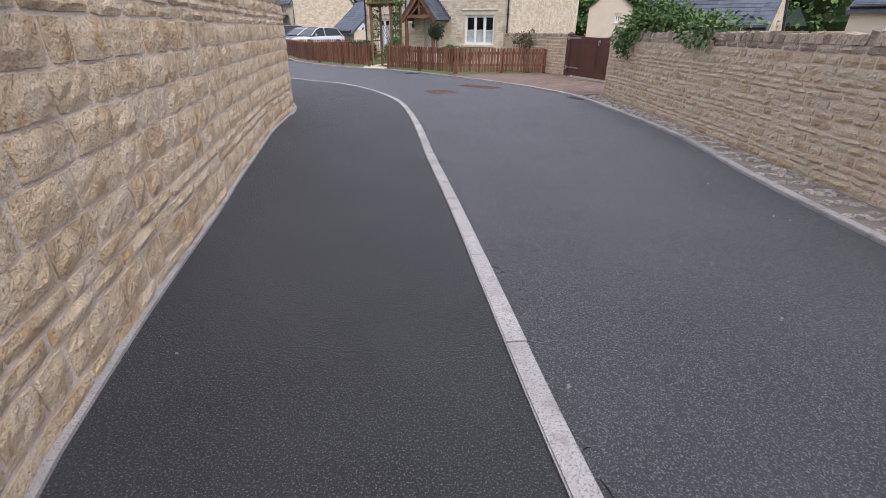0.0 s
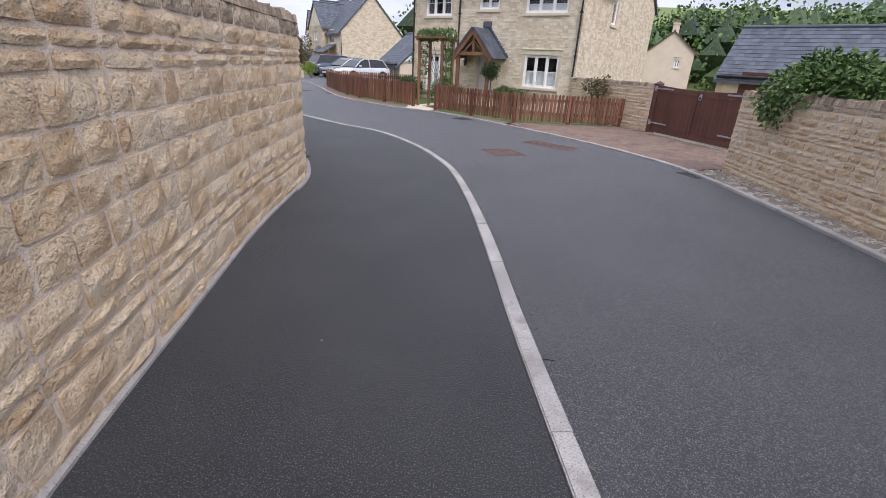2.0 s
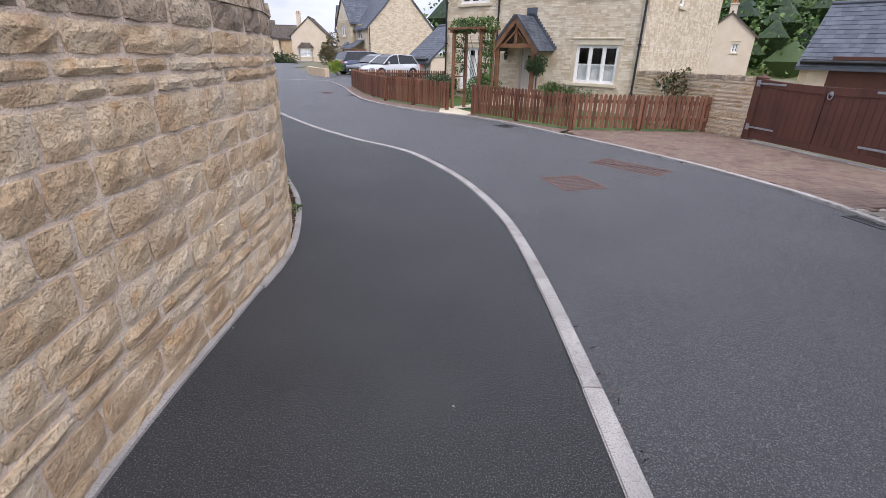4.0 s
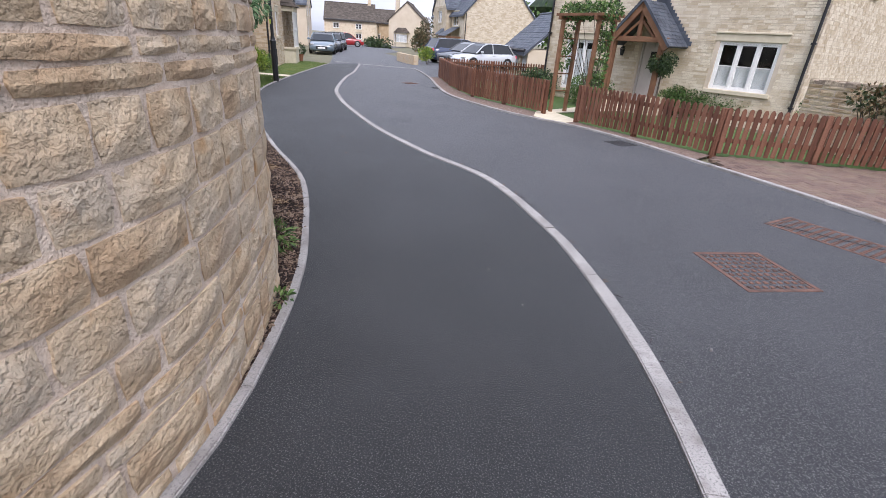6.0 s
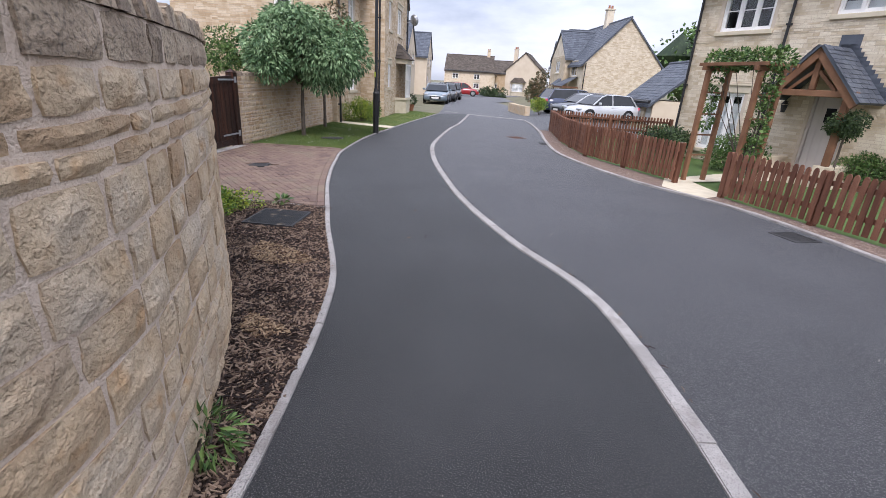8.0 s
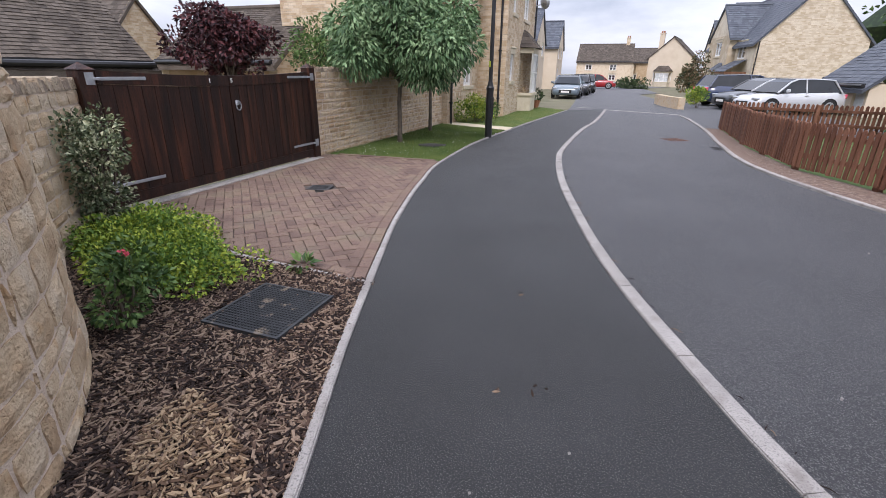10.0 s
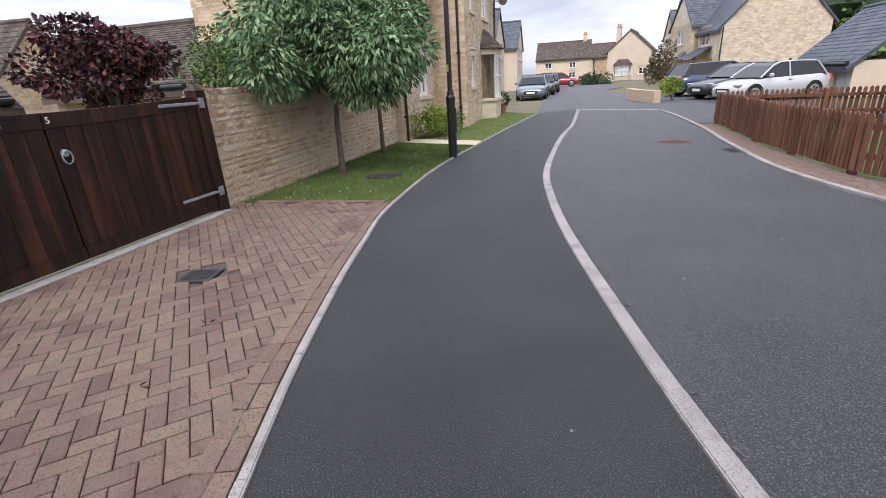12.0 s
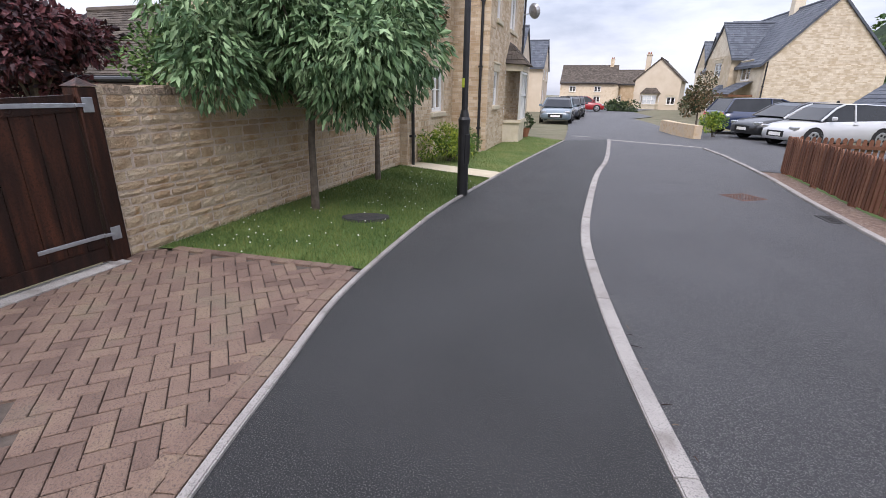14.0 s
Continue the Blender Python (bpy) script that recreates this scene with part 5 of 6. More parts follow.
frame_plate("manhole_cover", "rusty studded square iron cover in the road", -0.03, 11.30, 26, 0.62, 0.68, -0.012, M_IRON, (9, 9))
big = frame_plate("manhole_cover", "rusty double triangular iron cover in the road", 0.97, 12.52, -40, 1.12, 0.52, -0.012, M_IRON, (14, 8))
part("seam", boxes([((-0.52, -0.006, 0.004), (0.52, 0.006, 0.009))], Matrix.Rotation(radians(20), 4, "Z")), M_DARKIRON, big, world=False)
frame_plate("manhole_cover", "rusty iron cover flush in the road", -8.3, 23.55, 60, 0.5, 0.5, -0.012, M_IRON, (7, 7))
pl = frame_plate("access_cover", "black plastic access cover in the bark bed, dusted with debris", -6.25, 12.42, 28, 0.58, 0.60, 0.03, M_PLASTIC, (22, 22), 0.02, 0.003)


def grate(label, cx, cy, ang, lx, ly, z, bars):
    g = thing("drain_grate", label, "drain", (cx, cy, z), ang)
    part("rim", boxes([((-lx / 2, -ly / 2, -0.04), (lx / 2, -ly / 2 + 0.03, 0.004)), ((-lx / 2, ly / 2 - 0.03, -0.04), (lx / 2, ly / 2, 0.004)), ((-lx / 2, -ly / 2 + 0.03, -0.04), (-lx / 2 + 0.03, ly / 2 - 0.03, 0.004)), ((lx / 2 - 0.03, -ly / 2 + 0.03, -0.04), (lx / 2, ly / 2 - 0.03, 0.004))]), M_DARKIRON, g, world=False)
    part("pit", boxes([((-lx / 2 + 0.03, -ly / 2 + 0.03, -0.045), (lx / 2 - 0.03, ly / 2 - 0.03, -0.035))]), M_TYRE, g, world=False)
    for i in range(bars):
        x = -lx / 2 + 0.03 + (lx - 0.06) * (i + 0.5) / bars
        part("bar", boxes([((x - 0.007, -ly / 2 + 0.03, -0.02), (x + 0.007, ly / 2 - 0.03, 0.002))]), M_DARKIRON, g, world=False)
    part("cross_bar", boxes([((-lx / 2 + 0.03, -0.01, -0.02), (lx / 2 - 0.03, 0.01, -0.001))]), M_DARKIRON, g, world=False)


DRAIN = (-9.15, 14.31, 40.0, 0.30, 0.27)
grate("dark iron gully grate set in the brick driveway", *DRAIN[:3], DRAIN[3], DRAIN[4], 0.014, 9)
grate("dark iron gully grate at the road edge", 3.05, 10.38, 20, 0.42, 0.42, -0.008, 9)
grate("dark iron gully grate at the road edge beside the fence", -1.05, 16.38, -45, 0.42, 0.4, -0.008, 9)
grate("dark iron gully grate at the far road edge", -6.98, 22.85, -58, 0.42, 0.4, -0.008, 9)
oval = thing("valve_cover", "oval grey cover sunk in the lawn", "drain cover", (-11.13, 18.02, 0.034), 50)
ring = [(0.30 * math.cos(t), 0.17 * math.sin(t)) for t in np.linspace(0, 2 * math.pi, 25)[:-1]]
part("plate", ([(x, y, 0.0) for x, y in ring] + [(x, y, -0.05) for x, y in ring], [tuple(range(24))] + [(i, i + 24, (i + 1) % 24 + 24, (i + 1) % 24) for i in range(24)]), M_DARKIRON, oval, world=False)


# ---- parked cars ----
def car(label, x, y, ang, length, width, height, rgb, estate=0.5, group=""):
    """A parked car along local x, its nose towards +x. estate: how far back the roof runs."""
    c = thing("car", label, "car", (x, y, -0.012), ang, group)
    paint = car_paint("car_paint", rgb)
    L, W, H = length / 2, width / 2, height
    belt = H * 0.62
    st = [(-L, 0.34, belt - 0.10, 0.80), (-L + 0.08, 0.26, belt - 0.01, 0.92), (-L + 0.5, 0.2, belt + 0.03, 0.98), (-0.3, 0.18, belt, 1.0), (L * 0.42, 0.18, belt - 0.03, 1.0),
          (L * 0.62, 0.2, belt - 0.09, 0.98), (L - 0.35, 0.2, belt - 0.16, 0.95), (L - 0.1, 0.22, belt - 0.27, 0.86), (L, 0.28, belt - 0.38, 0.72)]
    v, f = [], []
    for sx, lo, hi, w in st:
        hw = W * w
        mid = (lo + hi) / 2
        v += [(sx, -hw * 0.9, lo), (sx, -hw, lo + 0.12), (sx, -hw, mid + 0.05), (sx, -hw * 0.95, hi - 0.02), (sx, -hw * 0.8, hi + 0.01), (sx, 0, hi + 0.025), (sx, hw * 0.8, hi + 0.01), (sx, hw * 0.95, hi - 0.02), (sx, hw, mid + 0.05), (sx, hw, lo + 0.12), (sx, hw * 0.9, lo)]
    n = 11
    for i in range(len(st) - 1):
        for k in range(n - 1):
            f.append((i * n + k, i * n + k + 1, (i + 1) * n + k + 1, (i + 1) * n + k))
        f.append((i * n + n - 1, i * n, (i + 1) * n, (i + 1) * n + n - 1))
    f += [tuple(range(n)), tuple(range(len(v) - 1, len(v) - n - 1, -1))]
    bm = bmesh.new()
    vs = [bm.verts.new(q) for q in v]
    for q in f:
        bm.faces.new([vs[i] for i in q])
    bmesh.ops.recalc_face_normals(bm, faces=bm.faces)
    body = part("body", bm, paint, c, world=False)
    for p in body.data.polygons:
        p.use_smooth = True
    rear = -L + 0.12 + (1 - estate) * 0.5
    gh = [(rear, 0.0), (rear + 0.35, 0.93), (-0.5, 1.0), (0.25, 0.97), (L * 0.28, 0.75), (L * 0.55, 0.0)]
    def canopy(grow, top, lo=0.0):
        v, f = [], []
        for sx, t in gh:
            z = belt + max(lo, t) * (H - belt - 0.02) + top
            w0, w1 = W * 0.93 + grow, W * (0.93 - 0.2 * t) + grow
            v += [(sx, -w0, belt - 0.03), (sx, -w1, z - 0.03), (sx, -w1 * 0.85, z), (sx, w1 * 0.85, z), (sx, w1, z - 0.03), (sx, w0, belt - 0.03)]
        for i in range(len(gh) - 1):
            for k in range(5):
                f.append((i * 6 + k, i * 6 + k + 1, (i + 1) * 6 + k + 1, (i + 1) * 6 + k))
        return v, f
    glass = part("glasshouse", canopy(0.0, 0.0), M_CARGLASS, c, "dark tinted windows", world=False)
    cv, _ = canopy(0.012, 0.014)
    roof = []
    for i in (1, 2, 3):
        k = i * 6
        if i < 3:
            roof += [(k + 1, k + 2, k + 8, k + 7), (k + 2, k + 3, k + 9, k + 8), (k + 3, k + 4, k + 10, k + 9)]
    part("roof", (cv, roof), paint, c, world=False)
    pillars = []
    for i, j in ((0, 1), (4, 5), (3, 4)):
        for k0 in (1, 4):
            pillars.append(tube([Vector(cv[i * 6 + k0]), Vector(cv[j * 6 + k0])], 0.035, 6))
    for i, sx in ((2, -0.15),):
        for k0, k1 in ((0, 1), (5, 4)):
            pillars.append(tube([Vector(cv[i * 6 + k0]) + Vector((0.35, 0, 0)), Vector(cv[i * 6 + k1]) + Vector((0.35, 0, -0.01))], 0.03, 6))
    for q in pillars:
        part("pillar", q, paint, c, world=False)
    for sy in (-1, 1):
        for sx in (-L * 0.62, L * 0.64):
            arc = [(sx + 0.34 * math.cos(t), sy * (W * 0.985), 0.32 + 0.34 * math.sin(t)) for t in np.linspace(0, 2 * math.pi, 21)]
            wheel = part("wheel", tube([(sx, sy * (W - 0.2), 0.32), (sx, sy * (W - 0.19), 0.32), (sx, sy * (W - 0.01), 0.32), (sx, sy * (W + 0.005), 0.32)], [0.28, 0.32, 0.32, 0.29], 22), M_TYRE, c, "black tyre", world=False)
            part("rim", tube([(sx, sy * (W + 0.004), 0.32), (sx, sy * (W + 0.012), 0.32)], [0.22, 0.2], 16), M_ALLOY, wheel, "alloy wheel rim", world=False)
            for a in range(5):
                t = 2 * math.pi * a / 5
                part("spoke_gap", tube([(sx + 0.12 * math.cos(t), sy * (W + 0.011), 0.32 + 0.12 * math.sin(t)), (sx + 0.12 * math.cos(t), sy * (W + 0.016), 0.32 + 0.12 * math.sin(t))], 0.045, 8), M_TYRE, wheel, world=False)
            part("wheel_arch", tube(arc, 0.025, 5), M_TYRE, c, world=False)
        part("headlight", boxes([((L - 0.34, sy * W * 0.72 - 0.16, belt - 0.34), (L - 0.06, sy * W * 0.72 + 0.13, belt - 0.21))], None, 0.03), M_ALLOY, c, "clear headlight", world=False)
        part("tail_light", boxes([((-L - 0.012, sy * W * 0.74 - 0.12, belt - 0.22), (-L + 0.16, sy * W * 0.74 + 0.13, belt - 0.05))], None, 0.02), M_ROSE, c, "red tail light", world=False)
        part("mirror", boxes([((L * 0.36, sy * (W + 0.09) - 0.09, belt + 0.0), (L * 0.36 + 0.1, sy * (W + 0.09) + 0.09, belt + 0.13))], None, 0.03), paint, c, world=False)
        part("door_handle", boxes([((-0.25, sy * W * 0.99 - 0.012, belt - 0.13), (-0.08, sy * W * 0.99 + 0.012, belt - 0.10))], None, 0.005), paint, c, world=False)
    part("grille", boxes([((L - 0.06, -W * 0.45, 0.32), (L + 0.012, W * 0.45, belt - 0.36))], None, 0.02), M_TYRE, c, "black grille", world=False)
    part("number_plate", boxes([((L + 0.004, -0.26, 0.36), (L + 0.02, 0.26, 0.47))]), M_WHITE, c, world=False)
    part("number_plate", boxes([((-L - 0.02, -0.26, 0.55), (-L + 0.02, 0.26, 0.66))]), M_LEAF_LIME, c, world=False)
    return c


car("silver-white three-door hatchback parked nose to the street", -8.95, 35.9, 231, 3.9, 1.68, 1.44, (0.5, 0.51, 0.52), 0.7, "parked cars")
car("black saloon car parked nose to the street", -10.3, 38.2, 231, 4.5, 1.82, 1.46, (0.012, 0.013, 0.015), 0.4, "parked cars")
car("dark blue estate car parked tail to the street", -12.0, 40.5, 44, 4.5, 1.84, 1.58, (0.016, 0.028, 0.075), 1.0, "parked cars")
car("silver-blue saloon car parked facing the walker", -22.53, 40.07, -61, 4.6, 1.82, 1.45, (0.13, 0.17, 0.20), 0.4, "street cars")
car("dark grey car parked behind the saloon", -24.67, 44.62, -61, 4.4, 1.8, 1.48, (0.025, 0.028, 0.035), 0.6, "street cars")
car("dark car parked along the street", -26.67, 48.68, -61, 4.3, 1.8, 1.5, (0.02, 0.022, 0.03), 0.6, "street cars")
car("red hatchback parked across the street end", -32.23, 59.91, 30, 4.1, 1.76, 1.5, (0.33, 0.012, 0.015), 0.8, "street cars")


# ---- plants ----
def leaf_mesh(spots, size, slim, seed, droop=0.35):
    """Folded leaves at places with outward directions, as one mesh."""
    r = random.Random(seed)
    verts, faces = [], []
    for p, d in spots:
        ln = size * r.uniform(0.65, 1.3)
        w = ln * slim * r.uniform(0.8, 1.2)
        d = (Vector(d).normalized() + Vector((r.uniform(-1, 1), r.uniform(-1, 1), r.uniform(-1, 1))) * 0.75 + Vector((0, 0, -droop))).normalized()
        side = d.cross(Vector((r.uniform(-1, 1), r.uniform(-1, 1), r.uniform(-0.2, 1.2)))).normalized()
        nrm = side.cross(d)
        p = Vector(p)
        i = len(verts)
        verts += [p, p + d * ln * 0.5 + side * w + nrm * w * 0.3, p + d * ln - nrm * ln * 0.12, p + d * ln * 0.5 - side * w + nrm * w * 0.3, p + d * ln * 0.52]
        faces += [(i, i + 1, i + 4), (i + 1, i + 2, i + 4), (i + 2, i + 3, i + 4), (i + 3, i, i + 4)]
    return verts, faces


def blob_spots(blobs, count, seed, skin=0.35, lump=0.25):
    """Places through uneven clumps, denser to the outside. blobs: (centre, radii)."""
    r = random.Random(seed)
    vol = [a * b * c for _, (a, b, c) in blobs]
    out = []
    for (c, rad), w in zip(blobs, vol):
        for _ in range(int(count * w / sum(vol))):
            d = Vector((r.gauss(0, 1), r.gauss(0, 1), r.gauss(0, 1))).normalized()
            k = 1 - skin * r.random() ** 1.6
            k *= 1 + lump * noise.noise(Vector(c) * 1.3 + d * 2.3)
            out.append(((c[0] + d.x * rad[0] * k, c[1] + d.y * rad[1] * k, c[2] + d.z * rad[2] * k), d))
    return out


def clumps(centre, radii, n, size, seed):
    """Small clumps spread through a larger round form, so that its outline is uneven."""
    r = random.Random(seed)
    out = []
    for _ in range(n):
        d = Vector((r.gauss(0, 1), r.gauss(0, 1), r.gauss(0, 1))).normalized() * r.uniform(0.35, 1.0)
        s = size * r.uniform(0.7, 1.35)
        out.append(((centre[0] + d.x * radii[0], centre[1] + d.y * radii[1], centre[2] + d.z * radii[2]), (s, s, s * 0.8)))
    return out


def tree(label, x, y, trunk_h, blobs, count, leaf, slim, mat, seed, trunk_r=0.05, droop=0.35, name="tree"):
    t = thing(name, label, "tree", (x, y, 0))
    r = random.Random(seed)
    top = Vector((x + r.uniform(-0.08, 0.08), y + r.uniform(-0.08, 0.08), trunk_h))
    part("trunk", tube([(x, y, -0.1), (x + 0.01, y, trunk_h * 0.3), (x - 0.015, y + 0.02, trunk_h * 0.65), top], [trunk_r * 1.25, trunk_r, trunk_r * 0.9, trunk_r * 0.75], 9), M_TRUNK, t)
    limbs = []
    for c, rad in blobs[::max(1, len(blobs) // 12)]:
        e = Vector(c)
        mid = top.lerp(e, 0.5) + Vector((r.uniform(-0.1, 0.1), r.uniform(-0.1, 0.1), 0.06))
        limbs.append(tube([top - Vector((0, 0, 0.12)), mid, e], [trunk_r * 0.6, trunk_r * 0.35, 0.006], 6))
    for q in limbs:
        part("limb", q, M_TRUNK, t)
    part("crown", leaf_mesh(blob_spots(blobs, count, seed + 1), leaf, slim, seed + 2, droop), mat, t)
    return t


def shrub(name, label, at, blobs, count, leaf, slim, mat, seed, droop=0.1, stems=6, category="shrub"):
    s = thing(name, label, category, at)
    r = random.Random(seed)
    sticks = []
    for _ in range(stems):
        c, rad = r.choice(blobs)
        base = Vector((at[0] + r.uniform(-0.08, 0.08), at[1] + r.uniform(-0.08, 0.08), at[2] - 0.04))
        e = Vector((c[0] + r.uniform(-0.4, 0.4) * rad[0], c[1] + r.uniform(-0.4, 0.4) * rad[1], c[2] + 0.3 * rad[2]))
        sticks.append(tube([base, base.lerp(e, 0.5) + Vector((r.uniform(-0.05, 0.05), r.uniform(-0.05, 0.05), 0.05)), e], [0.012, 0.009, 0.004], 5))
    for q in sticks:
        part("stem", q, M_TRUNK, s)
    part("leaves", leaf_mesh(blob_spots(blobs, count, seed + 1), leaf, slim, seed + 2, droop), mat, s)
    return s


tree("small weeping tree with narrow grey-green leaves on the lawn", -12.0, 17.8, 1.4, clumps((-12.0, 17.75, 2.2), (1.5, 1.5, 0.86), 56, 0.46, 4), 30000, 0.125, 0.17, M_LEAF_GREY, 40, 0.05, 0.9)
tree("small tree with bronze and green leaves beside the house", -13.3, 19.8, 1.5, clumps((-13.4, 20.3, 2.70), (0.85, 0.85, 0.9), 34, 0.32, 9), 8000, 0.10, 0.24, M_LEAF_BROWN, 50, 0.045, 0.5)
tree("purple-leaved maple behind the gate", -15.2, 15.35, 1.2, clumps((-15.2, 15.35, 2.05), (0.95, 0.95, 0.75), 44, 0.28, 12), 9000, 0.10, 0.3, M_LEAF_RED, 60, 0.06, 0.3)
shrub("shrub", "light green shrub behind the yard wall", (-13.9, 17.0, 0), clumps((-13.9, 17.0, 1.95), (0.6, 0.75, 0.6), 18, 0.3, 15), 3200, 0.08, 0.25, M_LEAF_GREEN, 65)
tree("dark tree behind the curving wall", -6.2, 13.9 - 6.6, 1.6, clumps((-6.2, 7.3, 2.55), (1.0, 0.9, 0.5), 22, 0.32, 21), 3600, 0.1, 0.22, M_LEAF_DARK, 70, 0.05)
pink = thing("blossom", "pale pink flower clusters on the bronze-leaved tree", "flowers", (-13.05, 19.2, 2.2), kind="stuff")
part("petals", leaf_mesh(blob_spots([((-13.03, 19.2, 2.25), (0.16, 0.16, 0.12)), ((-12.9, 19.4, 2.1), (0.12, 0.12, 0.1))], 260, 5), 0.03, 0.45, 5), M_PALE_ROSE, pink, kind="stuff")
shrub("bush", "bright green bush beside the house wall", (-14.25, 22.6, 0), clumps((-14.25, 22.6, 0.42), (0.5, 0.65, 0.26), 14, 0.26, 16), 3200, 0.075, 0.2, M_LEAF_LIME, 71)
shrub("bush", "small green bush by the downpipe", (-14.95, 24.05, 0), clumps((-14.95, 24.05, 0.4), (0.25, 0.3, 0.28), 8, 0.2, 17), 1300, 0.06, 0.25, M_LEAF_GREEN, 72)
pot = thing("plant_pot", "terracotta plant pot by the house corner", "plant pot", (-17.25, 29.6, 0))
part("pot", tube([(0, 0, -0.02), (0, 0, 0.3), (0, 0, 0.34)], [0.13, 0.2, 0.2], 14), M_TERRACOTTA, pot, world=False)
part("plant", leaf_mesh(blob_spots([((0, 0, 0.55), (0.3, 0.3, 0.28))], 700, 8), 0.08, 0.25, 8), M_LEAF_DARK, pot, world=False)

# the planting bed by the curving wall
shrub("variegated_shrub", "tall variegated shrub against the low wall", (-8.85, 11.87, 0), clumps((-8.8, 11.84, 0.86), (0.40, 0.3, 0.34), 16, 0.17, 18) + clumps((-8.9, 11.87, 0.4), (0.26, 0.24, 0.32), 12, 0.16, 38), 4600, 0.045, 0.3, M_LEAF_SILVER, 73, stems=12)
cover = clumps((-7.95, 12.02, 0.07), (1.1, 0.46, 0.06), 70, 0.19, 19)
cover += clumps((-7.15, 12.22, 0.06), (0.5, 0.38, 0.06), 24, 0.16, 20)
shrub("ground_cover", "spreading lime-green ground cover plant at the wall foot", (-8.0, 12.0, 0), cover, 30000, 0.032, 0.36, M_LEAF_LIME, 74, stems=20, category="plant")
rose = shrub("rose_bush", "small rose bush with one pink bloom by the wall", (-6.70, 11.66, 0), clumps((-6.70, 11.68, 0.28), (0.18, 0.18, 0.18), 9, 0.11, 22), 900, 0.045, 0.33, M_LEAF_GREEN, 75, stems=9)
part("bloom", leaf_mesh(blob_spots([((-6.64, 11.74, 0.47), (0.018, 0.018, 0.015))], 40, 6), 0.02, 0.5, 6), M_ROSE, rose, "pink rose bloom")
shrub("weed", "small green leafy weed at the bed edge", (-6.77, 12.9, 0), [((-6.77, 12.9, 0.04), (0.06, 0.06, 0.03))], 34, 0.09, 0.25, M_LEAF_GREEN, 76, 0.0, 2, "plant")
shrub("weed", "feathery green weed at the wall foot", (-3.55, 9.92, 0), [((-3.55, 9.92, 0.12), (0.13, 0.13, 0.09))], 200, 0.08, 0.09, M_LEAF_GREEN, 77, 0.1, 3, "plant")
shrub("weed", "low green weed by the wall base", (-3.05, 9.3, 0), [((-3.05, 9.3, 0.04), (0.08, 0.08, 0.03))], 60, 0.045, 0.25, M_LEAF_GREEN, 78, 0.0, 2, "plant")

# the front garden
top_ = thing("topiary", "clipped ball topiary on a bare stem before the door", "shrub", (-0.25, 21.39, 0))
part("stem", tube([(-0.25, 21.39, -0.05), (-0.24, 21.4, 0.5), (-0.25, 21.39, 1.0)], [0.03, 0.025, 0.02], 7), M_TRUNK, top_)
part("leaves", leaf_mesh(blob_spots(clumps((-0.25, 21.39, 1.27), (0.22, 0.22, 0.2), 22, 0.17, 23), 3200, 24), 0.05, 0.35, 24), M_LEAF_DARK, top_)
hedge_row = []
for k in range(16):
    t = k / 15
    p = (2.81 + -2.42 * t, 20.94 + 1.04 * t)
    hedge_row.append(((p[0], p[1], 0.36), (0.28, 0.28, 0.40)))
shrub("hedge", "low dark clipped hedge under the window", (1.6, 21.46, 0), hedge_row, 14000, 0.055, 0.38, M_LEAF_GREEN, 81, category="hedge")
shrub("shrub", "rounded dark shrub beside the porch", (0.23, 21.85, 0), clumps((0.23, 21.85, 0.35), (0.35, 0.35, 0.25), 10, 0.24, 26), 2000, 0.05, 0.3, M_LEAF_GREEN, 82)
shrub("shrub", "loose green shrub by the garden arch", (-2.12, 22.06, 0), clumps((-2.14, 22.15, 0.4), (0.7, 0.5, 0.3), 16, 0.28, 27), 3200, 0.07, 0.25, M_LEAF_GREEN, 83)
shrub("shrub", "leafy green planting behind the fence", (-3.56, 23.28, 0), clumps((-3.67, 23.44, 0.4), (0.7, 1.0, 0.3), 18, 0.3, 28), 3600, 0.08, 0.25, M_LEAF_DARK, 84)
am = Matrix.Translation((-2.35, 19.35, 0)) @ Matrix.Rotation(radians(-40), 4, "Z")
vine = [(tuple(am @ Vector((x, 0.25, z))), (0.16, 0.28, 0.2)) for x in (0.55,) for z in (0.5, 0.8, 1.1, 1.4, 1.7, 2.0)] + [(tuple(am @ Vector((x, 0.22, 2.3))), (0.22, 0.32, 0.16)) for x in (-0.6, -0.35, -0.1, 0.15, 0.4, 0.65)] + [(tuple(am @ Vector((-0.58, 0.25, z))), (0.12, 0.22, 0.2)) for z in (1.2, 1.6, 2.0)]
shrub("climbing_rose", "climbing rose growing over the garden arch", tuple(am @ Vector((0.6, 0.25, 0))), vine, 3600, 0.07, 0.3, M_LEAF_GREEN, 85, 0.1, 14, "climber")
shrub("climber", "sparse climbing plant on the garden wall", (3.05, 17.4, 0), clumps((3.0, 17.4, 1.05), (0.55, 0.2, 0.3), 9, 0.17, 29), 500, 0.08, 0.3, M_LEAF_BROWN, 86, 0.2, 9, "climber")
shrub("climber", "leafy green climber spilling over the wall top", (4.18, 9.3, 0), clumps((4.03, 9.6, 1.48), (0.35, 1.15, 0.20), 30, 0.26, 30) + clumps((3.66, 9.9, 1.12), (0.08, 0.35, 0.16), 8, 0.16, 31) + clumps((4.0, 7.2, 1.35), (0.3, 0.9, 0.12), 12, 0.2, 34), 7600, 0.075, 0.3, M_LEAF_GREEN, 87, 0.3, 18, "climber")
shrub("shrub", "tall shrub with reddish leaf tips behind the wall", (6.7, 4.9, 0), clumps((6.5, 5.1, 1.5), (0.9, 1.2, 0.5), 26, 0.32, 32), 4200, 0.09, 0.25, M_LEAF_BROWN, 88)
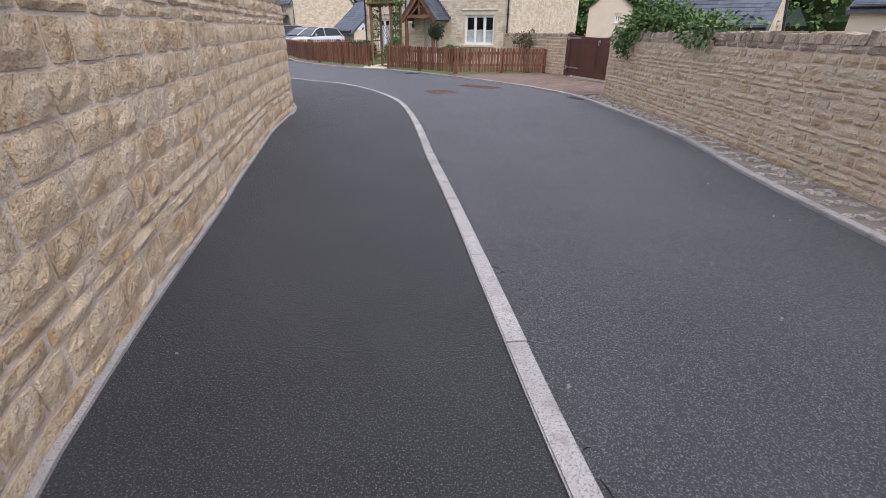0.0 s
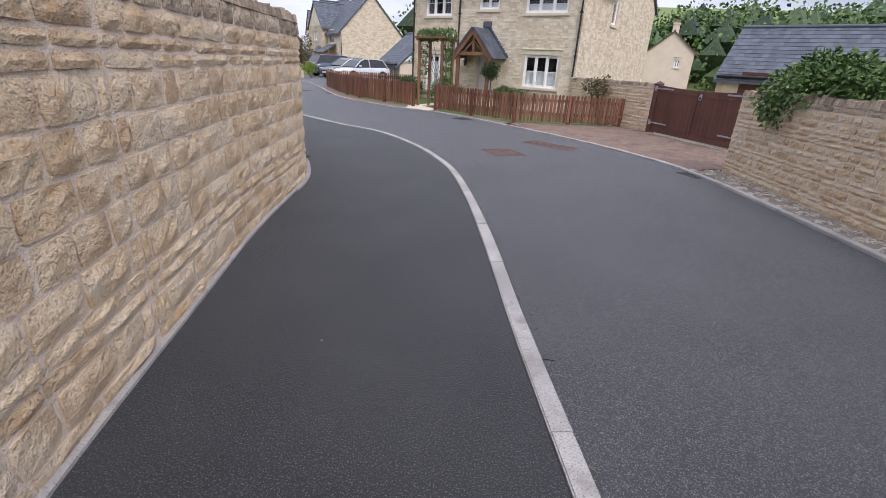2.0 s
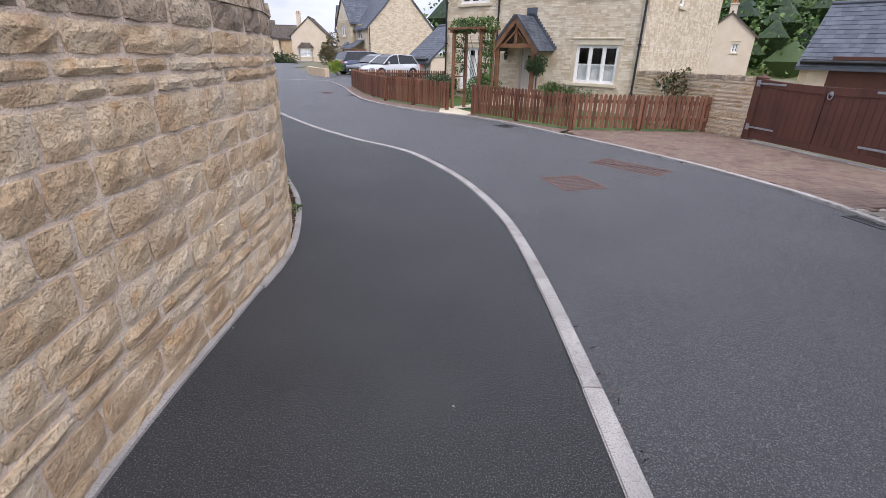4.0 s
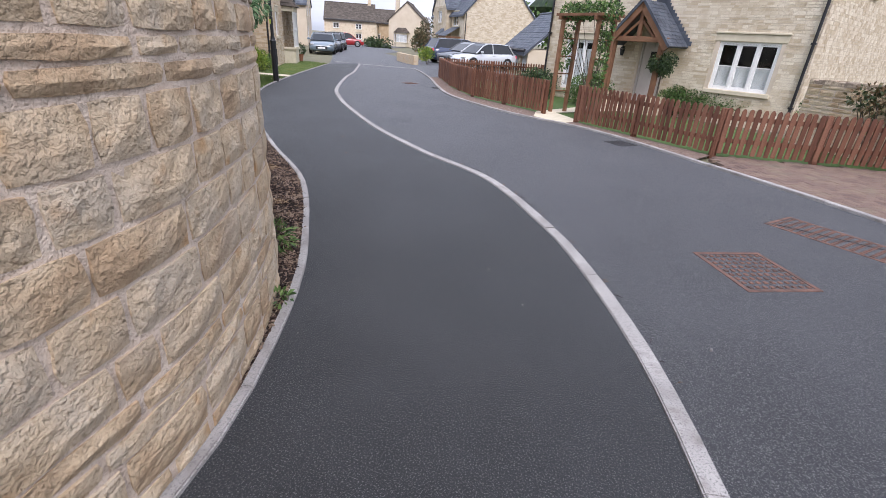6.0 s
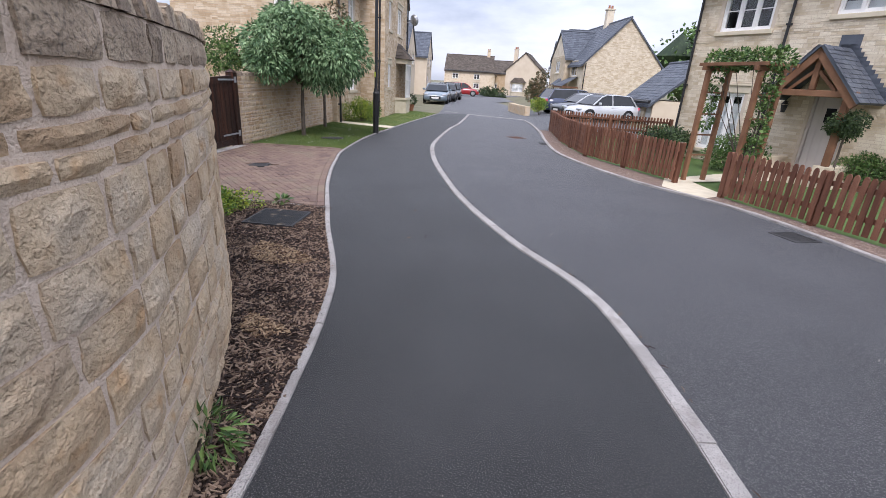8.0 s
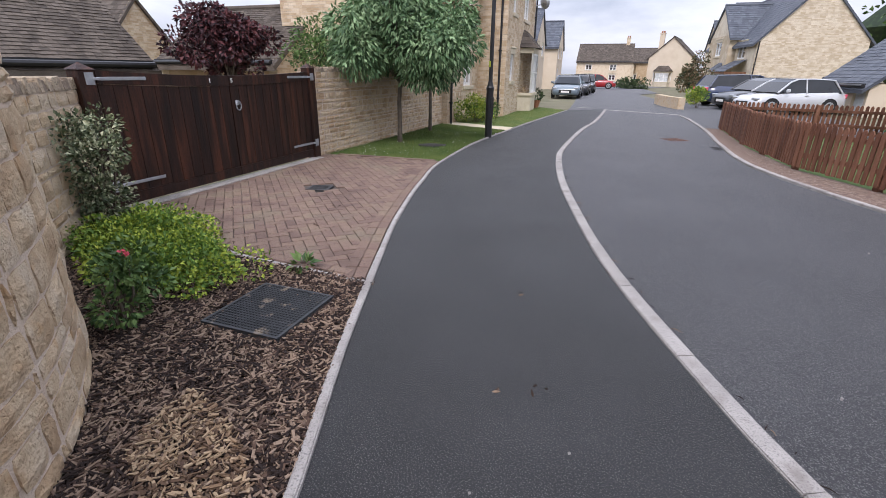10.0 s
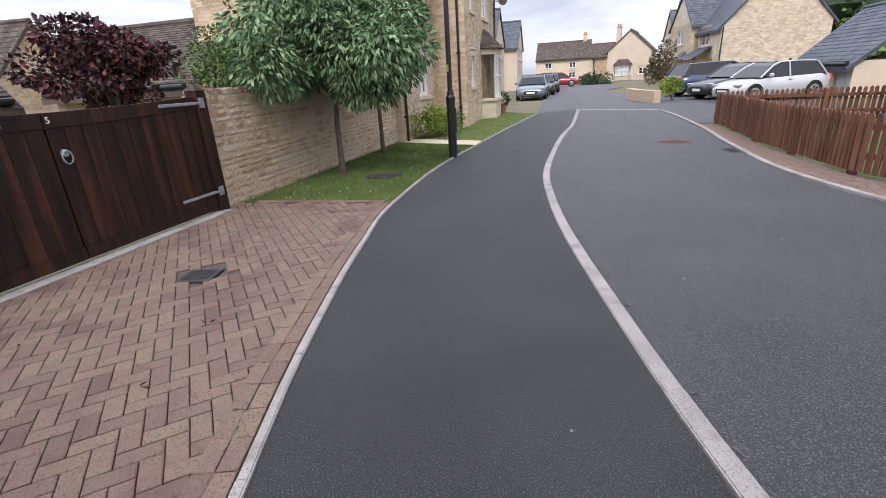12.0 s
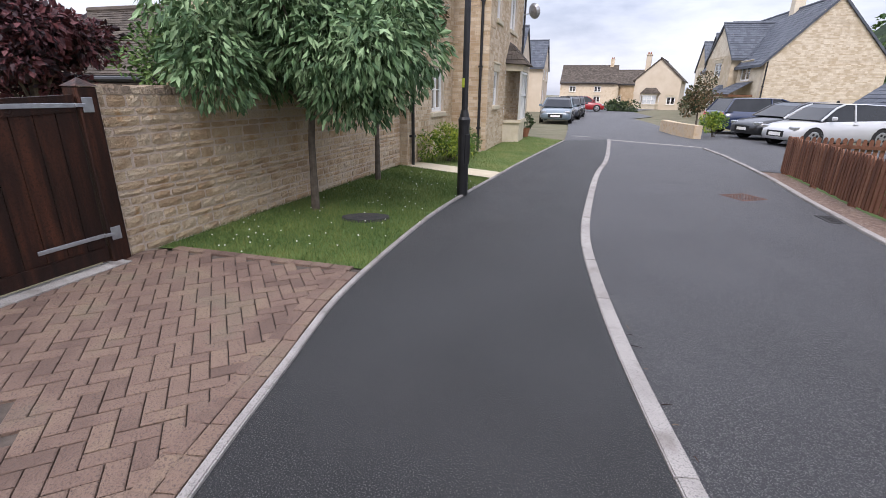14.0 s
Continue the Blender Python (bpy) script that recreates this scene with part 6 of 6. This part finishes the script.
shrub("street_shrub", "loose leafy shrub by the parked cars", (-12.67, 36.39, 0), clumps((-12.67, 36.39, 0.65), (0.35, 0.35, 0.35), 10, 0.25, 33), 1400, 0.1, 0.25, M_LEAF_LIME, 89)
tree("bronze-leaved street tree by the far houses", -15.67, 43.31, 1.0, clumps((-15.67, 43.31, 1.5), (0.7, 0.7, 1.2), 22, 0.35, 35), 2600, 0.13, 0.3, M_LEAF_BROWN, 90, 0.05)
shrub("hedge", "far dark rounded hedge at the street end", (-30.59, 64.17, 0), clumps((-30.59, 64.17, 0.4), (1.8, 1.2, 0.3), 14, 0.6, 36), 1500, 0.2, 0.4, M_LEAF_DARK, 91, category="hedge")

# far woods on the hill behind the houses
r_w = random.Random(77)
wood = []
for k in range(260):
    a = radians(r_w.uniform(-8, 62))
    d = r_w.uniform(62, 110)
    x, y = d * math.sin(a), 6 + d * math.cos(a)
    h = 4 + (d - 62) * 0.16 + r_w.uniform(0, 3.5)
    for j in range(2):
        wood.append(((x + r_w.uniform(-2, 2), y + r_w.uniform(-2, 2), max(1.5, h * (0.35 + 0.5 * j))), (r_w.uniform(2.2, 3.8), r_w.uniform(2.2, 3.8), r_w.uniform(2.2, 3.6))))
woods = thing("woodland", "dense green wooded hillside behind the houses", "woodland", (30, 70, 0), kind="stuff")
part("woodland_leaves", leaf_mesh(blob_spots(wood, 60000, 78, 0.3), 0.55, 0.4, 79), M_LEAF_GREEN, woods, kind="stuff")
# dark solids added inside the clumps, their colour standing in for inner shade
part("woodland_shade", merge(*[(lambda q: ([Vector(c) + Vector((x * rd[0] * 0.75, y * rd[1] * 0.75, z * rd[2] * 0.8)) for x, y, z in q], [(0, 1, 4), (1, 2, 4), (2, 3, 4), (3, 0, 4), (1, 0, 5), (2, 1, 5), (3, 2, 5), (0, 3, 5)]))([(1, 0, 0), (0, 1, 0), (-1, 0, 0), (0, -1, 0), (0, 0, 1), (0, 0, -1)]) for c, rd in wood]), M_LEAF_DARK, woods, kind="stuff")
hill = structure("hillside", ([(4, 66, -0.5), (130, 20, -0.5), (160, 160, 22), (-20, 190, 22)], [(0, 1, 2, 3)]), M_GRASS, "green hillside under the woods", "ground")


# ---- loose ground cover ----
def chips(label, poly, count, seed, z, mat, size, name="bark_mulch"):
    r = random.Random(seed)
    xs, ys = [p[0] for p in poly], [p[1] for p in poly]
    verts, faces = [], []
    made = 0
    while made < count:
        x, y = r.uniform(min(xs), max(xs)), r.uniform(min(ys), max(ys))
        if not inside(x, y, poly):
            continue
        made += 1
        ln, w, t = r.uniform(*size), r.uniform(0.002, 0.0075), r.uniform(0.001, 0.004)
        m = pose(x, y, z + r.uniform(0, 0.024), r.uniform(-28, 28), r.uniform(-28, 28), r.uniform(0, 360))
        i = len(verts)
        verts += [m @ Vector((a * ln / 2, b * w * (1 if a > 0 else r.uniform(0.4, 1)), c * t)) for a in (-1, 1) for b in (-1, 1) for c in (-1, 1)]
        faces += [tuple(i + q for q in f) for f in ((0, 1, 3, 2), (4, 6, 7, 5), (0, 4, 5, 1), (2, 3, 7, 6), (1, 5, 7, 3), (0, 2, 6, 4))]
    ob = tagged(new(name, as_mesh(name, (verts, faces), mat)), label, "mulch", kind="stuff")
    return ob


chips("dark brown bark mulch with paler splinters over the bed", BED, 36000, 3, -0.008, M_BARKCHIP, (0.018, 0.075))
for k, (x, y, r0, count) in enumerate(((-5.31, 11.66, 0.34, 900), (-4.3, 10.75, 0.18, 300))):
    heap = [(x + r0 * (1 + 0.3 * math.sin(3 * a)) * math.cos(a), y + 0.7 * r0 * (1 + 0.2 * math.cos(2 * a)) * math.sin(a)) for a in np.linspace(0, 2 * math.pi, 13)[:-1]]
    chips("fresh pale wood chips scattered on the darker mulch", heap, count, 60 + k, 0.008, M_FRESHCHIP, (0.012, 0.05), "wood_chips")


def blades(label, poly, count, seed, h, name="grass"):
    r = random.Random(seed)
    xs, ys = [p[0] for p in poly], [p[1] for p in poly]
    verts, faces, made = [], [], 0
    while made < count:
        x, y = r.uniform(min(xs), max(xs)), r.uniform(min(ys), max(ys))
        if not inside(x, y, poly):
            continue
        made += 1
        a, k = r.uniform(0, 6.283), h * r.uniform(0.5, 1.3)
        dx, dy = math.cos(a) * 0.004, math.sin(a) * 0.004
        lx, ly = r.uniform(-0.6, 0.6) * k, r.uniform(-0.6, 0.6) * k
        i = len(verts)
        verts += [(x - dx, y - dy, -0.008), (x + dx, y + dy, -0.008), (x + lx, y + ly, k)]
        faces.append((i, i + 1, i + 2))
    return tagged(new(name, as_mesh(name, (verts, faces), M_GRASS)), label, "grass", kind="stuff")


blades("short green grass blades of the lawn", LAWN, 42000, 4, 0.035)
blades("short grass blades along the house front", LAWN_FAR, 12000, 5, 0.035)
r_d = random.Random(9)
daisies = []
for _ in range(150):
    x, y = r_d.uniform(-13.5, -9.8), r_d.uniform(15.8, 21)
    if inside(x, y, LAWN):
        daisies.append(tube([(x, y, 0.02), (x, y, 0.028)], 0.008, 6))
tagged(new("daisies", as_mesh("daisies", merge(*daisies), M_WHITE)), "small white daisies scattered in the lawn", "flowers", kind="stuff")
litter = []
for k in range(130):
    x, y = r_d.uniform(-11, 3), r_d.uniform(0, 19)
    litter.append(tube([(x, y, -0.02), (x, y, r_d.uniform(0.002, 0.006))], r_d.uniform(0.003, 0.008), 5))
tagged(new("grit", as_mesh("grit", merge(*litter), M_KERB)), "tiny pale stones scattered on the asphalt", "grit", kind="stuff")
pebble = []
for k in range(2600):
    s = r_d.uniform(0, RIGHT_FACE.length)
    p, n = RIGHT_FACE.spot(s)
    q = KERB_RIGHT.pts[KERB_RIGHT.nearest(p.x, p.y)]
    t = r_d.uniform(0.08, 0.95)
    c = p.lerp(Vector(q) + Vector((0.07, 0)), t)
    w = r_d.uniform(0.02, 0.05)
    m = pose(c.x, c.y, -0.004, 0, 0, r_d.uniform(0, 360))
    ring = [(1, 0), (0.5, 0.8), (-0.5, 0.8), (-1, 0), (-0.5, -0.8), (0.5, -0.8)]
    pebble.append(([m @ Vector((x * w, y * w * 0.8, 0)) for x, y in ring] + [m @ Vector((x * w * 0.6, y * w * 0.5, w * 0.35)) for x, y in ring], [tuple(range(6, 12))] + [(i, (i + 1) % 6, (i + 1) % 6 + 6, i + 6) for i in range(6)]))
tagged(new("cobbles", as_mesh("cobbles", merge(*pebble), M_GRAVEL)), "small cobbles set in the verge under the wall", "cobbles", kind="stuff")


twigs = []
for k in range(90):
    s = r_d.uniform(9.5, 30)
    p, n = KERB_C.spot(s)
    c = Vector((p.x + n.x * r_d.uniform(0.06, 0.11), p.y + n.y * r_d.uniform(0.06, 0.11), -0.008))
    a = r_d.uniform(0, 6.28)
    d = Vector((math.cos(a), math.sin(a), 0)) * r_d.uniform(0.01, 0.05)
    twigs.append(tube([c - d, c + Vector((0, 0, 0.006)), c + d * r_d.uniform(0.5, 1)], [0.0015, 0.003, 0.0012], 5))
for x, y in ((-4.75, 12.95), (-4.6, 13.1), (-5.35, 13.9), (-7.7, 13.5), (-8.2, 14.0), (-8.9, 13.1), (-9.2, 12.6)):
    for k in range(3):
        c = Vector((x + r_d.uniform(-0.05, 0.05), y + r_d.uniform(-0.05, 0.05), 0.014 if x < -6.5 else 0.002))
        d = Vector((r_d.uniform(-0.025, 0.025), r_d.uniform(-0.025, 0.025), 0.008))
        twigs.append(tube([c - d, c, c + d], [0.002, 0.008, 0.002], 5))
tagged(new("debris", as_mesh("debris", merge(*twigs), M_BARKCHIP)), "dark twigs and dead leaves along the kerb", "debris", kind="stuff")


# ---- stones of the walls ----
def dress(wall, line, z0, z1, seed, lo, hi, near, courses=(0.075, 0.09, 0.13, 0.16, 0.175), lengths=(0.17, 0.42), old=0.0, seams=()):
    """Rough stones on a wall; those with near(s) are parts of their own, the rest one mesh."""
    rest, weathered, count = [], [], 0
    for s, z, v, f in stones(on_line(line), z0, z1, lambda q: (lo, hi), [(q - 0.006, q + 0.006, z0, z1 - old) for q in seams], courses, lengths, True, seed, 0.011):
        if z > z1 - old:
            weathered.append((v, f))
        elif near(s) and count < 300:
            part("stone", (v, f), M_STONE, wall)
            count += 1
        else:
            rest.append((v, f))
    if rest:
        part("stonework", merge(*rest), M_STONE, wall, kind="stuff")
    if weathered:
        part("weathered_stones", merge(*weathered), M_STONE_OLD, wall, "dark weathered top course", kind="stuff")


def coping(wall, line, lo, hi, z, depth, seed, height=0.10):
    """Thin stones set upright along a wall top."""
    r = random.Random(seed)
    s, bits = lo, []
    while s < hi - 0.03:
        w = r.uniform(0.05, 0.11)
        h = height * r.uniform(0.75, 1.2)
        p, n = line.spot(s + w / 2)
        t = Vector((-n.y, n.x))
        a, b = r.uniform(0.0, 0.02), depth - r.uniform(0.0, 0.03)
        c = [p + t * (-w / 2 + 0.004) + n * a, p + t * (w / 2 - 0.004) + n * a, p + t * (w / 2 - 0.004) - n * b, p + t * (-w / 2 + 0.004) - n * b]
        lean = t * r.uniform(-0.012, 0.012)
        v = [(q.x, q.y, z + 0.002) for q in c] + [((q + lean).x + (n.x * -0.012 if i < 2 else n.x * 0.012), (q + lean).y + (n.y * -0.012 if i < 2 else n.y * 0.012), z + h + r.uniform(-0.008, 0.008)) for i, q in enumerate(c)]
        bits.append((v, [(4, 5, 6, 7), (0, 1, 5, 4), (1, 2, 6, 5), (2, 3, 7, 6), (3, 0, 4, 7)]))
        s += w
    part("coping", merge(*bits), M_STONE_OLD, wall, "upright weathered coping stones", kind="stuff")


LW_LO = 8.0
dress(wall_west, LEFT_WALL, 0.0, 1.78, 1, LW_LO, LEFT_WALL.length, lambda s: 14.6 < s < 22.0, old=0.13, seams=[LEFT_WALL.at[LEFT_WALL.nearest(-2.08, 4.72)], LEFT_WALL.at[LEFT_WALL.nearest(-5.5, 11.3)]])
coping(wall_west, LEFT_WALL, LW_LO, LEFT_WALL.length, 1.78, 0.40, 2, 0.085)
dress(wall_low, LOW_WALL, 0.0, 1.30, 3, 0.0, LOW_WALL.length, lambda s: False)
coping(wall_low, LOW_WALL, 0.0, LOW_WALL.length, 1.30, 0.35, 4, 0.10)
dress(wall_east, RIGHT_FACE, 0.0, 1.22, 5, 0.0, 14.0, lambda s: s < 6.5, (0.06, 0.072, 0.085, 0.1), (0.12, 0.28), 0.1, [3.6])
dress(wall_east, EAST_END, 0.0, 1.22, 6, 0.0, 0.40, lambda s: False, (0.1, 0.13, 0.16), (0.16, 0.3))
coping(wall_east, RIGHT_FACE, 0.0, 14.0, 1.22, 0.40, 7, 0.10)
dress(wall_yard, YARD_WALL, 0.0, 1.48, 8, 0.0, YARD_WALL.length, lambda s: s < 3.8, (0.07, 0.085, 0.105, 0.125), (0.14, 0.34))
YARD_END = Line([(-11.75, 15.36), (-11.44, 15.52)]).even(0.2)
dress(wall_yard, YARD_END, 0.0, 1.48, 19, 0.0, 0.35, lambda s: False, (0.07, 0.085, 0.105, 0.125), (0.14, 0.34))
coping(wall_yard, YARD_WALL, 0.0, YARD_WALL.length, 1.48, 0.35, 9, 0.07)
dress(wall_garden, GARDEN_WALL, 0.0, 1.16, 10, 0.0, GARDEN_WALL.length, lambda s: False, (0.08, 0.1, 0.125), (0.17, 0.38))
coping(wall_garden, GARDEN_WALL, 0.0, GARDEN_WALL.length, 1.16, 0.35, 11, 0.08)


# ---- brick paving ----
def paver(lx, ly, h=0.05):
    a, b, e = lx / 2 - 0.0035, ly / 2 - 0.0035, 0.006
    v = [(x * a, y * b, -h) for x, y in ((-1, -1), (1, -1), (1, 1), (-1, 1))] + [(x * a, y * b, -0.004) for x, y in ((-1, -1), (1, -1), (1, 1), (-1, 1))] + [(x * (a - e), y * (b - e), 0.0) for x, y in ((-1, -1), (1, -1), (1, 1), (-1, 1))]
    return v, [(8, 9, 10, 11)] + [(i, (i + 1) % 4, (i + 1) % 4 + 4, i + 4) for i in range(4)] + [(i + 4, (i + 1) % 4 + 4, (i + 1) % 4 + 8, i + 8) for i in range(4)]


def herringbone(name, label, poly, ang, seed, near, keep=lambda x, y: True, border=0.0, z=0.012):
    """Bricks of 200 by 100 mm in right-angled herringbone over a polygon."""
    pave = thing(name, label, "paving", (*poly[0], 0), kind="structure")
    inv = pave.matrix_basis.inverted()
    base = paver(0.2, 0.1)
    me = as_mesh("brick", base, M_PAVER)
    r = random.Random(seed)
    ca, sa = math.cos(radians(ang)), math.sin(radians(ang))
    ox, oy = poly[0]
    rest, count = [], 0
    for i in range(-90, 91):
        for j in range(-90, 91):
            for turn in (0, 1):
                u, w = (0.1 * i + 0.2 * j, 0.1 * i - 0.2 * j)
                cx, cy = (u + 0.1, w + 0.05) if not turn else (u + 0.25, w + 0.0)
                x, y = ox + ca * cx - sa * cy, oy + sa * cx + ca * cy
                if not inside(x, y, poly) or not keep(x, y):
                    continue
                m = pose(x, y, z + r.uniform(-0.002, 0.002), r.uniform(-0.5, 0.5), r.uniform(-0.5, 0.5), ang + 90 * turn + r.uniform(-0.6, 0.6))
                if near(x, y) and count < 300:
                    ob = new("brick", me)
                    ob.parent, ob.matrix_parent_inverse, ob.matrix_basis = pave, inv, m
                    count += 1
                else:
                    rest.append(([m @ Vector(q) for q in base[0]], base[1]))
    if rest:
        part("bricks", merge(*rest), M_PAVER, pave, kind="stuff")
    return pave


def border(pave, line, lo, hi, off, seed, z=0.018):
    r = random.Random(seed)
    base = paver(0.2, 0.1)
    s, bits = lo, []
    while s < hi:
        p, n = line.spot(s + 0.1)
        m = pose(p.x + n.x * off, p.y + n.y * off, z + r.uniform(-0.002, 0.002), 0, 0, math.degrees(math.atan2(-n.x, n.y)) + 180)
        bits.append(([m @ Vector(q) for q in base[0]], base[1]))
        s += 0.2
    part("border_bricks", merge(*bits), M_PAVER, pave, kind="stuff")


def dist_edge(x, y, line):
    q = line.pts[line.nearest(x, y)]
    i = line.nearest(x, y)
    a = line.pts[max(0, i - 1)]
    b = line.pts[min(len(line.pts) - 1, i + 1)]
    d = (b - a).normalized()
    return abs((Vector((x, y)) - q).dot(Vector((d.y, -d.x))))


lawn_edge = Line([(-9.68, 16.98), (-11.34, 15.98)]).even(0.2)
drive = herringbone("brick_paving", "weathered red-brown herringbone brick driveway before the gate", DRIVE, 71.3, 12, lambda x, y: x > -9.4 and y < 15.4,
                    lambda x, y: dist_edge(x, y, EDGE) > 0.13 and dist_edge(x, y, bed_edge) > 0.06 and (x > -9.4 or dist_edge(x, y, lawn_edge) > 0.10) and not (abs(x - DRAIN[0]) < 0.2 and abs(y - DRAIN[1]) < 0.2))
e0 = min(range(len(EDGE.pts)), key=lambda i: (EDGE.pts[i] - Vector((-6.20, 13.20))).length)
e1 = min(range(len(EDGE.pts)), key=lambda i: (EDGE.pts[i] - Vector((-9.55, 16.88))).length)
for k in (0, 1):
    border(drive, EDGE, EDGE.at[e0], EDGE.at[e1], -0.085 - 0.1 * k, 13 + k)
border(drive, bed_edge, 0.25, 3.5, -0.085 if bed_edge.spot(1)[1].y < 0 else 0.085, 16)
border(drive, lawn_edge, 0.1, lawn_edge.length, -0.03, 18)
herringbone("brick_paving", "red-brown brick driveway before the red gate", RIGHT_DRIVE, 20.0, 17, lambda x, y: False)
